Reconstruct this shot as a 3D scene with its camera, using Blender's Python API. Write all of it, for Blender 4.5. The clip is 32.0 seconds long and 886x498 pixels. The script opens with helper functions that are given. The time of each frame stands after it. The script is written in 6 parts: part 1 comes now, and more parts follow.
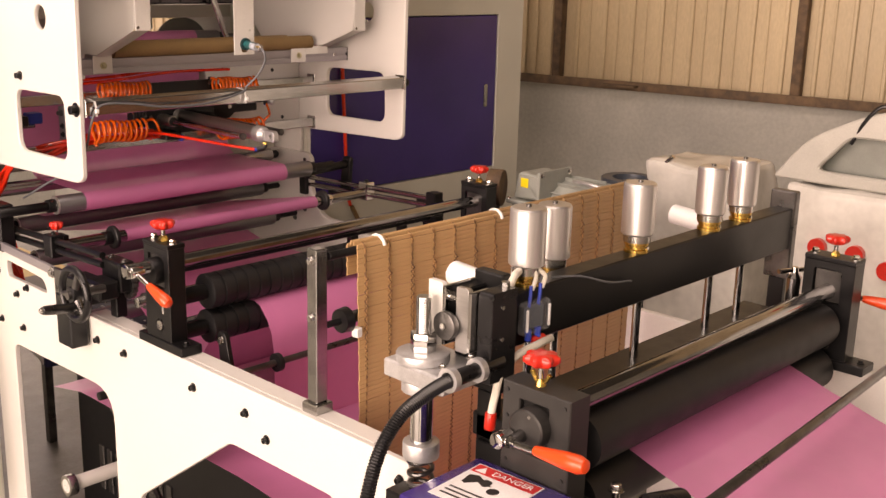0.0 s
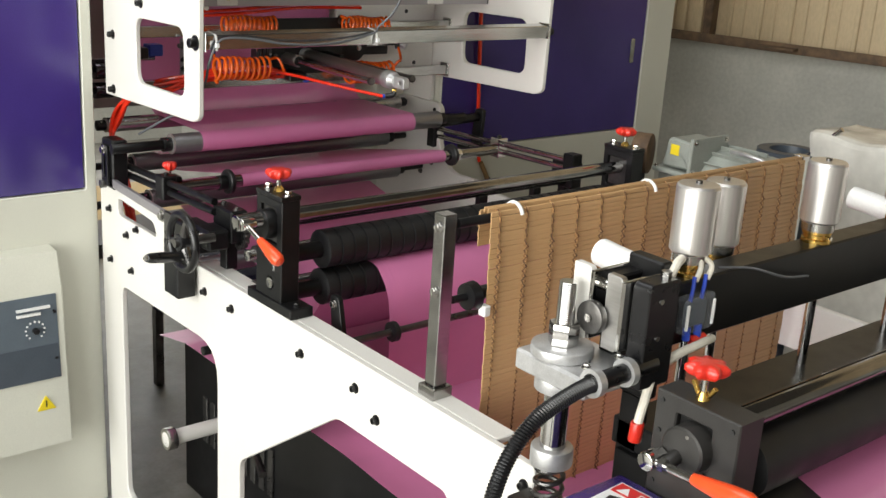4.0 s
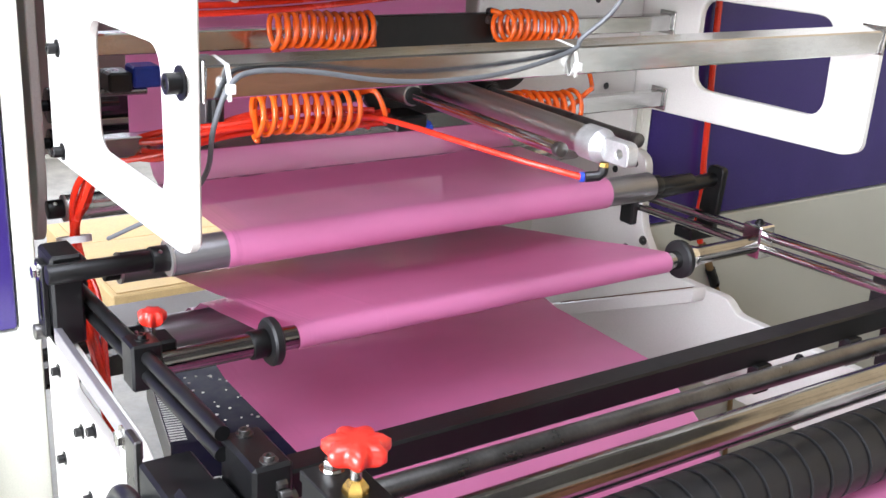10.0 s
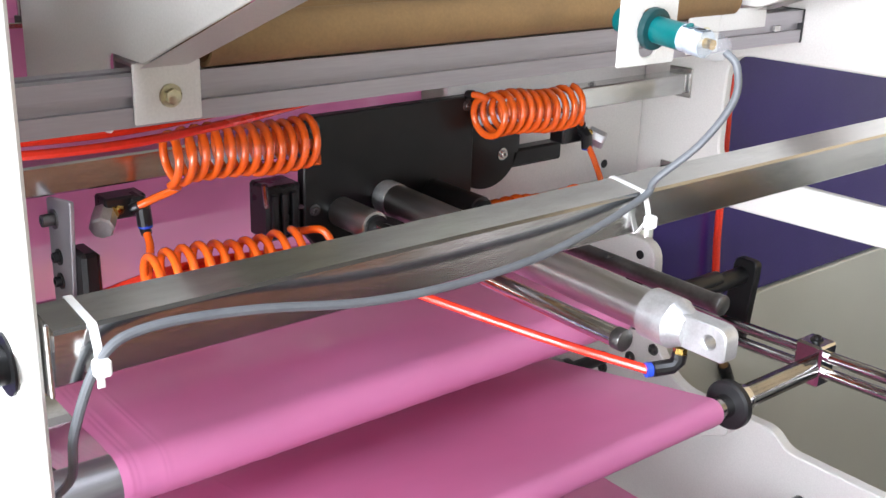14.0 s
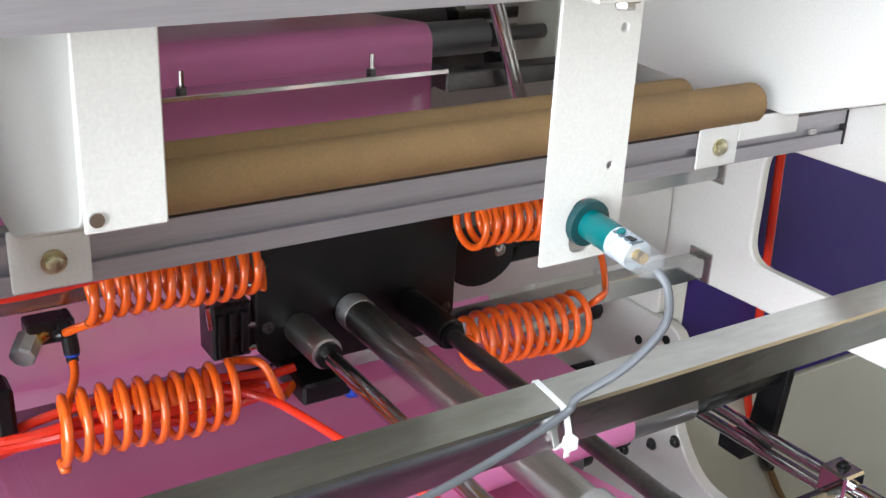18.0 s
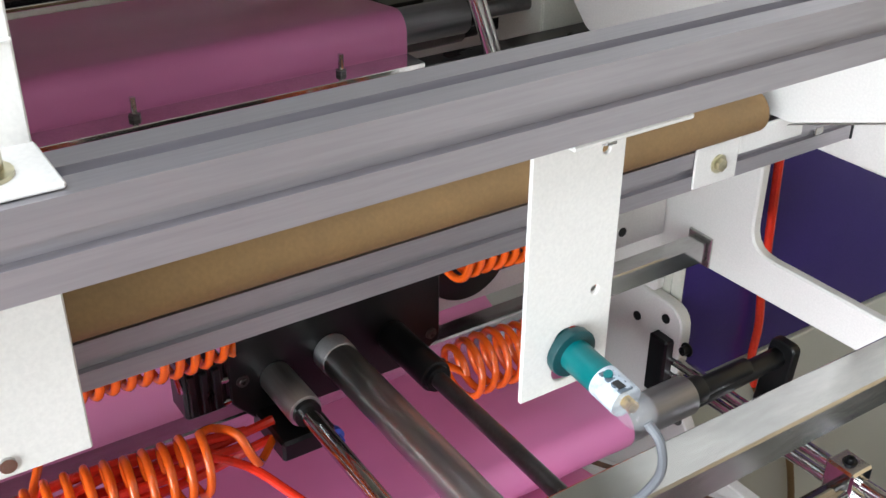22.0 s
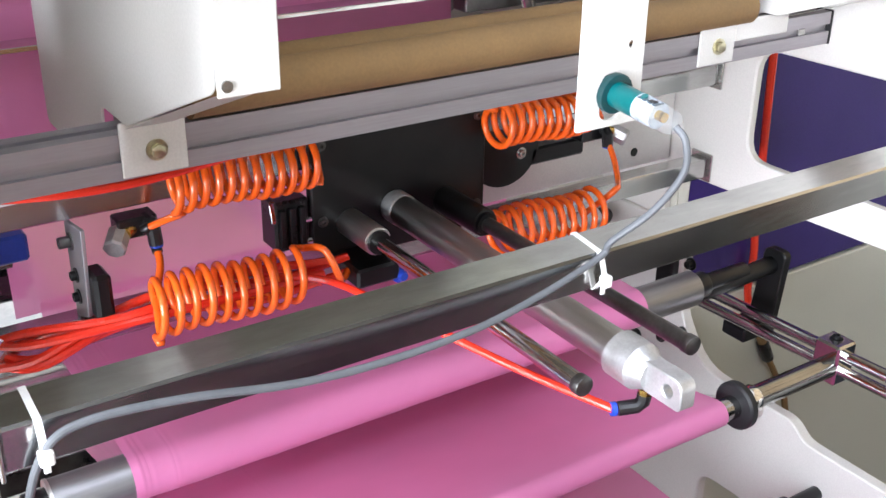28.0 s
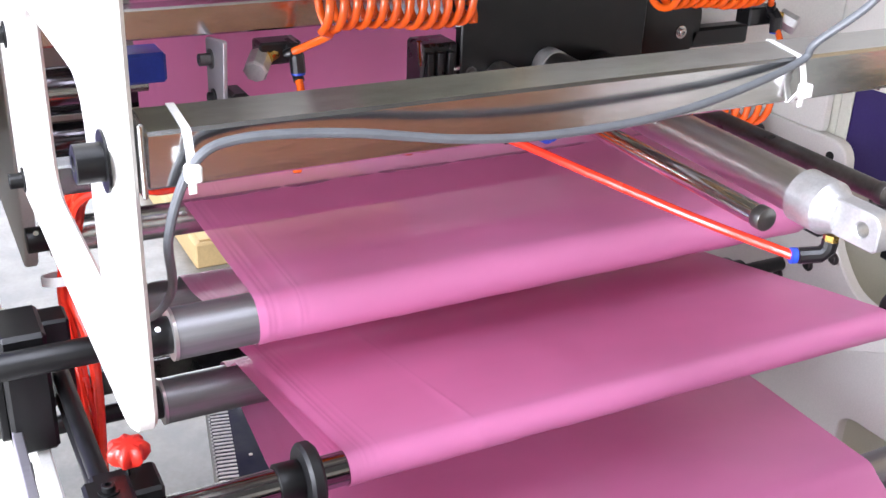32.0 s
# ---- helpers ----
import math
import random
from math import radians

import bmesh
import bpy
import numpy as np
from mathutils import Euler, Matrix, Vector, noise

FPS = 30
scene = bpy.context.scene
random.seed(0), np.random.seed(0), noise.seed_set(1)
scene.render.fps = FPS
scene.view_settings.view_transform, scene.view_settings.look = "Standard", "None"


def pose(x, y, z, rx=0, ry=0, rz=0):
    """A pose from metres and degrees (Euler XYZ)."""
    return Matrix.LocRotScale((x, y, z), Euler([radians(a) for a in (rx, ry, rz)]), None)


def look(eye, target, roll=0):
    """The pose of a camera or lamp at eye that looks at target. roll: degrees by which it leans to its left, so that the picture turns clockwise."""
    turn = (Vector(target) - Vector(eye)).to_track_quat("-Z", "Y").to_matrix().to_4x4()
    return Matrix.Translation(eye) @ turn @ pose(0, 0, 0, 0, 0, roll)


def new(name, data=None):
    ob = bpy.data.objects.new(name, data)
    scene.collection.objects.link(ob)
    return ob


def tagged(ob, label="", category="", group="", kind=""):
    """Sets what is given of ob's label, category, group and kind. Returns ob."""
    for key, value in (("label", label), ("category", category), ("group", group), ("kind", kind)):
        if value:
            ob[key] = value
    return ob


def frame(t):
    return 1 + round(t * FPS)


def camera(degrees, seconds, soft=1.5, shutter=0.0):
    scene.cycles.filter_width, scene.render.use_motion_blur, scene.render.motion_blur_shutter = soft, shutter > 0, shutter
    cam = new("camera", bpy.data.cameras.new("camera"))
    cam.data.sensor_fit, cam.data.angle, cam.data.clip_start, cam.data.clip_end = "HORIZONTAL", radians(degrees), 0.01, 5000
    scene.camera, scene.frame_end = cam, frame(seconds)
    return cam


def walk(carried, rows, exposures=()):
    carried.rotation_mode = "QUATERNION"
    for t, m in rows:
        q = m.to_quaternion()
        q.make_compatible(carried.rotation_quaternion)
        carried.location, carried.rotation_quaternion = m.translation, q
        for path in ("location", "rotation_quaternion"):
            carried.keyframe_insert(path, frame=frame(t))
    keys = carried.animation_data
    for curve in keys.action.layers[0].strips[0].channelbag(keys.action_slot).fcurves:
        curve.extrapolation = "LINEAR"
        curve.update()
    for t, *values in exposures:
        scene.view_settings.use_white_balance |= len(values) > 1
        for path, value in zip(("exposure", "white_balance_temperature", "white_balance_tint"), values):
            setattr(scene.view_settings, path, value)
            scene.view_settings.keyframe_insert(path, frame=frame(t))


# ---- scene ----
cam = camera(44.6, 32.0)
PATH = [
    (0, (0.36, -0.182, 1.746), (-0.967, 1.225, 1.236), 1.5),
    (0.5, (0.348, -0.153, 1.755), (-1.036, 1.215, 1.293), 1.9),
    (1, (0.34, -0.134, 1.756), (-1.08, 1.198, 1.302), 1.6),
    (1.5, (0.33, -0.132, 1.754), (-1.11, 1.175, 1.287), 1.8),
    (2, (0.319, -0.132, 1.75), (-1.118, 1.172, 1.266), 1.8),
    (2.5, (0.313, -0.126, 1.752), (-1.126, 1.165, 1.241), 2.0),
    (3, (0.307, -0.126, 1.749), (-1.146, 1.149, 1.235), 2.3),
    (3.5, (0.259, -0.098, 1.73), (-1.183, 1.163, 1.156), 3.6),
    (5.5, (-0.269, 0.284, 1.656), (-1.782, 1.432, 1.028), 2.1),
    (6, (-0.357, 0.396, 1.642), (-1.92, 1.467, 1.002), 2.4),
    (6.5, (-0.456, 0.46, 1.618), (-2.018, 1.504, 0.934), 2.2),
    (7, (-0.627, 0.508, 1.599), (-2.163, 1.587, 0.909), 2.3),
    (7.5, (-0.752, 0.528, 1.574), (-2.256, 1.612, 0.822), 2.8),
    (8, (-0.852, 0.56, 1.571), (-2.358, 1.646, 0.827), 3.8),
    (8.5, (-0.921, 0.62, 1.578), (-2.448, 1.709, 0.882), 3.6),
    (9, (-0.978, 0.673, 1.581), (-2.517, 1.752, 0.899), 3.5),
    (9.5, (-1.032, 0.707, 1.581), (-2.581, 1.768, 0.893), 3.3),
    (10, (-1.058, 0.719, 1.591), (-2.615, 1.788, 0.934), 3.2),
    (10.5, (-1.073, 0.735, 1.589), (-2.628, 1.815, 0.942), 3.2),
    (11, (-1.121, 0.768, 1.592), (-2.706, 1.827, 0.988), 3.8),
    (11.5, (-1.23, 0.79, 1.585), (-2.766, 1.935, 1.012), 4.0),
    (12, (-1.338, 0.781, 1.594), (-2.806, 1.985, 0.965), 2.8),
    (12.5, (-1.412, 0.793, 1.599), (-2.802, 2.016, 0.842), 2.1),
    (13, (-1.449, 0.805, 1.621), (-2.839, 2.026, 0.861), 1.9),
    (13.5, (-1.481, 0.848, 1.634), (-2.88, 2.093, 0.933), 2.4),
    (14, (-1.527, 0.938, 1.639), (-2.974, 2.143, 0.965), 1.9),
    (14.5, (-1.552, 0.997, 1.653), (-3.031, 2.203, 1.054), 1.7),
    (15, (-1.554, 1.043, 1.676), (-3.027, 2.26, 1.085), 1.0),
    (15.5, (-1.546, 1.076, 1.71), (-3.006, 2.327, 1.16), 1.4),
    (17.5, (-1.554, 1.145, 1.749), (-3.04, 2.266, 1.019), 3.3),
    (18, (-1.566, 1.152, 1.781), (-3.108, 2.163, 1.007), 2.8),
    (18.5, (-1.578, 1.163, 1.81), (-3.15, 2.113, 1.02), 2.0),
    (19, (-1.596, 1.17, 1.836), (-3.182, 2.057, 1.0), 1.6),
    (19.5, (-1.606, 1.191, 1.871), (-3.198, 2.069, 1.038), 0.5),
    (20, (-1.621, 1.206, 1.894), (-3.207, 2.095, 1.06), 1.2),
    (20.5, (-1.641, 1.221, 1.906), (-3.216, 2.106, 1.048), 1.2),
    (21, (-1.652, 1.242, 1.912), (-3.21, 2.121, 1.016), -0.4),
    (21.5, (-1.66, 1.251, 1.903), (-3.152, 2.169, 0.938), -0.6),
    (22, (-1.673, 1.243, 1.901), (-3.122, 2.194, 0.903), 0.4),
    (22.5, (-1.673, 1.239, 1.9), (-3.072, 2.234, 0.875), 1.8),
    (23, (-1.663, 1.224, 1.893), (-3.006, 2.219, 0.794), 3.4),
    (23.5, (-1.637, 1.193, 1.898), (-2.986, 2.197, 0.815), 3.8),
    (24, (-1.594, 1.166, 1.906), (-2.953, 2.186, 0.851), 3.7),
    (24.5, (-1.563, 1.121, 1.903), (-2.953, 2.143, 0.892), 3.8),
    (25, (-1.535, 1.073, 1.892), (-2.959, 2.092, 0.926), 3.0),
    (25.5, (-1.512, 1.05, 1.885), (-2.926, 2.074, 0.909), 3.9),
    (27.5, (-1.468, 1.023, 1.787), (-2.958, 2.059, 0.946), 1.3),
    (28, (-1.466, 1.031, 1.77), (-2.972, 2.04, 0.924), 0.8),
    (28.5, (-1.457, 1.034, 1.741), (-2.968, 2.029, 0.89), 0.3),
    (29, (-1.459, 1.035, 1.7), (-3.013, 1.981, 0.869), -0.1),
    (29.5, (-1.463, 1.024, 1.675), (-3.033, 1.955, 0.858), 0.8),
    (30, (-1.465, 1.021, 1.656), (-3.048, 1.929, 0.838), 0.3),
    (30.5, (-1.47, 1.013, 1.625), (-3.058, 1.912, 0.805), 0.8),
    (31, (-1.481, 1.004, 1.606), (-3.067, 1.894, 0.775), 1.6),
    (31.5, (-1.49, 1.0, 1.598), (-3.077, 1.867, 0.744), 1.9),
    (32, (-1.496, 0.996, 1.595), (-3.095, 1.849, 0.749), 2.3),
]
EXPOSURES = [(0, 0.03, 8700, 32), (1.0, 0.03, 8100, 25), (2.0, 0.02, 7500, 17), (3.0, 0.0, 6900, 9), (3.6, 0.0, 6700, 8), (5.5, -0.22, 6000, 5), (6.5, -0.15, 5950, 7), (7.5, 0.15, 5950, 9), (9.0, 1.04, 5900, 12), (11.0, 1.22, 5900, 13),
             (13.0, 1.22, 5900, 13), (15.0, 1.1, 5850, 10), (18.0, 0.98, 5800, 8), (19.5, 0.88, 5800, 6), (21.5, 0.86, 5850, 8), (23.0, 1.05, 5850, 10), (25.0, 1.18, 5800, 9), (28.0, 1.3, 5800, 12), (32, 1.38, 5800, 16)]
walk(cam, [(t, look(eye, target, roll)) for t, eye, target, roll in PATH], EXPOSURES)

# ---------------- light ----------------
world = bpy.data.worlds.new("sky")
scene.world = world
world.use_nodes = True
wn = world.node_tree.nodes
sky = wn.new("ShaderNodeTexSky")
sky.sky_type, sky.sun_disc, sky.sun_elevation, sky.sun_rotation = "NISHITA", False, radians(40), radians(200)
wn["Background"].inputs["Strength"].default_value = 0.1
world.node_tree.links.new(sky.outputs[0], wn["Background"].inputs["Color"])


def area(name, m, sx, sy, power, colour):
    d = bpy.data.lights.new(name, "AREA")
    d.shape, d.size, d.size_y, d.energy, d.color = "RECTANGLE", sx, sy, power, colour
    ob = new(name, d)
    ob.matrix_world = m
    return ob


# daylight of the large doorway behind and beside the camera, and an added overhead fill
area("doorway_daylight", look((-0.5, -3.85, 2.0), (-1.3, 1.3, 1.2)), 6.2, 3.4, 530, (1.0, 0.985, 0.95))
# unseen fill lamp, added above the machine to brighten the film sheets
area("rooflight_daylight", look((-1.3, 0.4, 4.25), (-1.3, 0.45, 0)), 3.4, 2.0, 84, (1.0, 0.99, 0.97))
area("west_window_daylight", look((-6.98, 2.4, 1.7), (-4.9, 2.2, 0.6)), 3.4, 2.5, 70, (1.0, 0.98, 0.95))


# ---------------- materials ----------------
def mat(name, col, rough=0.5, metal=0.0, var=0.10, scale=9.0, bump=0.04, fine=260.0, coat=0.0, translucent=0.0, stretch=None, stain=None, alpha=1.0, spread=0.22, soft_coat=0.12):
    m = bpy.data.materials.new(name)
    m.use_nodes = True
    nt = m.node_tree
    n, l = nt.nodes, nt.links
    p = n["Principled BSDF"]
    tc = n.new("ShaderNodeTexCoord")
    src = tc.outputs["Object"]
    if stretch:
        mp = n.new("ShaderNodeMapping")
        mp.inputs["Scale"].default_value = stretch
        l.new(src, mp.inputs["Vector"])
        src = mp.outputs[0]
    big = n.new("ShaderNodeTexNoise")
    big.inputs["Scale"].default_value, big.inputs["Detail"].default_value = scale, 6
    small = n.new("ShaderNodeTexNoise")
    small.inputs["Scale"].default_value, small.inputs["Detail"].default_value = fine, 3
    l.new(src, big.inputs["Vector"])
    l.new(src, small.inputs["Vector"])
    ramp = n.new("ShaderNodeValToRGB")
    lo = stain or [c * (1 - 2 * var) for c in col]
    ramp.color_ramp.interpolation = "EASE"
    ramp.color_ramp.elements[0].position, ramp.color_ramp.elements[1].position = 0.25, 0.75
    ramp.color_ramp.elements[0].color = (*lo, 1)
    ramp.color_ramp.elements[1].color = (*[min(1, c * (1 + 0.5 * var)) for c in col], 1)
    l.new(big.outputs["Fac"], ramp.inputs[0])
    mix = n.new("ShaderNodeMixRGB")
    mix.blend_type, mix.inputs[0].default_value = "MULTIPLY", min(1, 0.25 + var)
    g = n.new("ShaderNodeMapRange")
    g.inputs[1].default_value, g.inputs[2].default_value, g.inputs[3].default_value, g.inputs[4].default_value = 0.3, 0.7, 0.75, 1.1
    l.new(small.outputs["Fac"], g.inputs[0])
    l.new(ramp.outputs[0], mix.inputs[1])
    l.new(g.outputs[0], mix.inputs[2])
    l.new(mix.outputs[0], p.inputs["Base Color"])
    r = n.new("ShaderNodeMapRange")
    r.inputs[1].default_value, r.inputs[2].default_value = 0.2, 0.8
    r.inputs[3].default_value, r.inputs[4].default_value = max(0.03, rough * (1 - spread)), min(1, rough * (1 + spread))
    l.new(big.outputs["Fac"], r.inputs[0])
    l.new(r.outputs[0], p.inputs["Roughness"])
    p.inputs["Metallic"].default_value = metal
    p.inputs["Coat Weight"].default_value = coat
    p.inputs["Coat Roughness"].default_value = soft_coat
    if alpha < 1:
        p.inputs["Alpha"].default_value = alpha
    b = n.new("ShaderNodeBump")
    b.inputs["Strength"].default_value, b.inputs["Distance"].default_value = bump, 0.002
    l.new(small.outputs["Fac"], b.inputs["Height"])
    l.new(b.outputs[0], p.inputs["Normal"])
    if translucent:
        t = n.new("ShaderNodeBsdfTranslucent")
        l.new(mix.outputs[0], t.inputs["Color"])
        ms = n.new("ShaderNodeMixShader")
        ms.inputs[0].default_value = translucent
        l.new(p.outputs[0], ms.inputs[1])
        l.new(t.outputs[0], ms.inputs[2])
        l.new(ms.outputs[0], n["Material Output"].inputs["Surface"])
    return m


WHITE = mat("white_powder_coat", (0.70, 0.685, 0.645), 0.32, var=0.012, scale=3, bump=0.05, fine=420, coat=0.15)
CREAM = mat("cream_powder_coat", (0.60, 0.60, 0.52), 0.38, var=0.03, scale=4, bump=0.06, fine=380)
PURPLE = mat("purple_enamel", (0.045, 0.026, 0.175), 0.20, var=0.06, scale=5, bump=0.02, fine=300, coat=0.3)
BLACK = mat("black_oxide_steel", (0.009, 0.009, 0.0095), 0.36, metal=0.3, var=0.2, scale=25, bump=0.06, fine=500)
BLACKP = mat("black_plastic", (0.008, 0.008, 0.009), 0.3, var=0.12, scale=30)
RUBBER = mat("black_rubber", (0.008, 0.008, 0.009), 0.5, var=0.25, scale=18, bump=0.10, fine=700)
CHROME = mat("chromed_steel", (0.72, 0.71, 0.69), 0.10, metal=1.0, var=0.08, scale=14, bump=0.01)
# same chrome with its dark reflections put into a lower base colour
CHROMED = mat("dark_chromed_shaft", (0.33, 0.325, 0.32), 0.12, metal=1.0, var=0.10, scale=14, bump=0.01)
SATIN = mat("satin_grey_roller", (0.25, 0.245, 0.255), 0.36, metal=0.8, var=0.08, scale=14, bump=0.04, fine=300, stretch=(1, 0.06, 1))
STEEL = mat("turned_steel", (0.50, 0.49, 0.47), 0.24, metal=1.0, var=0.12, scale=20, bump=0.05, fine=300, stretch=(1, 0.06, 1))
STEELX = mat("brushed_steel", (0.60, 0.59, 0.57), 0.34, metal=1.0, var=0.12, scale=20, bump=0.05, fine=300, stretch=(0.06, 1, 1))
DARKM = mat("dark_mirror_roller", (0.10, 0.09, 0.10), 0.14, metal=0.9, var=0.12, scale=16)
DARKST = mat("dark_steel", (0.16, 0.155, 0.15), 0.3, metal=0.9, var=0.2, scale=20)
GALV = mat("galvanised_tube", (0.62, 0.62, 0.61), 0.17, metal=1.0, var=0.16, scale=16, bump=0.05, fine=160, stretch=(1, 0.25, 1))
ALU = mat("anodised_aluminium", (0.42, 0.40, 0.42), 0.44, metal=0.75, var=0.05, scale=8, bump=0.04, fine=500, stretch=(1, 0.05, 1))
CAST = mat("cast_aluminium", (0.62, 0.62, 0.62), 0.38, metal=0.7, var=0.10, scale=40, bump=0.12, fine=400)
CAN = mat("satin_aluminium_can", (0.70, 0.68, 0.66), 0.30, metal=0.85, var=0.05, scale=10, bump=0.04, fine=260, stretch=(1, 1, 0.05))
BRASS = mat("brass", (0.72, 0.47, 0.13), 0.25, metal=1.0, var=0.12, scale=40)
ZINC = mat("yellow_zinc_bolt", (0.62, 0.58, 0.40), 0.3, metal=1.0, var=0.15, scale=80)
FILM = mat("pink_plastic_film", (0.80, 0.255, 0.505), 0.32, var=0.015, scale=1.5, bump=0.05, fine=7, coat=0.14, alpha=0.87, translucent=0.24, stretch=(1.6, 1.0, 1.6), spread=0.06, soft_coat=0.26)
CHARCOAL = mat("charcoal_steel", (0.040, 0.038, 0.036), 0.42, metal=0.35, var=0.12, scale=22, bump=0.05, fine=420)
TWINE = mat("tan_twine", (0.42, 0.23, 0.09), 0.8, var=0.2, scale=60)
KRAFT = mat("kraft_paper_tube", (0.235, 0.142, 0.056), 0.75, var=0.10, scale=14, bump=0.05, fine=300)
CARTON = mat("corrugated_carton", (0.56, 0.40, 0.19), 0.8, var=0.06, scale=10, bump=0.05, fine=120)
ORANGE = mat("orange_polyurethane", (0.85, 0.125, 0.007), 0.2, var=0.05, scale=20, bump=0.01, coat=0.4)
REDHOSE = mat("red_polyurethane", (0.80, 0.035, 0.012), 0.25, var=0.06, scale=20, bump=0.01, coat=0.4)
REDP = mat("red_plastic", (0.66, 0.028, 0.015), 0.32, var=0.06, scale=40, bump=0.03, coat=0.3)
ORANGEP = mat("orange_red_grip", (0.80, 0.07, 0.012), 0.35, var=0.05, scale=40, coat=0.3)
TEAL = mat("teal_plastic", (0.0, 0.115, 0.12), 0.35, var=0.05, scale=40)
TEALD = mat("dark_teal_plastic", (0.004, 0.045, 0.05), 0.4, var=0.05, scale=40)
BLUE = mat("blue_plastic", (0.02, 0.06, 0.45), 0.35, var=0.06, scale=40)
LABEL = mat("white_label", (0.80, 0.80, 0.79), 0.4, var=0.02, scale=30)
GREYC = mat("grey_cable", (0.115, 0.122, 0.132), 0.45, var=0.05, scale=40)
WHITEC = mat("white_cable", (0.76, 0.72, 0.62), 0.5, var=0.05, scale=40)
NYLON = mat("white_nylon", (0.80, 0.80, 0.78), 0.4, var=0.03, scale=40)
CLEAR = mat("clear_plastic", (0.50, 0.52, 0.54), 0.1, var=0.04, scale=40, alpha=0.13)
BAMBOO = mat("bamboo_slat", (0.60, 0.375, 0.18), 0.5, var=0.16, scale=14, bump=0.2, fine=240, stretch=(1, 0.08, 1))
STICKER = mat("worn_grey_sticker", (0.50, 0.56, 0.62), 0.3, var=0.16, scale=120)
STRING = mat("brown_string", (0.16, 0.075, 0.03), 0.8, var=0.2, scale=60)
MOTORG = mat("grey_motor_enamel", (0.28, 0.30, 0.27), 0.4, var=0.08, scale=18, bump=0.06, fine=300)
YELLOW = mat("yellow_sticker", (0.80, 0.62, 0.02), 0.45, var=0.04, scale=40)
REDL = mat("red_sticker", (0.62, 0.03, 0.03), 0.4, var=0.04, scale=40)
INK = mat("black_ink", (0.015, 0.015, 0.015), 0.5, var=0.05, scale=40)
PANELG = mat("slate_panel_print", (0.10, 0.125, 0.15), 0.4, var=0.05, scale=20)
PANELG2 = mat("dark_slate_print", (0.06, 0.075, 0.095), 0.4, var=0.05, scale=20)
PLASTER = mat("old_plaster_wall", (0.50, 0.49, 0.44), 0.85, var=0.14, scale=1.7, bump=0.25, fine=60)
SHEET = mat("cream_wall_sheeting", (0.62, 0.49, 0.31), 0.5, var=0.10, scale=2.2, bump=0.05, fine=120, stretch=(1, 1, 0.3))
RUST = mat("rusty_angle_iron", (0.17, 0.105, 0.06), 0.75, var=0.3, scale=22, bump=0.2)
CONCRETE = mat("pale_stone_floor", (0.27, 0.255, 0.225), 0.5, var=0.22, scale=9, bump=0.10, fine=70)
DECK = mat("brown_grey_deck", (0.15, 0.12, 0.115), 0.6, var=0.12, scale=6)
ROOF = mat("grey_roof_sheeting", (0.12, 0.12, 0.115), 0.6, var=0.08, scale=2)
NAVY = mat("navy_fabric", (0.012, 0.012, 0.05), 0.8, var=0.1, scale=40, bump=0.1)
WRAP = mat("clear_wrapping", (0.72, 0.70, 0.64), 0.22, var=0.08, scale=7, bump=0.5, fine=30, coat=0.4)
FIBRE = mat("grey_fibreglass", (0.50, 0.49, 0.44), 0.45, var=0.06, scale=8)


# ---------------- mesh helpers ----------------
def box(bm, x0, x1, y0, y1, z0, z1, bev=0.0015, seg=1):
    vs = [bm.verts.new((x, y, z)) for x in (x0, x1) for y in (y0, y1) for z in (z0, z1)]
    fs = [bm.faces.new([vs[i] for i in q]) for q in ((0, 1, 3, 2), (4, 6, 7, 5), (0, 4, 5, 1), (2, 3, 7, 6), (0, 2, 6, 4), (1, 5, 7, 3))]
    if bev:
        es = list({e for f in fs for e in f.edges})
        bmesh.ops.bevel(bm, geom=es, offset=bev, segments=seg, affect="EDGES", profile=0.5)
    return vs


def frame_to(a, b):
    d = Vector(b) - Vector(a)
    return Matrix.Translation((Vector(a) + Vector(b)) / 2) @ d.to_track_quat("Z", "Y").to_matrix().to_4x4(), d.length


def cyl(bm, a, b, r, n=28, r2=None, bev=0.0):
    m, h = frame_to(a, b)
    out = bmesh.ops.create_cone(bm, cap_ends=True, segments=n, radius1=r, radius2=r if r2 is None else r2, depth=h, matrix=m)
    if bev:
        fs = {f for v in out["verts"] for f in v.link_faces if len(f.verts) > 4}
        bmesh.ops.bevel(bm, geom=list({e for f in fs for e in f.edges}), offset=bev, segments=2, affect="EDGES", profile=0.5)


def lathe(bm, a, b, prof, n=32):
    """Profile of (distance along a-b, radius)."""
    m, h = frame_to(a, b)
    m = m @ Matrix.Translation((0, 0, -h / 2))
    rings = [[bm.verts.new(m @ Vector((r * math.cos(2 * math.pi * i / n), r * math.sin(2 * math.pi * i / n), s))) for i in range(n)] for s, r in prof]
    for p, q in zip(rings, rings[1:]):
        for i in range(n):
            bm.faces.new((p[i], p[(i + 1) % n], q[(i + 1) % n], q[i]))
    bm.faces.new(rings[0][::-1])
    bm.faces.new(rings[-1])


def ring(bm, a, b, r, ri, n=32):
    m, h = frame_to(a, b)
    rows = []
    for s, rr in ((-h / 2, r), (h / 2, r), (h / 2, ri), (-h / 2, ri)):
        rows.append([bm.verts.new(m @ Vector((rr * math.cos(2 * math.pi * i / n), rr * math.sin(2 * math.pi * i / n), s))) for i in range(n)])
    for p, q in zip(rows, rows[1:] + rows[:1]):
        for i in range(n):
            bm.faces.new((p[i], p[(i + 1) % n], q[(i + 1) % n], q[i]))


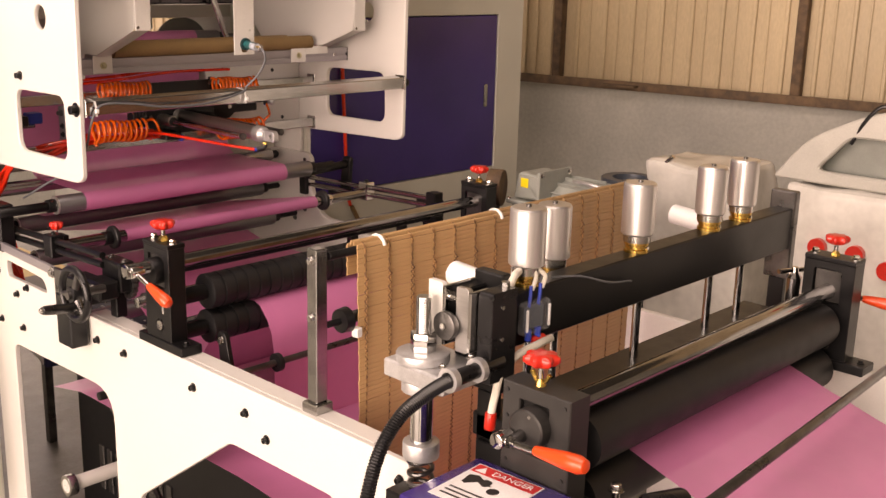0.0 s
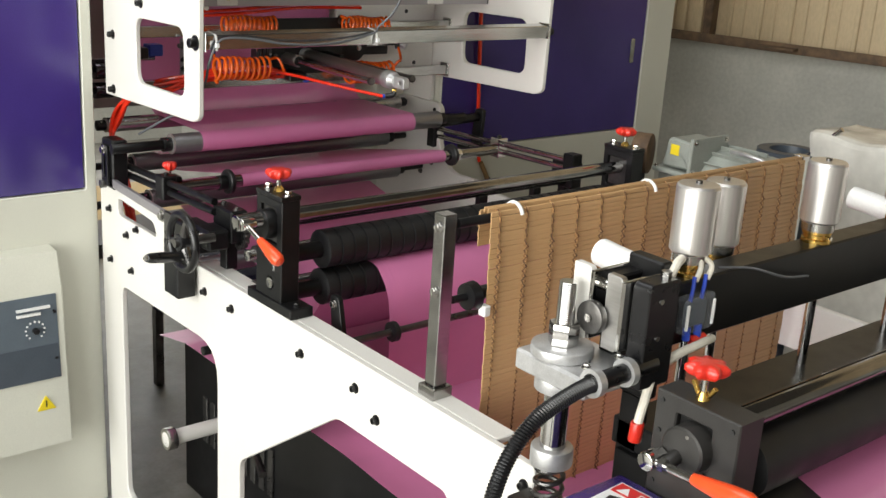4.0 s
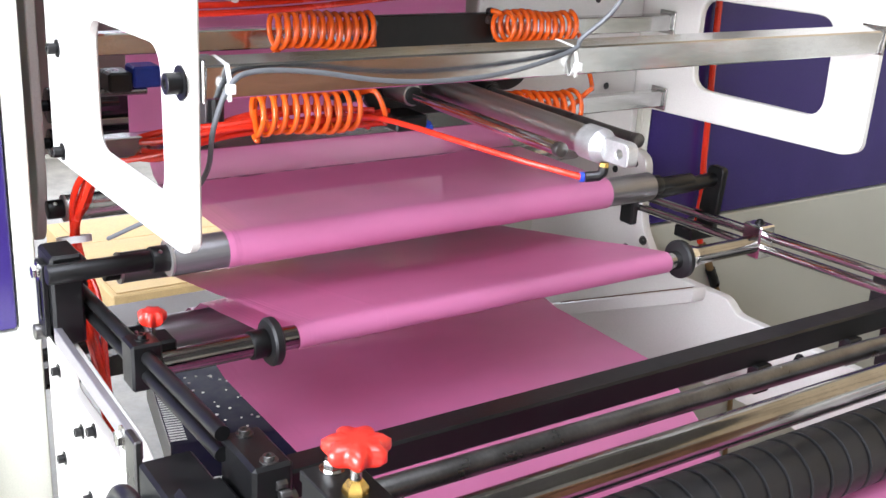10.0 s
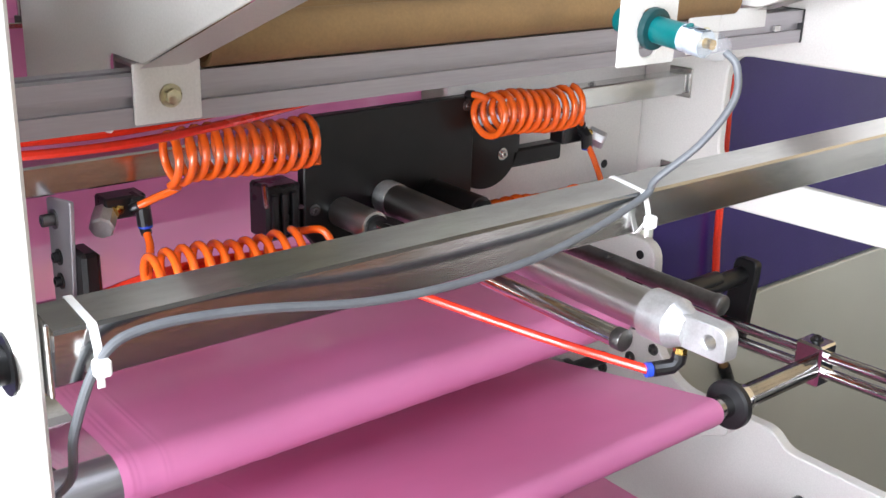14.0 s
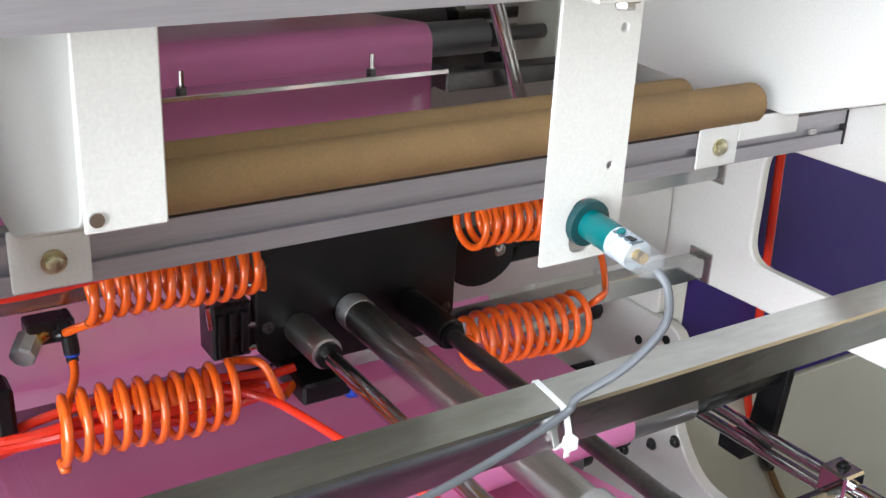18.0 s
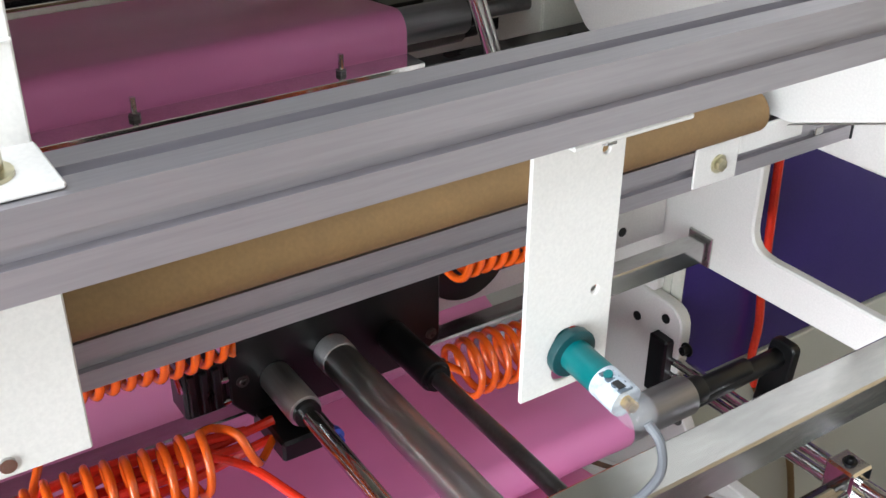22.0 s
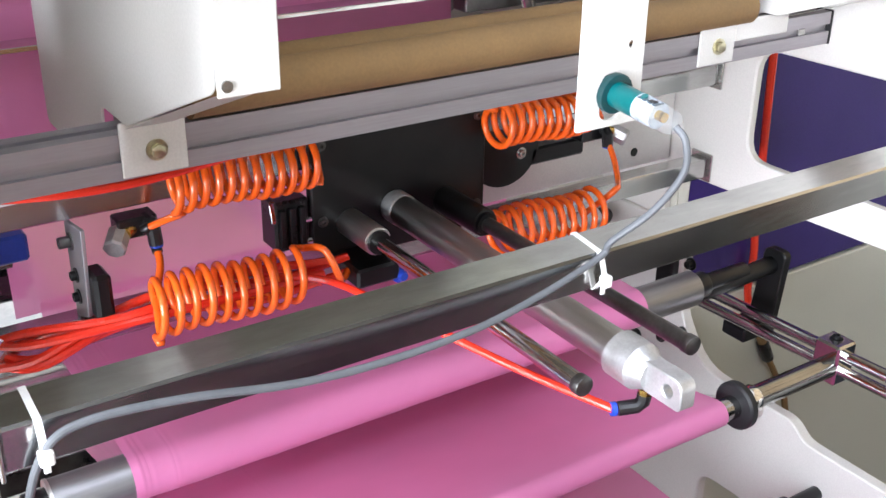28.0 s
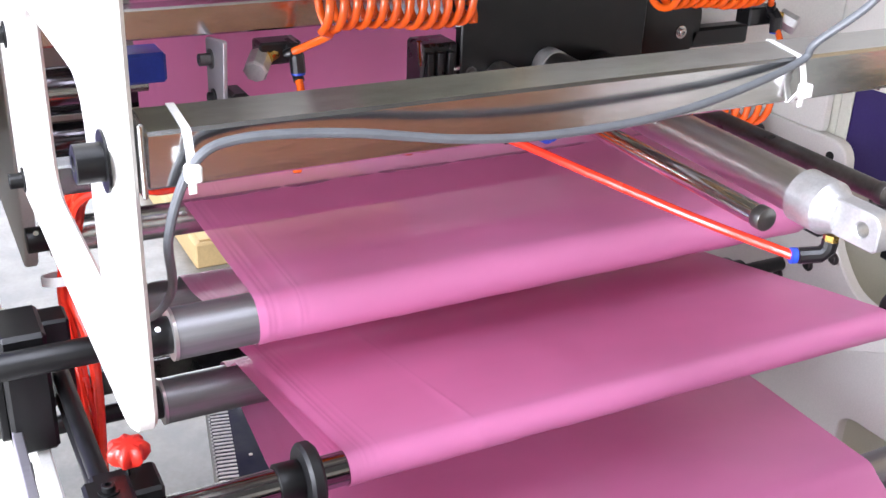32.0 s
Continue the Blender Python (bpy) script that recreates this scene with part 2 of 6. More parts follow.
def sweep(bm, pts, r, n=10):
    pts = [Vector(p) for p in pts]
    up = Vector((0, 0, 1))
    rows = []
    for i, p in enumerate(pts):
        d = (pts[min(i + 1, len(pts) - 1)] - pts[max(i - 1, 0)]).normalized()
        side = d.cross(up)
        if side.length < 0.05:
            side = d.cross(Vector((1, 0, 0)))
        side.normalize()
        up = side.cross(d).normalized()
        rows.append([bm.verts.new(p + r * (math.cos(2 * math.pi * k / n) * side + math.sin(2 * math.pi * k / n) * up)) for k in range(n)])
    for p, q in zip(rows, rows[1:]):
        for k in range(n):
            bm.faces.new((p[k], q[k], q[(k + 1) % n], p[(k + 1) % n]))
    bm.faces.new(rows[0])
    bm.faces.new(rows[-1][::-1])


def smooth_line(pts, n=8):
    """A Catmull-Rom line through a few points."""
    P = [Vector(p) for p in pts]
    P = [2 * P[0] - P[1]] + P + [2 * P[-1] - P[-2]]
    out = []
    for i in range(1, len(P) - 2):
        for k in range(n):
            t = k / n
            a, b, c, d = P[i - 1], P[i], P[i + 1], P[i + 2]
            out.append(0.5 * (2 * b + (c - a) * t + (2 * a - 5 * b + 4 * c - d) * t * t + (3 * b - a - 3 * c + d) * t ** 3))
    return out + [P[-2]]


def rounded(poly, r, n=5):
    """Polygon with round corners; r is one radius or one for each corner."""
    out = []
    k = len(poly)
    for i, p in enumerate(poly):
        rr = r[i] if isinstance(r, (list, tuple)) else r
        p, a, b = Vector(p), Vector(poly[i - 1]), Vector(poly[(i + 1) % k])
        if rr <= 0:
            out.append(tuple(p))
            continue
        u, v = (a - p), (b - p)
        c = min(rr, 0.45 * u.length, 0.45 * v.length)
        s, e = p + u.normalized() * c, p + v.normalized() * c
        for j in range(n + 1):
            t = j / n
            out.append(tuple((1 - t) ** 2 * s + 2 * t * (1 - t) * p + t * t * e))
    return out


def circle(cx, cz, r, n=20):
    return [(cx + r * math.cos(2 * math.pi * i / n), cz + r * math.sin(2 * math.pi * i / n)) for i in range(n)]


def slab(bm, poly, holes, axis, d0, d1, bev=0.0015):
    """A plate: a polygon with holes, at right angles to the axis, from d0 to d1 along it."""
    place = {"x": lambda a, b: (d0, a, b), "y": lambda a, b: (a, d0, b), "z": lambda a, b: (a, b, d0)}[axis]
    edges = []
    for loop in [poly] + list(holes):
        vs = [bm.verts.new(place(*p)) for p in loop]
        edges += [bm.edges.new((vs[i], vs[(i + 1) % len(vs)])) for i in range(len(vs))]
    fs = [g for g in bmesh.ops.triangle_fill(bm, use_beauty=True, use_dissolve=False, edges=edges)["geom"] if isinstance(g, bmesh.types.BMFace)]
    ext = bmesh.ops.extrude_face_region(bm, geom=fs)["geom"]
    shift = Vector({"x": (d1 - d0, 0, 0), "y": (0, d1 - d0, 0), "z": (0, 0, d1 - d0)}[axis])
    bmesh.ops.translate(bm, vec=shift, verts=[g for g in ext if isinstance(g, bmesh.types.BMVert)])
    bmesh.ops.recalc_face_normals(bm, faces=bm.faces)
    if bev:
        es = [e for e in bm.edges if len(e.link_faces) == 2 and abs(abs(e.calc_face_angle(0)) - math.pi / 2) < 0.3 and any(len(f.verts) == 3 for f in e.link_faces)]
        bmesh.ops.bevel(bm, geom=es, offset=bev, segments=1, affect="EDGES", profile=0.5)


def bmq(fn, *a, **k):
    bm = bmesh.new()
    fn(bm, *a, **k)
    return bm


def root_of(ob):
    while ob.parent:
        ob = ob.parent
    return ob


def part(name, bm, material, parent=None, label="", smooth=28):
    """Links a bmesh as one mesh object under a thing or a part; its coordinates are those of the world."""
    me = bpy.data.meshes.new(name)
    bmesh.ops.recalc_face_normals(bm, faces=bm.faces)
    if parent:
        bmesh.ops.translate(bm, vec=-root_of(parent).location, verts=bm.verts)
    bm.to_mesh(me)
    bm.free()
    me.materials.append(material)
    if smooth:
        for p in me.polygons:
            p.use_smooth = True
        me.set_sharp_from_angle(angle=radians(smooth))
    ob = new(name, me)
    ob.parent = parent
    if label:
        ob["label"] = label
    return ob


def thing(name, at, label, category, group="", kind=""):
    ob = new(name)
    ob.location = at
    ob.empty_display_size = 0.05
    return tagged(ob, label, category, group, kind)


def single(name, bm, material, label, category, group="", kind="", smooth=28):
    return tagged(part(name, bm, material, None, "", smooth), label, category, group, kind)


def hexbolt(bm, p, d, r=0.0075, h=0.006, washer=True):
    """A hexagon bolt head at p that points along d."""
    p, d = Vector(p), Vector(d).normalized()
    if washer:
        cyl(bm, p, p + d * 0.0018, r * 1.45, 20)
    cyl(bm, p + d * 0.0018, p + d * (0.0018 + h), r, 6, bev=0.0006)


def socket_bolt(bm, p, d, r=0.0055, h=0.007):
    p, d = Vector(p), Vector(d).normalized()
    cyl(bm, p, p + d * 0.0015, r * 1.6, 18)
    m, _ = frame_to(p, p + d)
    lathe(bm, p, p + d * 0.02, [(0.0015, r), (h, r), (h + 0.0006, r * 0.9), (h + 0.0006, r * 0.5), (h - 0.002, r * 0.45)], 16)


def text(name, body, m, size, material, parent, label=""):
    cu = bpy.data.curves.new(name, "FONT")
    cu.body, cu.size, cu.extrude, cu.align_x, cu.align_y = body, size, 0.0002, "CENTER", "CENTER"
    ob = bpy.data.objects.new(name, cu)
    me = bpy.data.meshes.new_from_object(ob)
    bpy.data.objects.remove(ob)
    me.transform(m)
    me.transform(Matrix.Translation(-root_of(parent).location))
    me.materials.append(material)
    o = new(name, me)
    o.parent = parent
    if label:
        o["label"] = label
    return o
# ---------------- room ----------------
single("floor", bmq(box, -7, 3.2, -4.2, 6.2, -0.1, 0, 0), CONCRETE, "mottled pale stone workshop floor", "floor", kind="structure", smooth=0)
WALL = Matrix.Translation((-3.3, 4.2, 0)) @ Matrix.Rotation(math.atan2(0.35, 1.8), 4, "Z")


def wallbox(bm, *a, bev=0.0):
    tmp = bmesh.new()
    box(tmp, *a, bev=bev)
    bmesh.ops.transform(tmp, matrix=WALL, verts=tmp.verts)
    me = bpy.data.meshes.new("tmp")
    tmp.to_mesh(me)
    tmp.free()
    bm.from_mesh(me)
    bpy.data.meshes.remove(me)


wall_n = single("wall_north", bmq(wallbox, -4.2, 6.6, 0.0, 0.2, 0, 1.17), PLASTER, "stained grey plaster wall below the sheeting", "wall", kind="structure", smooth=0)
sheeting = thing("wall_sheeting", (-1.0, 4.8, 1.17), "cream ribbed metal wall sheeting", "wall", kind="structure")
for k in range(12):
    bm = bmesh.new()
    x0 = -4.2 + 0.9 * k
    wallbox(bm, x0 + 0.001, x0 + 0.899, 0.10, 0.16, 1.17, 4.3)
    for i in range(6):
        x = x0 + 0.15 * i
        wallbox(bm, x + 0.001, x + 0.022, 0.084, 0.101, 1.2, 4.3, bev=0.004)
        wallbox(bm, x + 0.07, x + 0.082, 0.092, 0.101, 1.2, 4.3, bev=0.003)
    part("sheet", bm, SHEET, sheeting, smooth=0)
for x in (-2.3, -1.0, 0.2, 1.42, 2.7, 4.0):
    single("wall_post", bmq(wallbox, x, x + 0.045, 0.04, 0.10, 1.2, 4.3, bev=0.004), RUST, "dark steel post in front of the wall sheeting", "post", "wall posts", kind="structure")
bm = bmesh.new()
wallbox(bm, -4.2, 6.6, -0.05, 0.08, 1.172, 1.180, bev=0.001)
wallbox(bm, -4.2, 6.6, -0.05, -0.042, 1.180, 1.215, bev=0.001)
wallbox(bm, 0.55, 0.72, -0.11, 0.0, 1.19, 1.20, bev=0.001)
single("wall_rail", bm, RUST, "rusty angle iron rail along the wall", "rail", kind="structure")
bm = bmesh.new()
slab(bm, [(-7, 0), (3.2, 0), (3.2, 4.3), (-7, 4.3)], [[(-3.7, 0.02), (2.7, 0.02), (2.7, 3.8), (-3.7, 3.8)]], "y", -4.2, -4.0, bev=0)
single("wall_south", bm, PLASTER, "plaster wall with a wide open doorway", "wall", kind="structure", smooth=0)
bm = bmesh.new()
slab(bm, [(-4.2, 0), (6.2, 0), (6.2, 4.3), (-4.2, 4.3)], [[(0.6, 0.4), (4.2, 0.4), (4.2, 3.0), (0.6, 3.0)]], "x", -7.2, -7, bev=0)
single("wall_west", bm, PLASTER, "plaster end wall with a window opening", "wall", kind="structure", smooth=0)
single("wall_east", bmq(box, 3.2, 3.4, -4.2, 6.2, 0, 4.3, 0), PLASTER, "plaster end wall of the workshop", "wall", kind="structure", smooth=0)
# the long opening is added for the overhead fill lamp
bm = bmesh.new()
slab(bm, [(-7, -4.2), (3.2, -4.2), (3.2, 6.2), (-7, 6.2)], [[(-3.1, -0.65), (0.5, -0.65), (0.5, 1.45), (-3.1, 1.45)]], "z", 4.3, 4.4, bev=0)
single("ceiling", bm, ROOF, "grey roof sheeting with a long roof light", "ceiling", kind="structure", smooth=0)

# ---------------- machine side frames ----------------
TOP = 0.888


def side_frame(name, y0, y1, label, front):
    t = thing(name, (-1.7, (y0 + y1) / 2, 0), label, "machine frame", "machine side frames")
    hump = [(-2.55, 0.0), (-2.55, 0.965), (-2.40, 0.96), (-2.15, 0.95), (-2.07, TOP), (-0.88, TOP), (-0.88, 0.80), (-0.98, 0.72), (-0.98, 0.0)]
    if not front:
        hump = [(-2.85, 0.0), (-2.85, 1.10), (-2.515, 1.10), (-2.515, 0.96), (-2.45, 0.885), (-2.275, 0.889), (-2.25, 0.866), (-0.45, 0.866), (-0.45, 0.0)]
    poly = rounded(hump, [0, 0.02, 0.05, 0.03, 0.05, 0.01, 0.05, 0.05, 0] if front else [0, 0, 0.035, 0.05, 0.04, 0.03, 0.03, 0.01, 0])
    holes = [rounded([(-2.43, 0.08), (-1.905, 0.08), (-1.905, 0.715), (-2.43, 0.703)], [0.03, 0.05, 0.09, 0.03]),
             rounded([(-1.80, 0.08), (-1.08, 0.08), (-1.08, 0.745), (-1.42, 0.745), (-1.80, 0.475)], 0.02)]
    if front:
        holes.append(rounded([(-2.44, 0.895), (-2.21, 0.895), (-2.23, 0.930), (-2.44, 0.940)], 0.016))
    part("side_plate", bmq(slab, poly, holes, "y", y0, y1, 0.002), WHITE, t)
    if front:
        part("top_flange", bmq(box, -2.02, -0.985, y1, y1 + 0.045, TOP - 0.012, TOP, 0.002), WHITE, t, "grey-white painted top flange")
    for x, z in ((-2.49, 0.90), (-2.385, 0.855), (-2.325, 0.885), (-1.963, 0.835), (-1.838, 0.834), (-1.552, 0.833), (-1.361, 0.833), (-1.291, 0.796), (-0.90, 0.85), (-2.36, 0.765), (-2.49, 0.76)) if front else ((-2.5, 1.05), (-2.1, 0.84), (-1.6, 0.82)):
        part("bolt", bmq(socket_bolt, (x, y0, z), (0, -1, 0), 0.0065, 0.010), BLACK, t, "black socket head bolt with washer")
    return t


near_frame = side_frame("side_frame", 1.058, 1.073, "white powder-coated side frame with large cut-outs", True)
far_frame = side_frame("side_frame", 2.185, 2.205, "white side frame with a stepped top edge on the floor", False)
for x, z in ((-2.2, 0.35), (-1.2, 0.3)):
    t = thing("cross_tie", (x, 1.6, z), "painted steel tie bar between the side frames", "tie bar", "frame tie bars")
    part("bar", bmq(cyl, (x, 1.066, z), (x, 2.184, z), 0.02, 20), WHITE, t)
    part("end_collar", bmq(cyl, (x, 1.066, z), (x, 1.09, z), 0.03, 20, bev=0.002), STEEL, t)
t = thing("slide_track", (-2.5, 2.165, 0.75), "white slotted slide track bolted inside the side frame", "track")
part("arm", bmq(slab, rounded([(-2.80, 0.655), (-2.325, 0.868), (-2.325, 0.897), (-2.80, 0.684)], [0.002, 0.008, 0.008, 0.002]), [], "y", 2.150, 2.1845, 0.0015), WHITE, t)
# the arm is not cut: a dark strip paints the slot's shade
part("slot", bmq(slab, [(-2.70, 0.7285), (-2.345, 0.8875), (-2.345, 0.8895), (-2.70, 0.7305)], [], "y", 2.160, 2.172, 0), STRING, t, "dark slot along the arm")
for x, z in ((-2.50, 0.93), (-2.545, 0.90), (-2.60, 0.86)):
    part("bolt", bmq(socket_bolt, (x, 2.1845, z), (0, -1, 0), 0.006, 0.006), DARKST, t)
# sloping stay behind the cut-out
t = thing("stay_bar", (-2.1, 1.2, 0.5), "grey flat steel stay seen through the frame cut-out", "stay bar")
bm = bmesh.new()
cyl(bm, (-2.42, 1.25, 0.66), (-1.80, 1.12, 0.42), 0.011, 8)
part("bar", bm, DARKST, t)
for p in ((-2.1, 1.175, 0.54), (-1.9, 1.13, 0.46)):
    part("bolt", bmq(hexbolt, p, (0, -1, 0), 0.009, 0.007), STEEL, t)

t = thing("inner_panel", (-1.75, 1.284, 0.0), "black steel inner panel under the film path", "panel")
part("panel", bmq(box, -2.52, -0.9, 1.28, 1.288, 0.0, 0.60, 0.002), BLACK, t)
for k in range(9):
    part("louvre", bmq(box, -2.40 + 0.045 * k, -2.375 + 0.045 * k, 1.274, 1.281, 0.20, 0.34, 0.002), DARKST, t, "pressed louvre")

# ---------------- tower cabinets ----------------
XF = -2.57


def cabinet(name, y0, y1, d0, d1, label, hinge, XF):
    t = thing(name, (XF - 0.35, (y0 + y1) / 2, 0), label, "machine cabinet", "tower cabinets")
    bm = bmesh.new()
    slab(bm, [(y0, 0.0), (y1, 0.0), (y1, 2.3), (y0, 2.3)], [rounded([(d0, 0.935), (d1, 0.935), (d1, 1.556), (d0, 1.556)], 0.008)], "x", XF - 0.02, XF, 0.002)
    part("front_frame", bm, CREAM, t)
    bm = bmesh.new()
    box(bm, XF - 0.7, XF - 0.02, y0, y0 + 0.004, 0, 2.3, 0)
    box(bm, XF - 0.7, XF - 0.02, y1 - 0.004, y1, 0, 2.3, 0)
    box(bm, XF - 0.704, XF - 0.7, y0, y1, 0, 2.3, 0)
    box(bm, XF - 0.7, XF - 0.02, y0, y1, 2.296, 2.3, 0)
    part("casing", bm, CREAM, t)
    d = part("door", bmq(box, XF - 0.014, XF - 0.004, d0 + 0.003, d1 - 0.003, 0.938, 1.553, 0.003), PURPLE, t, "glossy purple steel door")
    part("latch", bmq(box, XF - 0.005, XF + 0.004, hinge, hinge + 0.02, 1.19, 1.28, 0.003), STEEL, d, "recessed metal latch")
    return t


cabinet("cabinet", 0.10, 1.056, 0.16, 1.028, "tall cream machine cabinet with a purple door", 0.2, -2.57)
cabinet("cabinet", 2.207, 3.345, 2.2125, 3.192, "tall cream machine cabinet with a purple door", 3.115, -2.545)

# control box on the near cabinet
t = thing("control_box", (XF, 0.72, 0.55), "cream sheet-metal control box with slate printed panel, fixed to the cabinet", "control box")
bm = bmesh.new()
slab(bm, [(XF + 0.001, 0.27), (XF + 0.10, 0.27), (XF + 0.075, 0.70), (XF + 0.05, 0.795), (XF + 0.001, 0.80)], [], "y", 0.50, 0.925, 0.004)
part("housing", bm, CREAM, t)
pan = part("panel", bmq(slab, [(XF + 0.0805, 0.46), (XF + 0.092, 0.46), (XF + 0.079, 0.69), (XF + 0.070, 0.69)], [], "y", 0.56, 0.905, 0.001), PANELG, t, "slate grey printed front panel")
part("panel_band", bmq(slab, [(XF + 0.086, 0.462), (XF + 0.0935, 0.462), (XF + 0.088, 0.555), (XF + 0.080, 0.555)], [], "y", 0.562, 0.903, 0.0005), PANELG2, pan, "darker lower band")
kx = XF + 0.086
part("dial", bmq(cyl, (kx - 0.004, 0.845, 0.60), (kx + 0.012, 0.845, 0.60), 0.008, 18, bev=0.001), BLACKP, pan, "small black dial")
for i in range(11):
    a = math.radians(-140 + 28 * i)
    yy, zz = 0.845 + 0.024 * math.sin(a), 0.60 + 0.024 * math.cos(a)
    part("dial_mark", bmq(box, kx - 0.004, kx + 0.0008, yy - 0.002, yy + 0.002, zz - 0.002, zz + 0.002, 0), LABEL, pan)
for yy, zz in ((0.895, 0.645), (0.895, 0.515)):
    part("screw", bmq(cyl, (kx - 0.002, yy, zz), (kx + 0.006, yy, zz), 0.004, 12), BLACKP, pan)
for y0, y1, zz in ((0.80, 0.885, 0.66), (0.80, 0.86, 0.645), (0.815, 0.885, 0.475)):
    part("print_bar", bmq(box, kx - 0.004, kx + 0.0036, y0, y1, zz - 0.003, zz + 0.003, 0), LABEL, pan)
bm = bmesh.new()
slab(bm, rounded([(0.835, 0.375), (0.885, 0.375), (0.86, 0.415)], 0.004), [], "x", XF + 0.090, XF + 0.0965, 0)
part("warning_sticker", bm, YELLOW, t, "yellow triangular warning sticker")
part("warning_mark", bmq(box, XF + 0.09, XF + 0.0968, 0.858, 0.862, 0.384, 0.402, 0), INK, t)

# ---------------- upper plates that carry the tool bar ----------------
YL0, YL1, YR0, YR1 = 1.090, 1.104, 2.178, 2.193


def wing(name, y0, y1, dx, wx, label):
    t = thing(name, (-2.3 + dx, (y0 + y1) / 2, 1.2), label, "machine plate", "wing plates")
    X = lambda v: v + dx
    poly = rounded([(XF + 0.001, 1.188), (X(-2.09), 1.203), (X(-2.062), 1.215), (X(-2.05), 2.05), (XF + 0.001, 2.05)], [0, 0.03, 0.02, 0.05, 0])
    holes = [rounded([(wx[0], 1.248), (wx[1], 1.252), (wx[1] - 0.003, 1.411), (wx[0], 1.406)], 0.035),
             circle(X(-2.50), 1.588, 0.03, 24), circle(X(-2.23), 1.595, 0.03, 24)]
    part("plate", bmq(slab, poly, holes, "y", y0, y1, 0.0025), WHITE, t)
    out = y0 if y0 < 1.5 else y1
    d = (0, -1, 0) if y0 < 1.5 else (0, 1, 0)
    for x, z in ((-2.525, 1.348), (-2.53, 1.208), (-2.355, 1.443)):
        part("bolt", bmq(socket_bolt, (X(x), out, z), d, 0.0075, 0.013), BLACK, t, "black socket head bolt")
    part("tool_bar_bolt", bmq(socket_bolt, (X(-2.075), out, 1.385), d, 0.011, 0.016), BLACK, t, "large black bolt of the cross tube")
    return t


wing("wing_plate", YL0, YL1, 0.012, (-2.378, -2.120), "white steel plate with rounded window and round holes")
wing("wing_plate", YR0, YR1, 0.006, (-2.420, -2.137), "white steel plate with a rounded window, bolted to the tower")

# ---------------- tower interior ----------------
t = thing("tower_wall", (-2.9, 2.18, 1.1), "white inner plate of the tower beside the film", "machine plate", "tower inner plates")
part("plate", bmq(slab, rounded([(-3.25, 1.10), (-2.575, 1.10), (-2.575, 2.3), (-3.25, 2.3)], 0.01), [circle(-2.64, 1.36, 0.008, 12), circle(-2.64, 1.24, 0.008, 12)], "y", 2.190, 2.205, 0.002), WHITE, t)
for x, z in ((-2.545, 1.075), (-2.555, 1.03), (-2.535, 0.995), (-2.60, 1.05)):
    part("hole_plug", bmq(cyl, (x, 2.183, z), (x, 2.19, z), 0.007, 14), BLACK, far_frame)
for z in (1.36, 1.24):
    part("bolt", bmq(socket_bolt, (-2.62, 2.18, z), (0, -1, 0), 0.007, 0.008), BLACK, t)
t = thing("tower_wall", (-2.9, 1.1, 1.2), "white inner plate of the tower beside the film", "machine plate", "tower inner plates")
part("plate", bmq(slab, rounded([(-3.2, 1.0), (-2.75, 1.0), (-2.72, 1.10), (-2.72, 2.3), (-3.2, 2.3)], 0.03), [circle(-2.9, 1.3, 0.03, 20)], "y", 1.10, 1.115, 0.002), WHITE, t)


# added sheets: unseen top keeps overhead light off the tubes, back stops west light
t = thing("tower_cover", (-2.8, 1.6, 2.3), "cream sheet-metal cover over the tower", "machine cover")
part("top_sheet", bmq(box, -3.3, -2.1, 1.05, 2.205, 2.301, 2.306, 0.001), CREAM, t)
part("back_sheet", bmq(box, -3.305, -3.3, 1.05, 2.205, 1.535, 2.301, 0.001), CREAM, t)
part("back_strip", bmq(box, -3.305, -3.3, 1.05, 2.07, 1.482, 1.535, 0.001), CREAM, t)
part("lower_sheet", bmq(box, -3.305, -3.3, 1.05, 2.205, 1.0, 1.45, 0.001), CREAM, t)
part("front_lip", bmq(box, -2.1, -2.095, 1.05, 2.205, 2.22, 2.306, 0.001), CREAM, t)


# ---------------- film and rollers ----------------
def arc(cx, cz, r, a0, a1, n=8):
    return [(cx + r * math.cos(radians(a0 + (a1 - a0) * i / n)), cz + r * math.sin(radians(a0 + (a1 - a0) * i / n))) for i in range(n + 1)]


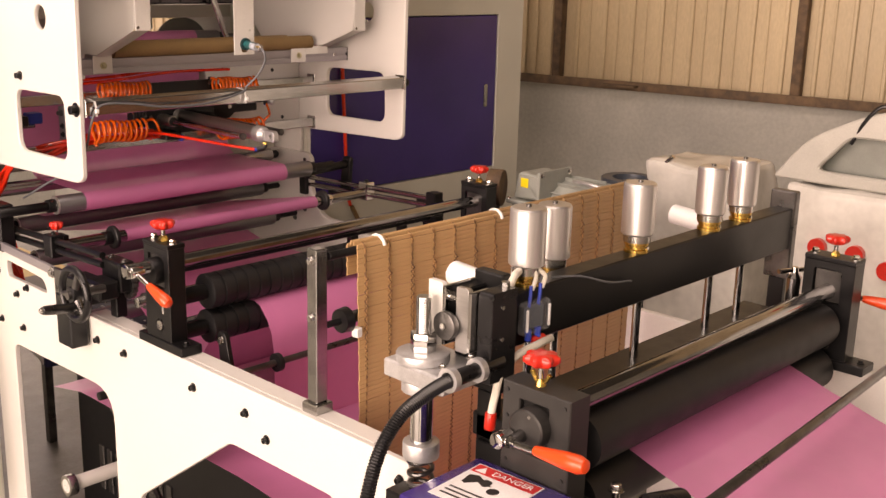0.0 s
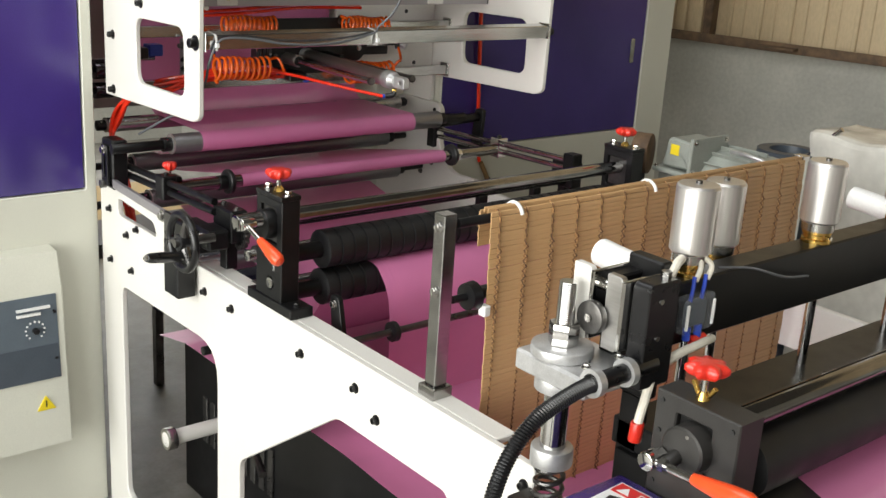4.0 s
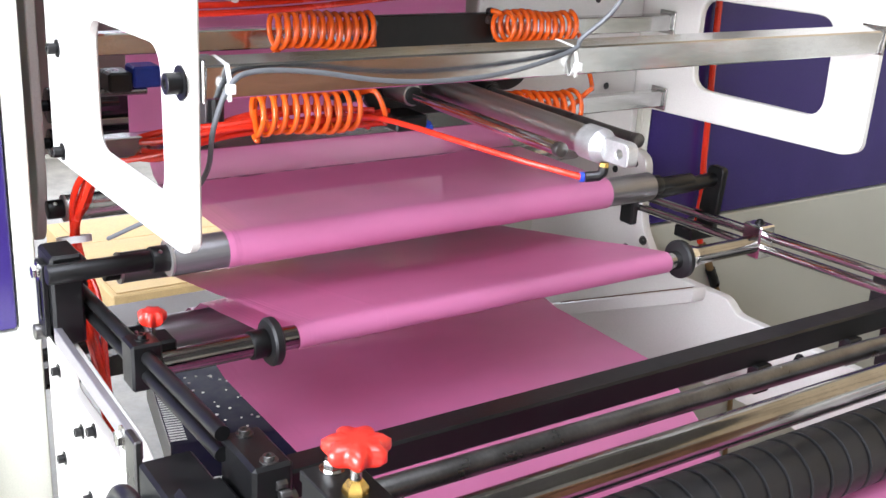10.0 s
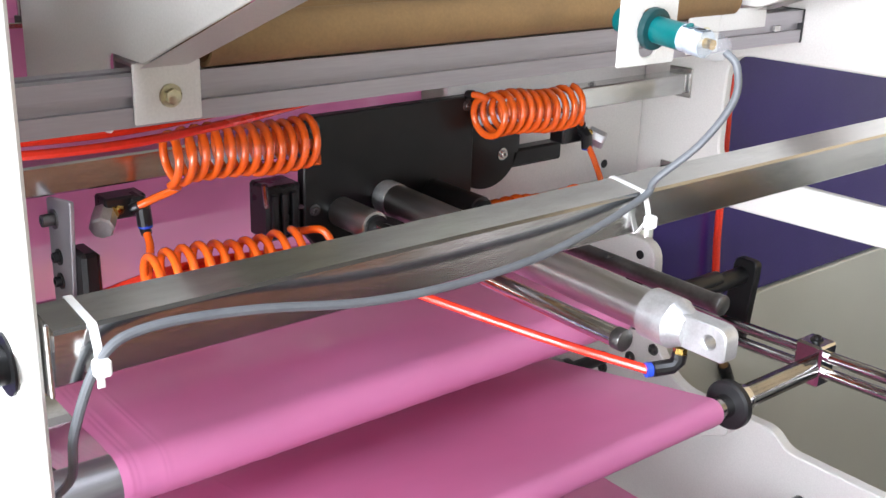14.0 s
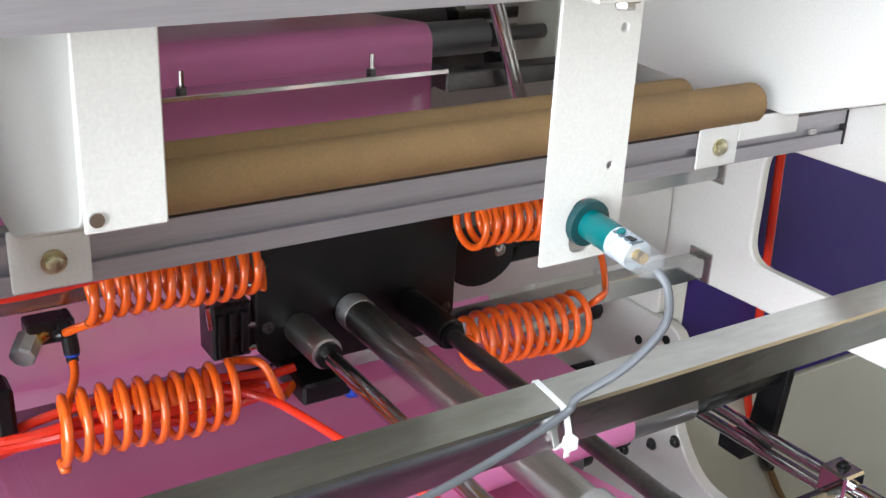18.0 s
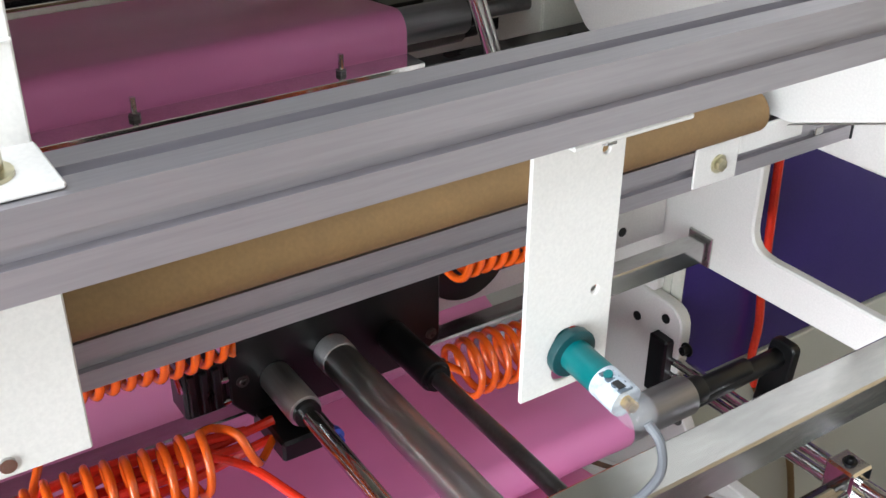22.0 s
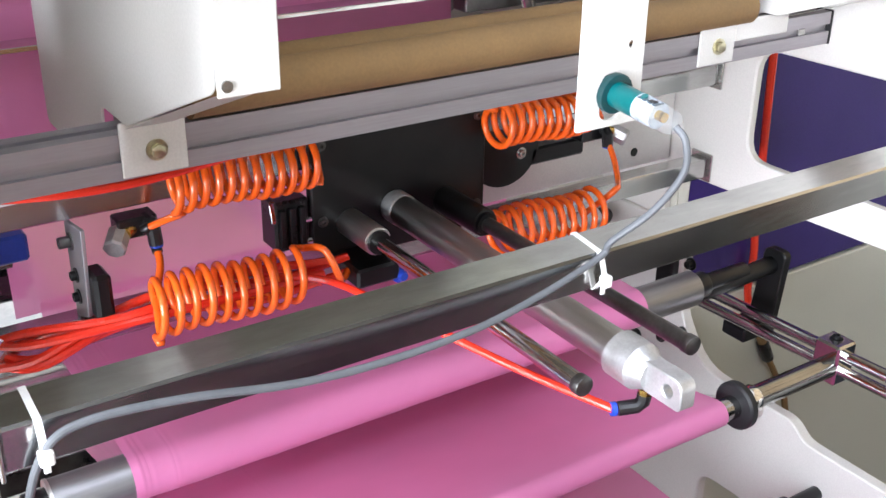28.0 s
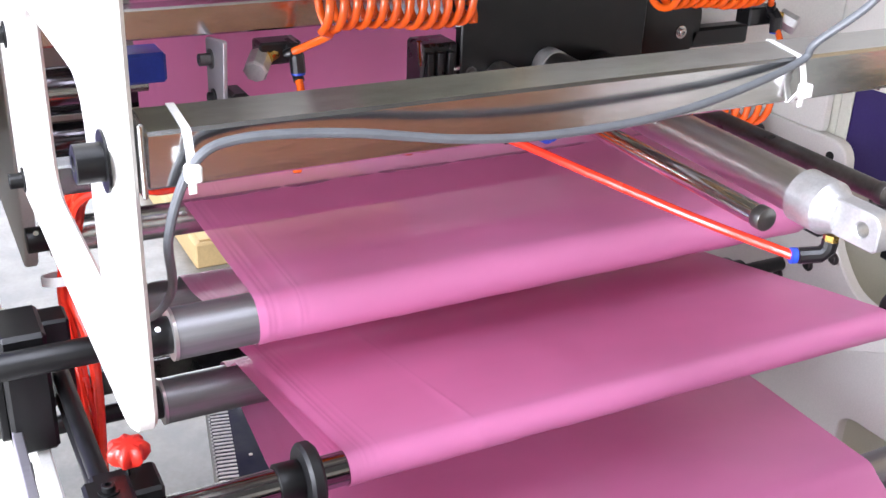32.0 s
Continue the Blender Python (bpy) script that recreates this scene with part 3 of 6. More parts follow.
def ribbon(name, line, y0, y1, label, ny=40, crease=(), seed=0):
    """A web of film along a line of (x, z), y0 to y1 wide, with faint waves and creases along it."""
    bm = bmesh.new()
    fine = []
    for a, b in zip(line, line[1:]):
        k = max(1, int(math.hypot(b[0] - a[0], b[1] - a[1]) / 0.02))
        fine += [(a[0] + (b[0] - a[0]) * i / k, a[1] + (b[1] - a[1]) * i / k) for i in range(k)]
    fine.append(line[-1])
    ys = sorted({y0 + (y1 - y0) * j / ny for j in range(ny + 1)} | {c + o for c in crease for o in (-0.0016, 0, 0.0016)})
    grid = []
    for i, (x, z) in enumerate(fine):
        row = []
        p, q = fine[max(0, i - 1)], fine[min(len(fine) - 1, i + 1)]
        d = Vector((q[0] - p[0], q[1] - p[1])).normalized()
        for y in ys:
            w = 0.0011 * noise.noise((x * 2.5 + seed, y * 16, z * 2.5)) + 0.0006 * noise.noise((x * 6, y * 50, seed))
            edge = min(1, (y - y0) / 0.04, (y1 - y) / 0.04) if y0 < y < y1 else 0
            w += 0.0012 * (1 - max(0, edge)) * noise.noise((x * 14, z * 14, y + seed))
            for c in crease:
                w += 0.0005 * max(0, 1 - abs(y - c) / 0.0016) * (0.4 + max(0, noise.noise((x * 9, c * 30, z * 9))))
            row.append(bm.verts.new((x - d.y * w, y, z + d.x * w)))
        grid.append(row)
    for p, q in zip(grid, grid[1:]):
        for j in range(len(ys) - 1):
            bm.faces.new((p[j], p[j + 1], q[j + 1], q[j]))
    return single(name, bm, FILM, label, "plastic film", "film webs", smooth=80)


FY0, FY1 = 1.30, 1.975
# from the tower over the first roller, under the disc rod, back and forward to the nip
R1 = (-2.403, 1.078, 0.0255)
DR = (-2.227, 1.010, 0.0155)
web = [(-3.29, 1.475), (-2.95, 1.4925)] + arc(-2.735, 1.4915, 0.0240, 98, -8, 10) + [(-2.709, 1.40), (-2.705, 1.25), (-2.702, 1.135)]
ribbon("film_web", web, FY0 - 0.06, 1.872, "translucent pink plastic film coming down the tower over two rollers", crease=(1.262,), seed=21)
web = [(-2.704, 1.15), (-2.70, 1.128), (-2.685, 1.112)] + arc(-2.655, 1.083, 0.0215, 110, 85, 3) + arc(*R1[:2], R1[2] + 0.0015, 100, -75, 12) + [(-2.64, 0.994)] + arc(-2.69, 0.963, 0.0268, 70, 290, 10)[1:]
ribbon("film_web", web, FY0 - 0.03, FY1, "translucent pink plastic film running over the first guide roller", crease=(1.279, 1.285, 1.292, 1.312, 1.317), seed=1)
web = [(-2.69, 0.9355)] + arc(*DR[:2], DR[2] + 0.0015, 98, -85, 10) + [(-2.56, 0.935)] + arc(-2.60, 0.88, 0.03, 80, 275, 10)
ribbon("film_web", web, FY0 - 0.005, FY1 - 0.012, "translucent pink plastic film stretched to the disc rod", crease=(1.306, 1.311, 1.318, 1.326, 1.425), seed=5)
web = [(-2.60, 0.848), (-2.5, 0.826)] + arc(-2.215, 0.80, 0.025, 92, 40, 5) + [(-2.02, 0.70)] + arc(-1.98, 0.68, 0.025, 210, 330, 6) + [(-1.745, 0.952), (-1.665, 0.952), (-1.645, 0.946), (-1.615, 0.915), (-1.600, 0.885), (-1.592, 0.84), (-1.585, 0.55), (-1.60, 0.30)]
ribbon("film_web", web, FY0 + 0.01, FY1, "translucent pink plastic film running through the rubber nip rolls", crease=(1.335,), seed=9)
web = [(-1.10, 0.62), (-0.95, 0.74), (-0.80, 0.90), (-0.68, 0.936), (-0.605, 0.935), (-0.515, 0.905), (0.0, 0.75), (0.8, 0.5), (2.3, 0.03), (2.9, 0.005)]
ribbon("film_web", web, FY0 + 0.02, FY1 - 0.05, "translucent pink plastic film leaving the front rubber rolls", crease=(1.9,), seed=14)
web = [(-2.30, 0.60), (-2.15, 0.630), (-1.45, 0.64), (-1.05, 0.62)]
ribbon("film_web", web, 1.10, 2.12, "lower web of pink plastic film under the nip", seed=17)


def roller(name, x, z, r, y0, y1, material, label, shaft=0.011, e0=1.06, e1=2.19, collar=True, shaft_mat=None):
    t = thing(name, (x, (y0 + y1) / 2, z), label, "roller", "machine rollers")
    part("barrel", bmq(cyl, (x, y0, z), (x, y1, z), r, 36, bev=0.0015), material, t)
    if collar:
        for ya, yb in ((y0 - 0.012, y0), (y1, y1 + 0.012)):
            c = part("collar", bmq(cyl, (x, ya - 0.012 * (yb == y0), z), (x, yb + 0.012 * (ya == y1), z), r * 0.72, 28, bev=0.001), BLACK, t)
            if yb == y0:
                part("grub_screw", bmq(cyl, (x + r * 0.45, ya - 0.002, z + r * 0.52), (x + r * 0.5, ya - 0.002, z + r * 0.58), 0.003, 10), CHROME, c)
                part("edge_ring", bmq(ring, (x, y0 - 0.001, z), (x, y0 + 0.0025, z), r + 0.0006, r * 0.7, 36), CAN, t, "bright turned edge")
    for ya, yb in ((e0, y0), (y1, e1)):
        if yb - ya > 0.002:
            part("shaft", bmq(cyl, (x, ya, z), (x, yb, z), shaft, 20, bev=0.001), shaft_mat or BLACK, t)
    return t


roller("guide_roller", R1[0], R1[1], R1[2], 1.190, 2.083, SATIN, "long steel guide roller with black shaft ends carrying pink film", 0.013, 1.03, 2.19)
roller("guide_roller", -2.655, 1.085, 0.020, 1.12, 2.12, STEEL, "dark steel guide roller inside the tower", 0.01, 1.115, 2.15)
roller("guide_roller", -2.69, 0.963, 0.0253, 1.208, 2.10, SATIN, "steel guide roller under the tower", 0.01, 1.066, 2.18)
roller("guide_roller", -2.60, 0.878, 0.0275, 1.215, 2.08, SATIN, "grey steel guide roller below the disc rod", 0.011)
roller("guide_roller", -2.215, 0.80, 0.0235, 1.12, 2.10, SATIN, "grey steel guide roller with black shaft end", 0.011)
roller("guide_roller", -1.98, 0.68, 0.0235, 1.14, 2.11, SATIN, "grey steel guide roller beneath the bars", 0.011)
# ---------------- star knobs, bearing blocks and nip rolls ----------------
def star_knob(parent, p, r=0.024, lean=(0, 0, 1), material=None):
    p, d = Vector(p), Vector(lean).normalized()
    m, _ = frame_to(p, p + d)
    bm = bmesh.new()
    n = 42
    rings = []
    for s, k, f in ((0.0, 0.45, 0.1), (0.004, 0.80, 0.9), (0.010, 1.0, 1.0), (0.017, 0.99, 1.0), (0.021, 0.80, 0.8), (0.0215, 0.3, 0.1)):
        rings.append([bm.verts.new(p + m.to_3x3() @ Vector(((r * k * (1 + 0.17 * f * math.cos(7 * 2 * math.pi * i / n))) * math.cos(2 * math.pi * i / n), (r * k * (1 + 0.17 * f * math.cos(7 * 2 * math.pi * i / n))) * math.sin(2 * math.pi * i / n), s))) for i in range(n)])
    for a, b in zip(rings, rings[1:]):
        for i in range(n):
            bm.faces.new((a[i], a[(i + 1) % n], b[(i + 1) % n], b[i]))
    bm.faces.new(rings[0][::-1])
    bm.faces.new(rings[-1])
    return part("star_knob", bm, material or REDP, parent, "red plastic star knob", smooth=50)


def handle_lever(parent, pivot, tip, r=0.011):
    pivot, tip = Vector(pivot), Vector(tip)
    part("lever_pivot", bmq(cyl, pivot - Vector((0, 0.012, 0)), pivot + Vector((0, 0.02, 0)), 0.013, 22, bev=0.002), CHROME, parent, "chromed lever pivot")
    d = (tip - pivot)
    mid = pivot + d * 0.42
    rod = part("lever_rod", bmq(cyl, pivot, mid + d * 0.1, 0.006, 14), CHROME, parent, "chromed lever rod")
    L = (tip - mid).length
    part("lever_grip", bmq(lathe, mid, tip, [(0, 0.0075), (L * 0.1, 0.009), (L * 0.6, r * 1.2), (L * 0.85, r * 1.25), (L * 0.97, r * 0.9), (L, r * 0.3)], 20), ORANGEP, rod, "orange-red lever grip")


def bearing_block(x, y0, y1, z0, z1, w, label, lever=None, near=True):
    yc = (y0 + y1) / 2
    t = thing("bearing_block", (x, yc, z0), label, "bearing block", "bearing blocks")
    part("foot", bmq(box, x - w / 2 - 0.03, x + w / 2 + 0.045, y0 - 0.004, y1 + 0.008, z0, z0 + 0.022, 0.002), BLACK, t)
    zc = z1 - 0.055
    poly = [(x - w / 2, z0 + 0.022), (x + w / 2, z0 + 0.022), (x + w / 2, z1), (x - w / 2, z1)]
    holes = [rounded([(x - 0.034, zc - 0.04), (x + 0.03, zc - 0.04), (x + 0.03, zc + 0.036), (x - 0.034, zc + 0.036)], 0.004), circle(x + 0.006, z0 + 0.055, 0.014, 18)]
    part("housing", bmq(slab, poly, holes, "y", y0, y1, 0.0015), BLACK, t)
    part("slide", bmq(box, x - 0.032, x + 0.028, y0 + 0.006, y1 - 0.002, zc - 0.038, zc + 0.034, 0.001), DARKST, t, "dark steel bearing slide")
    part("cap", bmq(box, x - w / 2, x + w / 2, y0 - 0.002, y1 + 0.002, z1, z1 + 0.010, 0.0012), BLACK, t)
    for dx in (-w / 2 + 0.012, w / 2 - 0.012):
        part("cap_bolt", bmq(hexbolt, (x + dx, yc, z1 + 0.010), (0, 0, 1), 0.0075, 0.008), CHROME, t)
    part("knob_stem", bmq(cyl, (x, yc, z1 + 0.008), (x, yc, z1 + 0.042), 0.0048, 14), STEEL, t)
    part("lock_nut", bmq(lathe, (x, yc, z1 + 0.010), (x, yc, z1 + 0.02), [(0, 0.011), (0.006, 0.010), (0.012, 0.006)], 6), BRASS, t, "brass lock nut")
    star_knob(t, (x, yc, z1 + 0.036))
    ya = y0 - 0.02 if near else y1 + 0.02
    part("hub", bmq(cyl, (x, min(ya, yc), zc), (x, max(ya, yc), zc), 0.031, 30, bev=0.002), BLACK, t, "round black bearing hub")
    part("foot_bolt", bmq(hexbolt, (x + w / 2 + 0.028, yc, z0 + 0.022), (0, 0, 1), 0.006, 0.006), BLACK, t)
    part("plug", bmq(cyl, (x + 0.006, y0 - 0.002, z0 + 0.055), (x + 0.006, y0 + 0.01, z0 + 0.055), 0.0115, 18, bev=0.001), STEEL, t)
    part("slot_spring", bmq(box, x + 0.015, x + 0.024, y0 - 0.001, y0 + 0.006, z0 + 0.083, z0 + 0.106, 0.002), CHROME, t)
    if lever:
        handle_lever(t, *lever)
    return t


bearing_block(-1.69, 1.062, 1.105, TOP, 1.125, 0.10, "black steel bearing block with red star knob and orange lever", ((-1.675, 1.0, 1.08), (-1.55, 1.005, 1.035)))
bearing_block(-1.69, 2.115, 2.16, 0.882, 1.125, 0.10, "black steel bearing block with red star knob", None, False)
NA = -0.607
FX = -0.5935
t = thing("bearing_block", (FX, 1.07, 0.935), "charcoal steel bearing block with red knob and orange lever", "bearing block", "bearing blocks")
part("housing", bmq(slab, [(FX - 0.067, 0.935), (FX + 0.067, 0.935), (FX + 0.067, 1.117), (FX - 0.067, 1.117)], [rounded([(-0.625, 1.008), (-0.568, 1.008), (-0.568, 1.094), (-0.625, 1.094)], 0.003)], "y", 1.046, 1.096, 0.002), CHARCOAL, t)
part("slide", bmq(box, -0.624, -0.569, 1.054, 1.095, 1.010, 1.092, 0.001), BLACK, t, "black bearing slide in the slot")
h = part("hub", bmq(lathe, (-0.594, 1.022, 1.058), (-0.594, 1.06, 1.058), [(0, 0.012), (0.0005, 0.030), (0.003, 0.033), (0.038, 0.033)], 34), CHARCOAL, t, "round bearing hub")
part("hub_screw", bmq(cyl, (-0.586, 1.021, 1.082), (-0.586, 1.023, 1.082), 0.003, 10), CHROME, h)
part("slot_spring", bmq(box, -0.579, -0.570, 1.050, 1.056, 1.012, 1.026, 0.002), CHROME, t)
for dx, z in ((-0.056, 1.104), (-0.056, 1.06), (0.056, 1.104), (0.056, 0.985), (-0.056, 0.985)):
    part("face_screw", bmq(cyl, (FX + dx, 1.0435, z), (FX + dx, 1.047, z), 0.0035, 10), INK, t)
part("knob_stem", bmq(cyl, (-0.604, 1.069, 1.115), (-0.604, 1.069, 1.152), 0.0048, 14), STEEL, t)
w = part("wing_nut", bmq(lathe, (-0.604, 1.069, 1.117), (-0.604, 1.069, 1.128), [(0, 0.0095), (0.006, 0.008), (0.011, 0.006)], 16), BRASS, t, "brass wing nut")
for s in (-1, 1):
    part("wing", bmq(slab, rounded([(-0.604 + s * 0.004, 1.119), (-0.604 + s * 0.011, 1.122), (-0.604 + s * 0.021, 1.137), (-0.604 + s * 0.015, 1.140)], 0.002), [], "y", 1.066, 1.072, 0.001), BRASS, w)
star_knob(t, (-0.604, 1.069, 1.148), 0.026)
handle_lever(t, (-0.622, 1.0, 1.041), (-0.452, 0.99, 1.058), 0.0115)
part("lever_hub", bmq(cyl, (-0.600, 1.003, 1.043), (-0.600, 1.03, 1.05), 0.010, 18, bev=0.001), CHARCOAL, t)
part("lever_collar", bmq(cyl, (-0.603, 0.9985, 1.043), (-0.594, 0.998, 1.044), 0.0105, 6), CHROME, t, "chromed lever collar")
bearing_block(NA, 2.10, 2.15, 0.882, 1.127, 0.118, "black bearing block with red knob beside the front rolls", ((NA, 2.17, 1.04), (NA + 0.12, 2.20, 1.03)), False)


def rubber_roll(x, z, r, y0, y1, label, grooves=18, skew=0.0):
    t = thing("rubber_roll", (x, (y0 + y1) / 2, z), label, "rubber roll", "rubber nip rolls")
    prof = [(0, r * 0.8), (0.004, r)]
    L = y1 - y0
    for i in range(1, grooves):
        s = L * i / grooves
        prof += [(s - 0.0032, r), (s - 0.0026, r - 0.003), (s + 0.0026, r - 0.003), (s + 0.0032, r)]
    prof += [(L - 0.004, r), (L, r * 0.8)]
    part("rubber_cover", bmq(lathe, (x, y0, z), (x + skew, y1, z), prof, 36), RUBBER, t, smooth=30)
    for ya, yb in ((y0 - 0.10, y0 + 0.01), (y1 - 0.01, y1 + 0.08)):
        part("journal", bmq(cyl, (x + skew * (ya > y0), ya, z), (x + skew * (ya > y0), yb, z), r * 0.45, 20), BLACK, t)
    return t


rubber_roll(-1.69, 0.995, 0.042, 1.185, 2.065, "upper grooved black rubber nip roll", 27)
rubber_roll(-1.69, 0.910, 0.040, 1.185, 2.065, "lower grooved black rubber nip roll pressing the film", 27)
rubber_roll(NA, 0.986, 0.050, 1.175, 2.08, "thick smooth black rubber roll of the front station", 1)
rubber_roll(NA, 0.884, 0.048, 1.175, 2.08, "lower black rubber roll under the front film", 1)


def rod(name, a, b, r, material, label, category="rod", group="", ends=None):
    t = thing(name, tuple((Vector(a) + Vector(b)) / 2), label, category, group)
    part("bar", bmq(cyl, a, b, r, 28, bev=0.0012), material, t)
    if ends:
        for e, d in ((a, (Vector(b) - Vector(a)).normalized()), (b, (Vector(a) - Vector(b)).normalized())):
            part("end_collar", bmq(cyl, Vector(e) + d * 0.02, Vector(e) + d * 0.038, r * 1.5, 24, bev=0.001), ends, t)
    return t


rod("cross_shaft", (-1.69, 0.985, 1.08), (-1.69, 2.15, 1.08), 0.0165, CHROMED, "polished chrome shaft between the bearing blocks", "shaft")
rod("cross_shaft", (NA, 1.1, 1.058), (NA, 2.11, 1.058), 0.018, CHROMED, "polished shaft over the front rubber roll", "shaft")
rod("cross_shaft", (-1.80, 1.066, 1.05), (-1.80, 2.18, 1.04), 0.012, DARKST, "thin dark shaft behind the bearing blocks", "shaft")
# square black bar on two stands
t = thing("square_bar", (-1.95, 1.65, 0.99), "black square bar across the machine with clamp ends", "cross bar")
part("bar", bmq(box, -1.972, -1.936, 1.12, 2.21, 0.968, 1.004, 0.003), BLACK, t)
for yy in (1.12, 2.21):
    c = part("clamp", bmq(box, -2.00, -1.915, yy - 0.022, yy + 0.022, 0.955, 1.03, 0.004), BLACK, t, "black clamp block")
    for dx in (-0.03, 0.03):
        part("clamp_bolt", bmq(socket_bolt, (-1.957 + dx, yy, 1.03), (0, 0, 1), 0.006, 0.006), DARKST, c)
    part("stand", bmq(box, -1.97, -1.94, yy - 0.02, yy + 0.01, 0.885, 0.957, 0.002), BLACK, t)
for yy in (1.85, 2.05):
    part("hanger", bmq(box, -1.945, -1.925, yy, yy + 0.03, 0.93, 0.972, 0.002), BLACK, t)

# slide rails along the frames with the disc rod
for yy, y_in in ((1.095, 1), (2.19, -1)):
    t = thing("slide_rail", (-2.2, yy, 1.02), "pair of polished guide rails along the frame with black end blocks", "guide rail", "guide rails")
    for dz in (-0.012, 0.012):
        part("rail", bmq(cyl, (-2.54, yy, 1.003 + dz), (-1.93 if yy > 1.5 else -1.985, yy, 1.026 + dz), 0.0085, 18), CHROME if yy > 1.5 else BLACK, t)
    part("end_block", bmq(box, -2.56, -2.525, yy - 0.02, yy + 0.02, 0.955, 1.05, 0.003), BLACK, t)
    if yy > 1.5:
        part("end_block", bmq(box, -1.94, -1.90, yy - 0.02, yy + 0.02, 0.985, 1.06, 0.003), BLACK, t)
    c = part("slider", bmq(box, -2.252, -2.212, yy - 0.019, yy + 0.019, 0.985, 1.045, 0.003), CHROME if yy > 1.5 else BLACK, t, "clamp slider of the disc rod")
    part("slider_bolt", bmq(socket_bolt, (-2.232, yy, 1.045), (0, 0, 1), 0.0055, 0.006), BLACK, c)
    if yy > 1.5:
        part("rail_stand", bmq(slab, rounded([(-2.43, 0.97), (-2.385, 0.97), (-2.375, 1.10), (-2.415, 1.10)], 0.012), [], "y", yy + 0.055, yy + 0.07, 0.002), BLACK, t, "upright black lever plate")
        part("stand_foot", bmq(box, -2.43, -2.385, yy, yy + 0.07, 0.962, 0.985, 0.003), BLACK, t)
t = thing("disc_rod", (-2.227, 1.64, 1.010), "chromed rod with two black rubber edge discs under the film", "guide rod")
part("rod", bmq(cyl, (-2.227, 1.115, 1.010), (-2.227, 2.172, 1.010), DR[2], 28), CHROMED, t)
for yy in (1.262, 1.996):
    part("edge_disc", bmq(lathe, (-2.227, yy - 0.008, 1.010), (-2.227, yy + 0.008, 1.010), [(0, 0.02), (0.001, 0.029), (0.004, 0.032), (0.012, 0.032), (0.015, 0.029), (0.016, 0.02)], 32), RUBBER, t, "black rubber edge disc")
    part("disc_collar", bmq(cyl, (-2.227, yy + (0.008 if yy > 1.5 else -0.03), 1.010), (-2.227, yy + (0.03 if yy > 1.5 else -0.008), 1.010), 0.019, 24, bev=0.001), CHROME if yy > 1.5 else BLACK, t)
c = part("clamp", bmq(box, -2.274, -2.234, 1.085, 1.14, 1.009, 1.035, 0.003), BLACK, t, "black knob clamp")
part("knob_stem", bmq(cyl, (-2.257, 1.117, 1.034), (-2.257, 1.117, 1.057), 0.004, 12), CHROME, c)
star_knob(t, (-2.257, 1.117, 1.048), 0.0155)
part("clamp_nut", bmq(cyl, (-2.234, 1.135, 1.012), (-2.234, 1.155, 1.012), 0.010, 20, bev=0.002), NYLON, c, "white nylon nut")

# black block of the first guide roller on the tower
t = thing("roller_bracket", (-2.43, 1.03, 1.0), "black bracket block with slotted face that holds the first guide roller", "roller bracket")
part("block", bmq(box, -2.487, -2.422, 1.040, 1.082, 0.966, 1.094, 0.004), BLACK, t)
part("slot_plate", bmq(slab, rounded([(-2.474, 0.975), (-2.437, 0.975), (-2.437, 1.08), (-2.474, 1.08)], 0.008), [rounded([(-2.462, 0.995), (-2.449, 0.995), (-2.449, 1.055), (-2.462, 1.055)], 0.006)], "y", 1.032, 1.040, 0.001), BLACK, t)
part("bolt", bmq(hexbolt, (-2.455, 1.032, 1.066), (0, -1, 0), 0.009, 0.007), CHROME, t)
part("bolt", bmq(cyl, (-2.467, 1.024, 0.975), (-2.467, 1.040, 0.975), 0.011, 20, bev=0.001), DARKST, t)

# flat bar along the slot of the side frame
t = thing("flat_bar", (-2.3, 1.045, 0.97), "narrow grey flat bar bolted on the side frame", "flat bar")
part("bar", bmq(slab, [(-2.44, 0.972), (-2.10, 0.962), (-2.10, 0.985), (-2.44, 0.995)], [], "y", 1.040, 1.0495, 0.001), ALU, t)
b = part("upright", bmq(box, -2.125, -2.09, 1.036, 1.0455, 0.86, 0.99, 0.002), DARKST, t, "dark upright plate")
part("bar_bolt", bmq(hexbolt, (-2.14, 1.040, 0.972), (0, -1, 0), 0.010, 0.007), STEEL, t)

# ---------------- crank handwheel on the frame ----------------
t = thing("handwheel_drive", (-1.93, 1.02, 0.82), "black spoked handwheel with crank handle on the side frame", "handwheel")
part("bracket", bmq(box, -2.06, -1.992, 1.004, 1.050, 0.815, 0.945, 0.003), BLACK, t)
g = part("gearbox", bmq(box, -1.985, -1.91, 1.040, 1.095, 0.945, 0.992, 0.006), BLACK, t)
for k in range(16):
    a = 2 * math.pi * k / 16
    c = Vector((-1.93 + 0.034 * math.cos(a), 1.128, 0.975 + 0.034 * math.sin(a)))
    part("chain_link", bmq(cyl, c - Vector((0, 0.006, 0)), c + Vector((0, 0.006, 0)), 0.0062, 10, bev=0.001), DARKST, g, "dark chain link")
part("sprocket", bmq(cyl, (-1.93, 1.124, 0.975), (-1.93, 1.132, 0.975), 0.032, 30, bev=0.001), BLACK, g, "black sprocket")
part("sprocket_hub", bmq(cyl, (-1.93, 1.10, 0.975), (-1.93, 1.15, 0.975), 0.014, 20, bev=0.001), DARKST, g)
part("gear_arm", bmq(box, -2.06, -1.95, 1.03, 1.09, 0.93, 0.985, 0.004), BLACK, g)
for x in (-1.97, -1.945, -1.915):
    part("gearbox_bolt", bmq(socket_bolt, (x, 1.040, 0.978), (0, -1, 0.2), 0.005, 0.005), STEEL, g)
HW = Vector((-1.897, 0.972, 0.985))
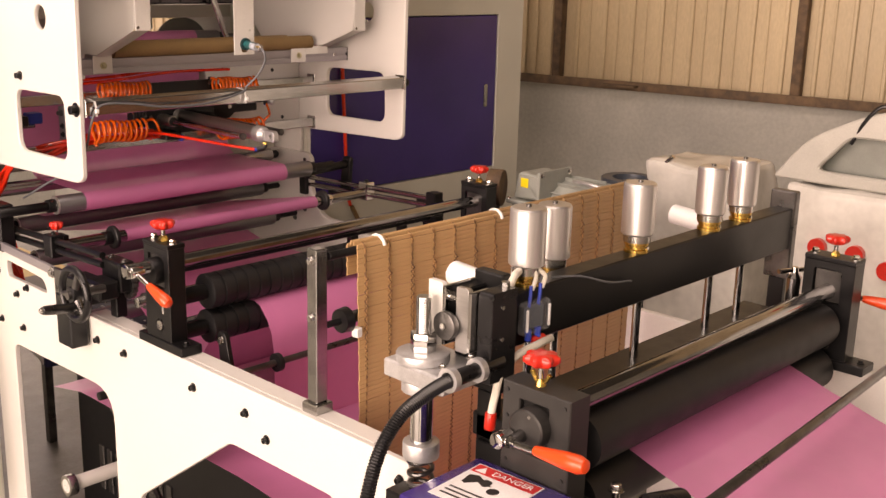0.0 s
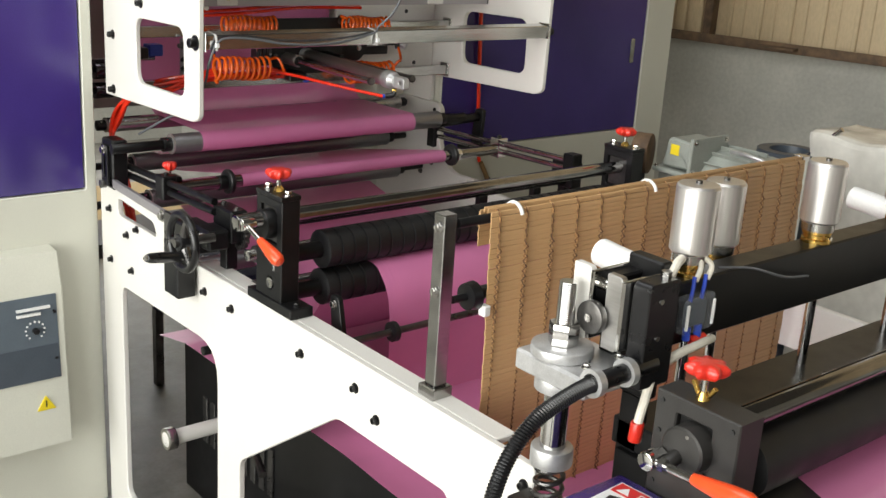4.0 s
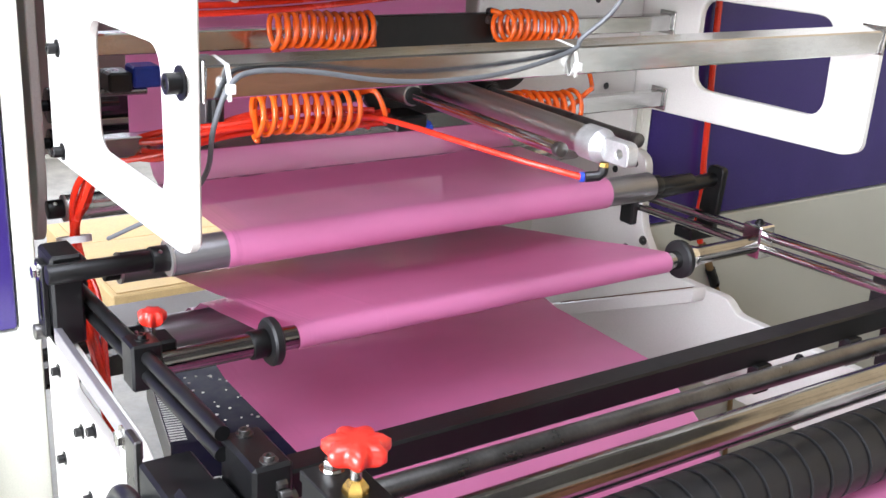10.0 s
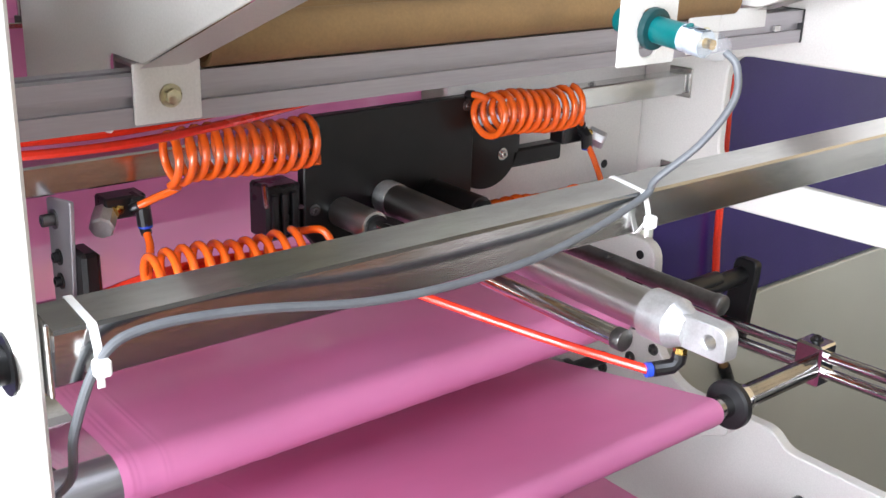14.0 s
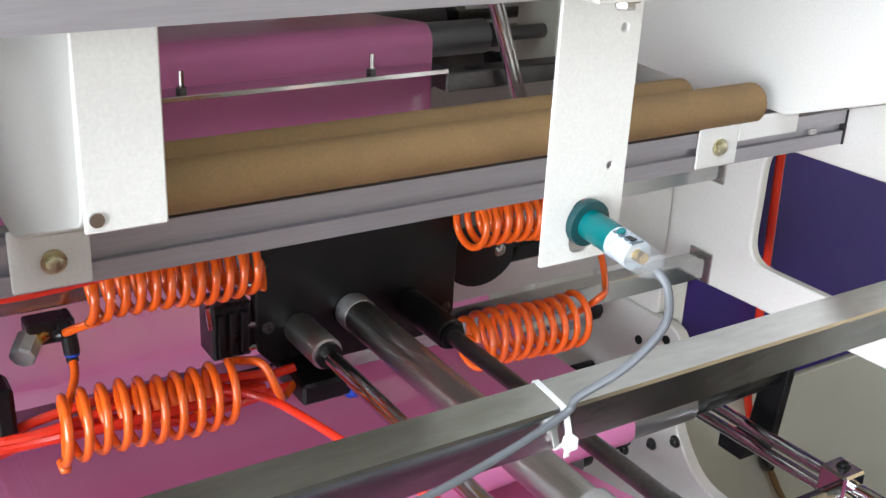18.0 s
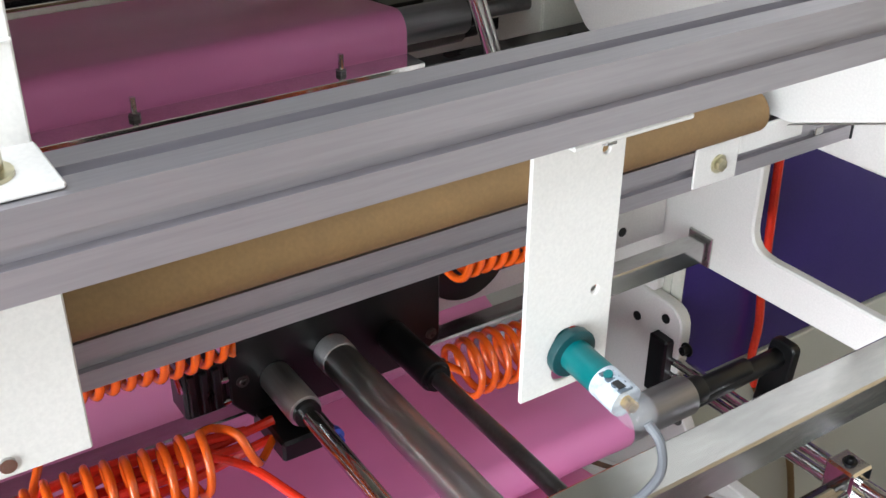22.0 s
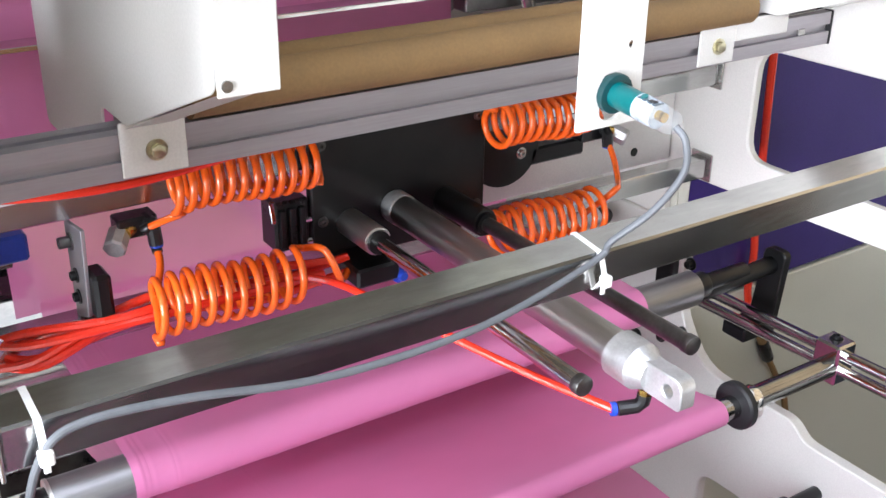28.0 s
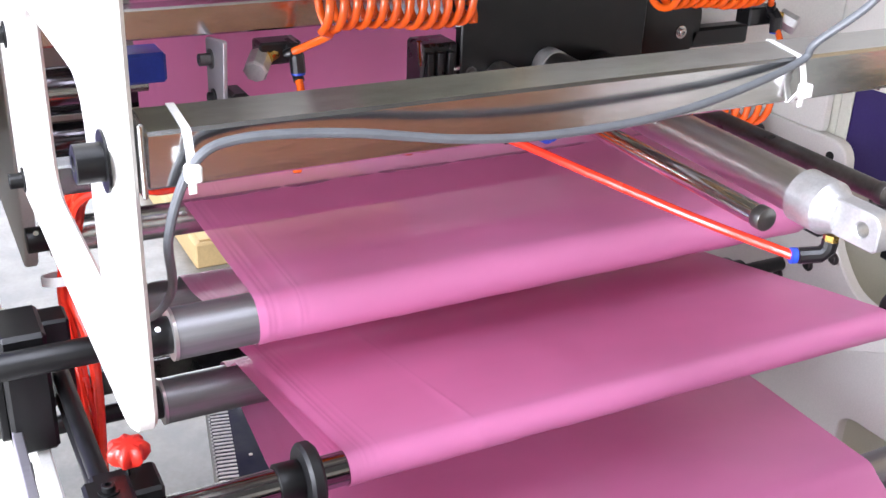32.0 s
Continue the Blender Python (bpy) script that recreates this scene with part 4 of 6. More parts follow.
part("wheel_shaft", bmq(cyl, HW + Vector((0, -0.02, 0)), HW + Vector((0, 0.075, 0)), 0.010, 16), DARKST, t)
bm = bmesh.new()
sweep(bm, [HW + Vector((0.060 * math.cos(2 * math.pi * i / 40), 0, 0.060 * math.sin(2 * math.pi * i / 40))) for i in range(41)], 0.009, 12)
w = part("wheel_rim", bm, BLACKP, t, "glossy black wheel rim", smooth=50)
part("wheel_hub", bmq(cyl, HW - Vector((0, 0.012, 0)), HW + Vector((0, 0.022, 0)), 0.019, 24, bev=0.002), BLACKP, w)
for k in range(3):
    a = radians(70 + 120 * k)
    u = Vector((math.cos(a), 0, math.sin(a)))
    part("wheel_spoke", bmq(cyl, HW + u * 0.015, HW + u * 0.058, 0.010, 10, 0.0065), DARKST, w, "grey wheel spoke")
part("crank_handle", bmq(lathe, (-1.890, 0.968, 0.955), (-1.857, 0.870, 0.976), [(0, 0.008), (0.008, 0.0105), (0.06, 0.0118), (0.095, 0.0108), (0.104, 0.008), (0.106, 0.003)], 20), BLACKP, t, "long black crank handle", smooth=50)
part("handle_end", bmq(cyl, (-1.8573, 0.871, 0.9758), (-1.856, 0.867, 0.9766), 0.006, 14), STEEL, t)
# adjusting shafts behind the handwheel
for z, e in ((0.875, 2.1), (0.955, 2.1)):
    rod("adjusting_shaft", (-1.83, 1.09, z), (-1.83, e, z), 0.013, STEEL, "steel adjusting shaft with domed end beside the frame", "shaft", "adjusting shafts", DARKST)

# ---------------- arm and disc shaft in front of the nip ----------------
t = thing("disc_shaft", (-1.55, 1.6, 0.86), "thin dark shaft with black edge discs on two arms", "guide rod")
part("shaft", bmq(cyl, (-1.547, 1.13, 0.835), (-1.547, 2.10, 0.835), 0.008, 16), DARKST, t)
for yy in (1.285, 1.97):
    part("edge_disc", bmq(lathe, (-1.547, yy - 0.007, 0.835), (-1.547, yy + 0.007, 0.835), [(0, 0.015), (0.001, 0.022), (0.013, 0.022), (0.014, 0.015)], 26), RUBBER, t, "black edge disc")
for yy in (1.145, 2.08):
    a = part("arm", bmq(slab, rounded([(-1.575, 0.94), (-1.545, 0.94), (-1.515, 0.815), (-1.56, 0.815)], 0.012), [], "y", yy - 0.006, yy + 0.006, 0.001), BLACK, t, "black pivot arm")
    part("arm_bolt", bmq(hexbolt, (-1.558, yy - 0.006, 0.922), (0, -1, 0), 0.008, 0.006), STEEL, a)

# ---------------- bamboo blind on posts ----------------
for i, yy in enumerate((1.094, 2.14)):
    t = thing("blind_post", (-1.171, yy, TOP), "chromed square post that carries the blind rod, on the side frame", "post", "blind posts")
    part("post", bmq(box, -1.186, -1.158, yy - 0.014, yy + 0.014, TOP + 0.02, 1.220, 0.0015), GALV, t)
    part("base", bmq(box, -1.194, -1.15, yy - 0.022, yy + 0.022, TOP - 0.001, TOP + 0.02, 0.002), STEEL, t)
    for z in (1.197, 1.083):
        part("post_bolt", bmq(hexbolt, (-1.172, yy - 0.014, z), (0, -1, 0), 0.0075, 0.005), CHROME, t)
rod("blind_rod", (-1.164, 1.114, 1.201), (-1.164, 2.126, 1.201), 0.0085, BLACK, "black rod that holds the blind")
k = thing("shaft_knob", (-1.166, 1.17, 1.06), "black knob on the rod behind the blind post", "knob")
part("knob", bmq(lathe, (-1.166, 1.115, 1.063), (-1.166, 1.19, 1.063), [(0, 0.007), (0.03, 0.007), (0.031, 0.024), (0.05, 0.026), (0.06, 0.012), (0.075, 0.010)], 24), BLACKP, k)
part("clip", bmq(box, -1.154, -1.136, 1.165, 1.18, 1.03, 1.05, 0.002), NYLON, k)
rod("lower_shaft", (-1.176, 1.19, 1.063), (-1.176, 2.12, 1.063), 0.010, DARKST, "thin dark shaft behind the blind", "shaft")

BY0, BY1, BTOP, BBOT = 1.180, 2.125, 1.211, 0.60
t = thing("bamboo_blind", (-1.146, 1.65, 0.60), "brown bamboo slat blind tied with string, hung over a rod", "blind")
# one slat: a split cane with a slight bow
def slat_mesh(seed):
    rnd = random.Random(seed)
    bm = bmesh.new()
    n = 14
    rows = []
    h = 0.0098 + rnd.uniform(-0.0005, 0.0005)
    for i in range(n + 1):
        y = (BY1 - BY0) * (i / n - 0.5)
        o = 0.0006 * noise.noise((seed * 3.7, y * 6, 0)) + 0.0004 * noise.noise((seed, y * 25, 2))
        rows.append([bm.verts.new((dx + o * 0.6, y, dz + o)) for dx, dz in ((-0.0014, -h / 2), (0.0006, -h / 2 * 0.88), (0.0012, 0), (0.0006, h / 2 * 0.88), (-0.0014, h / 2))])
    for a, b in zip(rows, rows[1:]):
        for k in range(5):
            bm.faces.new((a[k], b[k], b[(k + 1) % 5], a[(k + 1) % 5]))
    bm.faces.new(rows[0])
    bm.faces.new(rows[-1][::-1])
    bmesh.ops.recalc_face_normals(bm, faces=bm.faces)
    me = bpy.data.meshes.new("slat")
    bm.to_mesh(me)
    bm.free()
    me.materials.append(BAMBOO)
    for p in me.polygons:
        p.use_smooth = True
    me.set_sharp_from_angle(angle=radians(50))
    return me


slats = [slat_mesh(i) for i in range(9)]
rnd = random.Random(4)
line = []          # (x, z) of the slats from behind, over the rod, down the front
for i in range(7):
    line.append((-1.181, BTOP - 0.06 + 0.009 * i))
for a in (150, 112, 75, 38):
    line.append((-1.164 + 0.0165 * math.cos(radians(a)), 1.201 + 0.0155 * math.sin(radians(a))))
z = 1.201
while z > BBOT:
    line.append((-1.146 + 0.004 * math.sin(z * 9), z))
    z -= 0.0093
for x, z in line:
    o = new("slat", slats[rnd.randrange(9)])
    o.parent = t
    o.location = (x + 1.146 + rnd.uniform(-0.0003, 0.0003), rnd.uniform(-0.0012, 0.0012), z - 0.60)
    o.rotation_euler = (rnd.uniform(-0.001, 0.001), rnd.uniform(-0.06, 0.06), 0)
yy = BY0 + 0.0147
while yy < BY1 - 0.02:
    for s in (0, 1):
        bm = bmesh.new()
        pts = [(-1.1425 + 0.0028 * math.cos(q * math.pi / 1.0 + s * math.pi) if k > 10 else x + 0.004, yy + 0.0015 * math.cos(q * math.pi + s * math.pi), z) for k, (x, z) in enumerate(line[6:]) for q in (k,)]
        sweep(bm, pts, 0.0016, 6)
        part("string", bm, (TWINE, STRING)[s], t, ("twisted tan string", "twisted brown string")[s])
    yy += 0.0643
for yy in (1.243, 1.60):
    bm = bmesh.new()
    sweep(bm, [(-1.164 + 0.0215 * math.cos(radians(a)), yy, 1.201 + 0.021 * math.sin(radians(a))) for a in range(10, 200, 12)], 0.0035, 8)
    single("blind_clip", bm, NYLON, "white plastic ring clip over the blind", "clip", "blind clips")
# ---------------- aluminium profiles and white brackets ----------------
def profile(name, x0, x1, z0, z1, y0, y1, label):
    """A slotted aluminium extrusion along y."""
    t = thing(name, ((x0 + x1) / 2, (y0 + y1) / 2, z0), label, "aluminium profile", "aluminium profiles")
    cx, cz, g, d = (x0 + x1) / 2, (z0 + z1) / 2, 0.0045, 0.006
    sec = [(x0, z0), (cx - g, z0), (cx - g, z0 + d), (cx + g, z0 + d), (cx + g, z0), (x1, z0), (x1, cz - g), (x1 - d, cz - g), (x1 - d, cz + g), (x1, cz + g),
           (x1, z1), (cx + g, z1), (cx + g, z1 - d), (cx - g, z1 - d), (cx - g, z1), (x0, z1), (x0, cz + g), (x0 + d, cz + g), (x0 + d, cz - g), (x0, cz - g)]
    part("extrusion", bmq(slab, sec, [], "y", y0 + 0.003, y1 - 0.003, 0.0006), ALU, t)
    for ya in (y0, y1 - 0.003):
        part("end_cap", bmq(box, x0 - 0.001, x1 + 0.001, ya, ya + 0.003, z0 - 0.001, z1 + 0.001, 0.0006), BLACKP, t, "black end cap")
    for ya in (y0 + 0.06, y1 - 0.06):
        part("slot_nut", bmq(box, x1 - 0.004, x1 - 0.0005, ya, ya + 0.012, cz - 0.004, cz + 0.004, 0.0005), STEEL, t, "small slot nut")
    return t


profile("slotted_profile", -2.351, -2.313, 1.437, 1.477, 1.105, 2.177, "slotted grey aluminium profile under the paper tubes")
profile("slotted_profile", -2.087, -2.045, 1.679, 1.719, 1.105, 2.177, "slotted grey aluminium profile of the upper cross rail")


def hanger(y0, label, dx=0.0, foot=None, back=()):
    t = thing("white_bracket", (-2.2, y0, 1.46), label, "bracket", "white brackets")
    X = lambda v: v + dx
    zb = 1.572 + 0.5 * dx
    poly = rounded([(-2.295, 1.489), (X(-2.085), zb + 0.002), (X(-2.078), 1.676), (X(-2.078), 1.96)] + list(back), [0.004, 0.012, 0, 0.02] + [0.012] * len(back))
    part("web_plate", bmq(slab, poly, [], "y", y0, y0 + 0.003, 0.0008), WHITE, t)
    part("front_flange", bmq(box, X(-2.0805), X(-2.0775), y0, y0 + 0.044, zb, 1.98, 0.001), WHITE, t)
    bm = bmesh.new()
    vs = [bm.verts.new(p) for p in ((-2.30, y0, 1.485), (-2.30, y0 + 0.04, 1.485), (X(-2.083), y0 + 0.043, zb + 0.001), (X(-2.083), y0, zb + 0.001))]
    bm.faces.new(vs)
    bmesh.ops.solidify(bm, geom=bm.faces[:], thickness=0.003)
    part("lower_flange", bm, WHITE, t)
    yt = y0 - 0.002 if foot is None else foot
    c = part("foot_tab", bmq(box, -2.3125, -2.3095, yt, yt + 0.057, 1.439, 1.487, 0.001), WHITE, t)
    if y0 + 0.04 > yt + 0.06:
        part("foot_strip", bmq(box, -2.3125, -2.3095, yt + 0.057, y0 + 0.04, 1.462, 1.487, 0.001), WHITE, t)
    part("tab_bolt", bmq(hexbolt, (-2.3095, yt + 0.030, 1.460), (1, 0, 0), 0.0065, 0.005), ZINC, c, "yellow zinc bolt")
    part("plug", bmq(cyl, (X(-2.079), y0 + 0.006, zb + 0.008), (X(-2.0755), y0 + 0.006, zb + 0.008), 0.004, 12), STEEL, t)
    f = part("rail_foot", bmq(box, X(-2.0785), -2.049, y0 - 0.006, y0 + 0.045, 1.7195, 1.7225, 0.001), WHITE, t)
    part("rail_bolt", bmq(hexbolt, (-2.069, y0 + 0.020, 1.7225), (0, 0, 1), 0.0078, 0.008), ZINC, f, "bright hexagon bolt")
    # bead of weld along the folded foot
    bm = bmesh.new()
    sweep(bm, [(X(-2.0765), y0 + 0.001 * k, 1.765 + 0.0008 * noise.noise((k * 0.7, y0, 0))) for k in range(44)], 0.0012, 6)
    part("weld_bead", bm, WHITE, f)
    return t


hanger(1.278, "white folded sheet-metal bracket bolted to both profiles", -0.0145, None, [(-2.555, 1.96), (-2.555, 1.42), (-2.362, 1.42), (-2.362, 1.489)])
hanger(2.05, "white folded sheet-metal bracket set back behind the profile", -0.06, 1.943, [(-2.70, 1.96), (-2.70, 1.595), (-2.60, 1.495), (-2.42, 1.489)])

# paper tubes behind the lower profile
t = thing("tube_tray", (-2.38, 1.7, 1.45), "thin grey steel tray under the paper tubes", "tray")
part("sheet", bmq(box, -2.40, -2.3515, 1.30, 2.03, 1.4735, 1.4770, 0.0005), ALU, t)
part("back_stop", bmq(box, -2.403, -2.40, 1.30, 2.03, 1.457, 1.487, 0.0005), ALU, t)
for x, z, e, s in ((-2.322, 1.4985, 2.025, 1.34), (-2.3655, 1.4985, 1.965, 1.34)):
    t = thing("paper_tube", (x, 1.7, z - 0.021), "brown kraft paper core tube lying on the tray", "paper tube", "paper core tubes")
    part("tube", bmq(ring, (x, s, z), (x, e, z), 0.021, 0.0175, 40), KRAFT, t)
    part("dark_edge", bmq(ring, (x, e, z), (x, e + 0.0006, z), 0.0209, 0.0195, 40), STRING, t, "darker cut rim")

# ---------------- sensor on its plate ----------------
t = thing("sensor_plate", (-2.075, 1.6, 1.494), "white sensor plate hung under the upper profile", "bracket")
part("plate", bmq(slab, rounded([(1.567, 1.494), (1.633, 1.494), (1.633, 1.675), (1.567, 1.675)], 0.002), [rounded([(1.590, 1.500), (1.611, 1.500), (1.611, 1.538), (1.590, 1.538)], 0.010), circle(1.619, 1.651, 0.003, 12), circle(1.619, 1.559, 0.003, 12)], "x", -2.0835, -2.0805, 0.0006), WHITE, t)
part("top_flange", bmq(box, -2.0835, -2.048, 1.567, 1.650, 1.6736, 1.6766, 0.0008), WHITE, t)
part("flange_bolt", bmq(hexbolt, (-2.062, 1.60, 1.6736), (0, 0, -1), 0.0065, 0.005), STEEL, t)
t = thing("photo_sensor", (-2.07, 1.6, 1.525), "teal cylindrical photo sensor with clear end and white sticker", "sensor")
part("body", bmq(lathe, (-2.112, 1.601, 1.526), (-2.047, 1.601, 1.520), [(0, 0.009), (0.001, 0.0105), (0.066, 0.0105)], 24), TEAL, t)
part("lock_ring", bmq(cyl, (-2.0800, 1.601, 1.523), (-2.0735, 1.601, 1.5225), 0.0165, 20, bev=0.001), TEALD, t, "dark teal lock ring")
part("sticker", bmq(lathe, (-2.047, 1.601, 1.520), (-2.0265, 1.601, 1.518), [(0, 0.0107), (0.0206, 0.0107)], 24), STICKER, t, "grey-white printed sticker")
for k in range(4):
    part("print_bar", bmq(box, -2.044 + 0.0055 * k, -2.041 + 0.0055 * k, 1.594, 1.603, 1.5288 - 0.0005 * k, 1.5300 - 0.0005 * k, 0), PANELG, t)
part("sticker_dot", bmq(cyl, (-2.040, 1.598, 1.5295), (-2.040, 1.5975, 1.5308), 0.003, 12), TEAL, t)
part("sticker_bar", bmq(box, -2.034, -2.027, 1.595, 1.600, 1.5285, 1.5293, 0), INK, t)
part("clear_cap", bmq(lathe, (-2.0265, 1.601, 1.518), (-2.005, 1.601, 1.516), [(0, 0.0106), (0.012, 0.0104), (0.018, 0.008), (0.0215, 0.004)], 24), CLEAR, t, "clear plastic end cap")
part("led", bmq(cyl, (-2.0265, 1.600, 1.519), (-2.019, 1.600, 1.5185), 0.004, 12), BRASS, t)
cable = [(-2.008, 1.601, 1.515), (-1.998, 1.603, 1.505), (-1.998, 1.604, 1.480), (-2.016, 1.594, 1.445), (-2.039, 1.575, 1.415), (-2.043, 1.569, 1.402), (-2.039, 1.514, 1.388), (-2.033, 1.444, 1.379), (-2.031, 1.364, 1.377), (-2.031, 1.294, 1.382), (-2.035, 1.219, 1.394), (-2.039, 1.159, 1.397), (-2.041, 1.132, 1.385), (-2.054, 1.119, 1.34), (-2.10, 1.128, 1.28), (-2.20, 1.13, 1.21), (-2.32, 1.13, 1.16), (-2.45, 1.125, 1.10)]
bm = bmesh.new()
sweep(bm, smooth_line(cable, 8), 0.0029, 10)
single("sensor_cable", bm, GREYC, "grey sensor cable tied along the square tube", "cable")


def cable_tie(p, label="white nylon cable tie round the square tube"):
    x, y, z = p
    t = thing("cable_tie", p, label, "cable tie", "cable ties")
    c = [(-0.0195, -0.0152), (0.0152, -0.0195), (0.0195, 0.0152), (-0.0152, 0.0195)]
    inner = rounded([(x + 0.985 * a, z + 0.985 * b) for a, b in c[:2]] + [(x + 0.0262, z - 0.004)] + [(x + 0.985 * a, z + 0.985 * b) for a, b in c[2:]], [0.001, 0.002, 0.006, 0.002, 0.001], 3)
    outer = [(x + 1.045 * (a - x), z + 1.045 * (b - z)) for a, b in inner]
    part("strap", bmq(slab, outer, [inner], "y", y - 0.0024, y + 0.0024, 0), NYLON, t)
    part("head", bmq(box, x + 0.024, x + 0.032, y - 0.0045, y + 0.0045, z - 0.012, z - 0.002, 0.0012), NYLON, t)
    part("tail", bmq(box, x + 0.0245, x + 0.0262, y - 0.0022, y + 0.0022, z - 0.020, z - 0.012, 0.0004), NYLON, t)


cable_tie((-2.066, 1.572, 1.388))
cable_tie((-2.066, 1.131, 1.388))

# ---------------- square tube between the wing plates ----------------
t = thing("square_tube", (-2.0575, 1.65, 1.37), "bright galvanised square tube across the machine", "square tube")
bm = bmesh.new()
box(bm, -0.0175, 0.0175, 1.1085, 2.1745, -0.0175, 0.0175, 0.002, 1)
bmesh.ops.transform(bm, matrix=Matrix.Translation((-2.066, 0, 1.388)) @ Matrix.Rotation(radians(7), 4, "Y"), verts=bm.verts)
part("tube", bm, GALV, t)
for yy in (1.105, 2.1745):
    part("end_plate", bmq(box, -2.0875, -2.0445, yy, yy + 0.003, 1.3665, 1.4095, 0.001), STEEL, t, "steel end plate")

# ---------------- punching carriage ----------------
for z in (1.215, 1.355):
    t = thing("carriage_rail", (-2.495, 1.65, z - 0.015), "galvanised square rail behind the carriage", "rail", "carriage rails")
    part("rail", bmq(box, -2.51, -2.482, 1.1095, 2.1735, z - 0.0145, z + 0.0145, 0.002), GALV, t)
    for yy in (1.105, 2.1735):
        part("end_plate", bmq(box, -2.516, -2.476, yy, yy + 0.004, z - 0.021, z + 0.021, 0.001), STEEL, t, "steel end plate")
t = thing("punch_carriage", (-2.47, 1.64, 1.23), "black carriage plate with an air cylinder and two guide rods", "carriage")
part("plate", bmq(slab, rounded([(1.522, 1.262), (1.548, 1.232), (1.72, 1.232), (1.756, 1.252), (1.756, 1.386), (1.522, 1.386)], 0.006), [], "x", -2.474, -2.460, 0.0015), BLACK, t)
part("backing", bmq(box, -2.4815, -2.474, 1.54, 1.74, 1.24, 1.38, 0.002), BLACK, t)
for yy, z in ((1.535, 1.375), (1.744, 1.375), (1.745, 1.262), (1.535, 1.285)):
    part("plate_bolt", bmq(socket_bolt, (-2.46, yy, z), (1, 0, 0), 0.004, 0.003), DARKST, t)
part("lower_block", bmq(box, -2.47, -2.40, 1.545, 1.60, 1.222, 1.245, 0.003), BLACK, t)
for yy, sl in ((1.568, 0.065), (1.697, 0.085)):
    b = part("bearing_sleeve", bmq(cyl, (-2.46, yy, 1.278), (-2.46 + sl, yy, 1.278), 0.0165, 28, bev=0.0015), STEELX if yy < 1.6 else BLACK, t, "round bearing sleeve")
    part("sleeve_lip", bmq(cyl, (-2.461 + sl, yy, 1.278), (-2.455 + sl, yy, 1.278), 0.0135, 24), BLACK, b)
    part("guide_rod", bmq(cyl, (-2.46 + sl, yy, 1.278), (-2.058, yy, 1.277), 0.0085, 22), CHROME if yy < 1.6 else DARKST, t, "polished guide rod")
    part("rod_end", bmq(cyl, (-2.058, yy, 1.277), (-2.048, yy, 1.277), 0.0096, 22, bev=0.001), DARKST, t, "dark rod end")
c = part("air_cylinder", bmq(cyl, (-2.44, 1.628, 1.285), (-2.073, 1.633, 1.277), 0.0185, 34), STEELX, t, "brushed steel air cylinder barrel")
part("cylinder_head", bmq(cyl, (-2.46, 1.628, 1.285), (-2.438, 1.628, 1.285), 0.0195, 34, bev=0.002), CAST, c)
part("cylinder_cap", bmq(lathe, (-2.078, 1.633, 1.277), (-2.033, 1.633, 1.276), [(0, 0.019), (0.002, 0.0225), (0.030, 0.0225), (0.036, 0.019), (0.045, 0.015)], 32), CAST, c, "cast end cap")
part("clevis_lug", bmq(slab, rounded([(-2.043, 1.2615), (-1.991, 1.2615), (-1.991, 1.291), (-2.043, 1.291)], [0, 0.006, 0.012, 0]), [circle(-2.007, 1.276, 0.006, 16)], "y", 1.624, 1.642, 0.0012), CAST, c, "flat cast lug with a hole")
part("port_nut", bmq(cyl, (-2.043, 1.635, 1.245), (-2.043, 1.635, 1.256), 0.0062, 6), BRASS, c, "brass port nut")
e = part("elbow_fitting", bmq(sweep, [(-2.043, 1.635, 1.250), (-2.043, 1.634, 1.243), (-2.045, 1.629, 1.2385), (-2.053, 1.614, 1.2365)], 0.0068, 12), BLACKP, c, "black push-in elbow")
part("blue_ring", bmq(cyl, (-2.054, 1.6125, 1.2365), (-2.056, 1.608, 1.2365), 0.0066, 14), BLUE, e)
bm = bmesh.new()
sweep(bm, smooth_line([(-2.055, 1.610, 1.2365), (-2.14, 1.578, 1.2405), (-2.25, 1.545, 1.246), (-2.33, 1.522, 1.250), (-2.39, 1.50, 1.251), (-2.43, 1.46, 1.248), (-2.44, 1.40, 1.244)], 8), 0.0042, 10)
single("red_air_line", bm, REDHOSE, "red air line to the cylinder end", "air hose")
b = part("blue_port", bmq(lathe, (-2.42, 1.600, 1.225), (-2.395, 1.602, 1.226), [(0, 0.006), (0.008, 0.010), (0.016, 0.010), (0.018, 0.006), (0.025, 0.005)], 18), BLUE, t, "blue ring fitting")
v = part("valve", bmq(box, -2.50, -2.462, 1.478, 1.520, 1.258, 1.318, 0.003), BLACKP, t, "small black valve block")
for k in range(3):
    part("valve_rib", bmq(box, -2.463, -2.456, 1.482 + 0.012 * k, 1.489 + 0.012 * k, 1.265, 1.310, 0.001), BLACKP, v)
part("valve_pin", bmq(cyl, (-2.455, 1.474, 1.300), (-2.452, 1.470, 1.325), 0.003, 10), CHROME, v)
for z in (1.335, 1.29, 1.265):
    part("side_screw", bmq(cyl, (-2.465, 1.515, z), (-2.465, 1.523, z), 0.004, 10), CHROME, t)

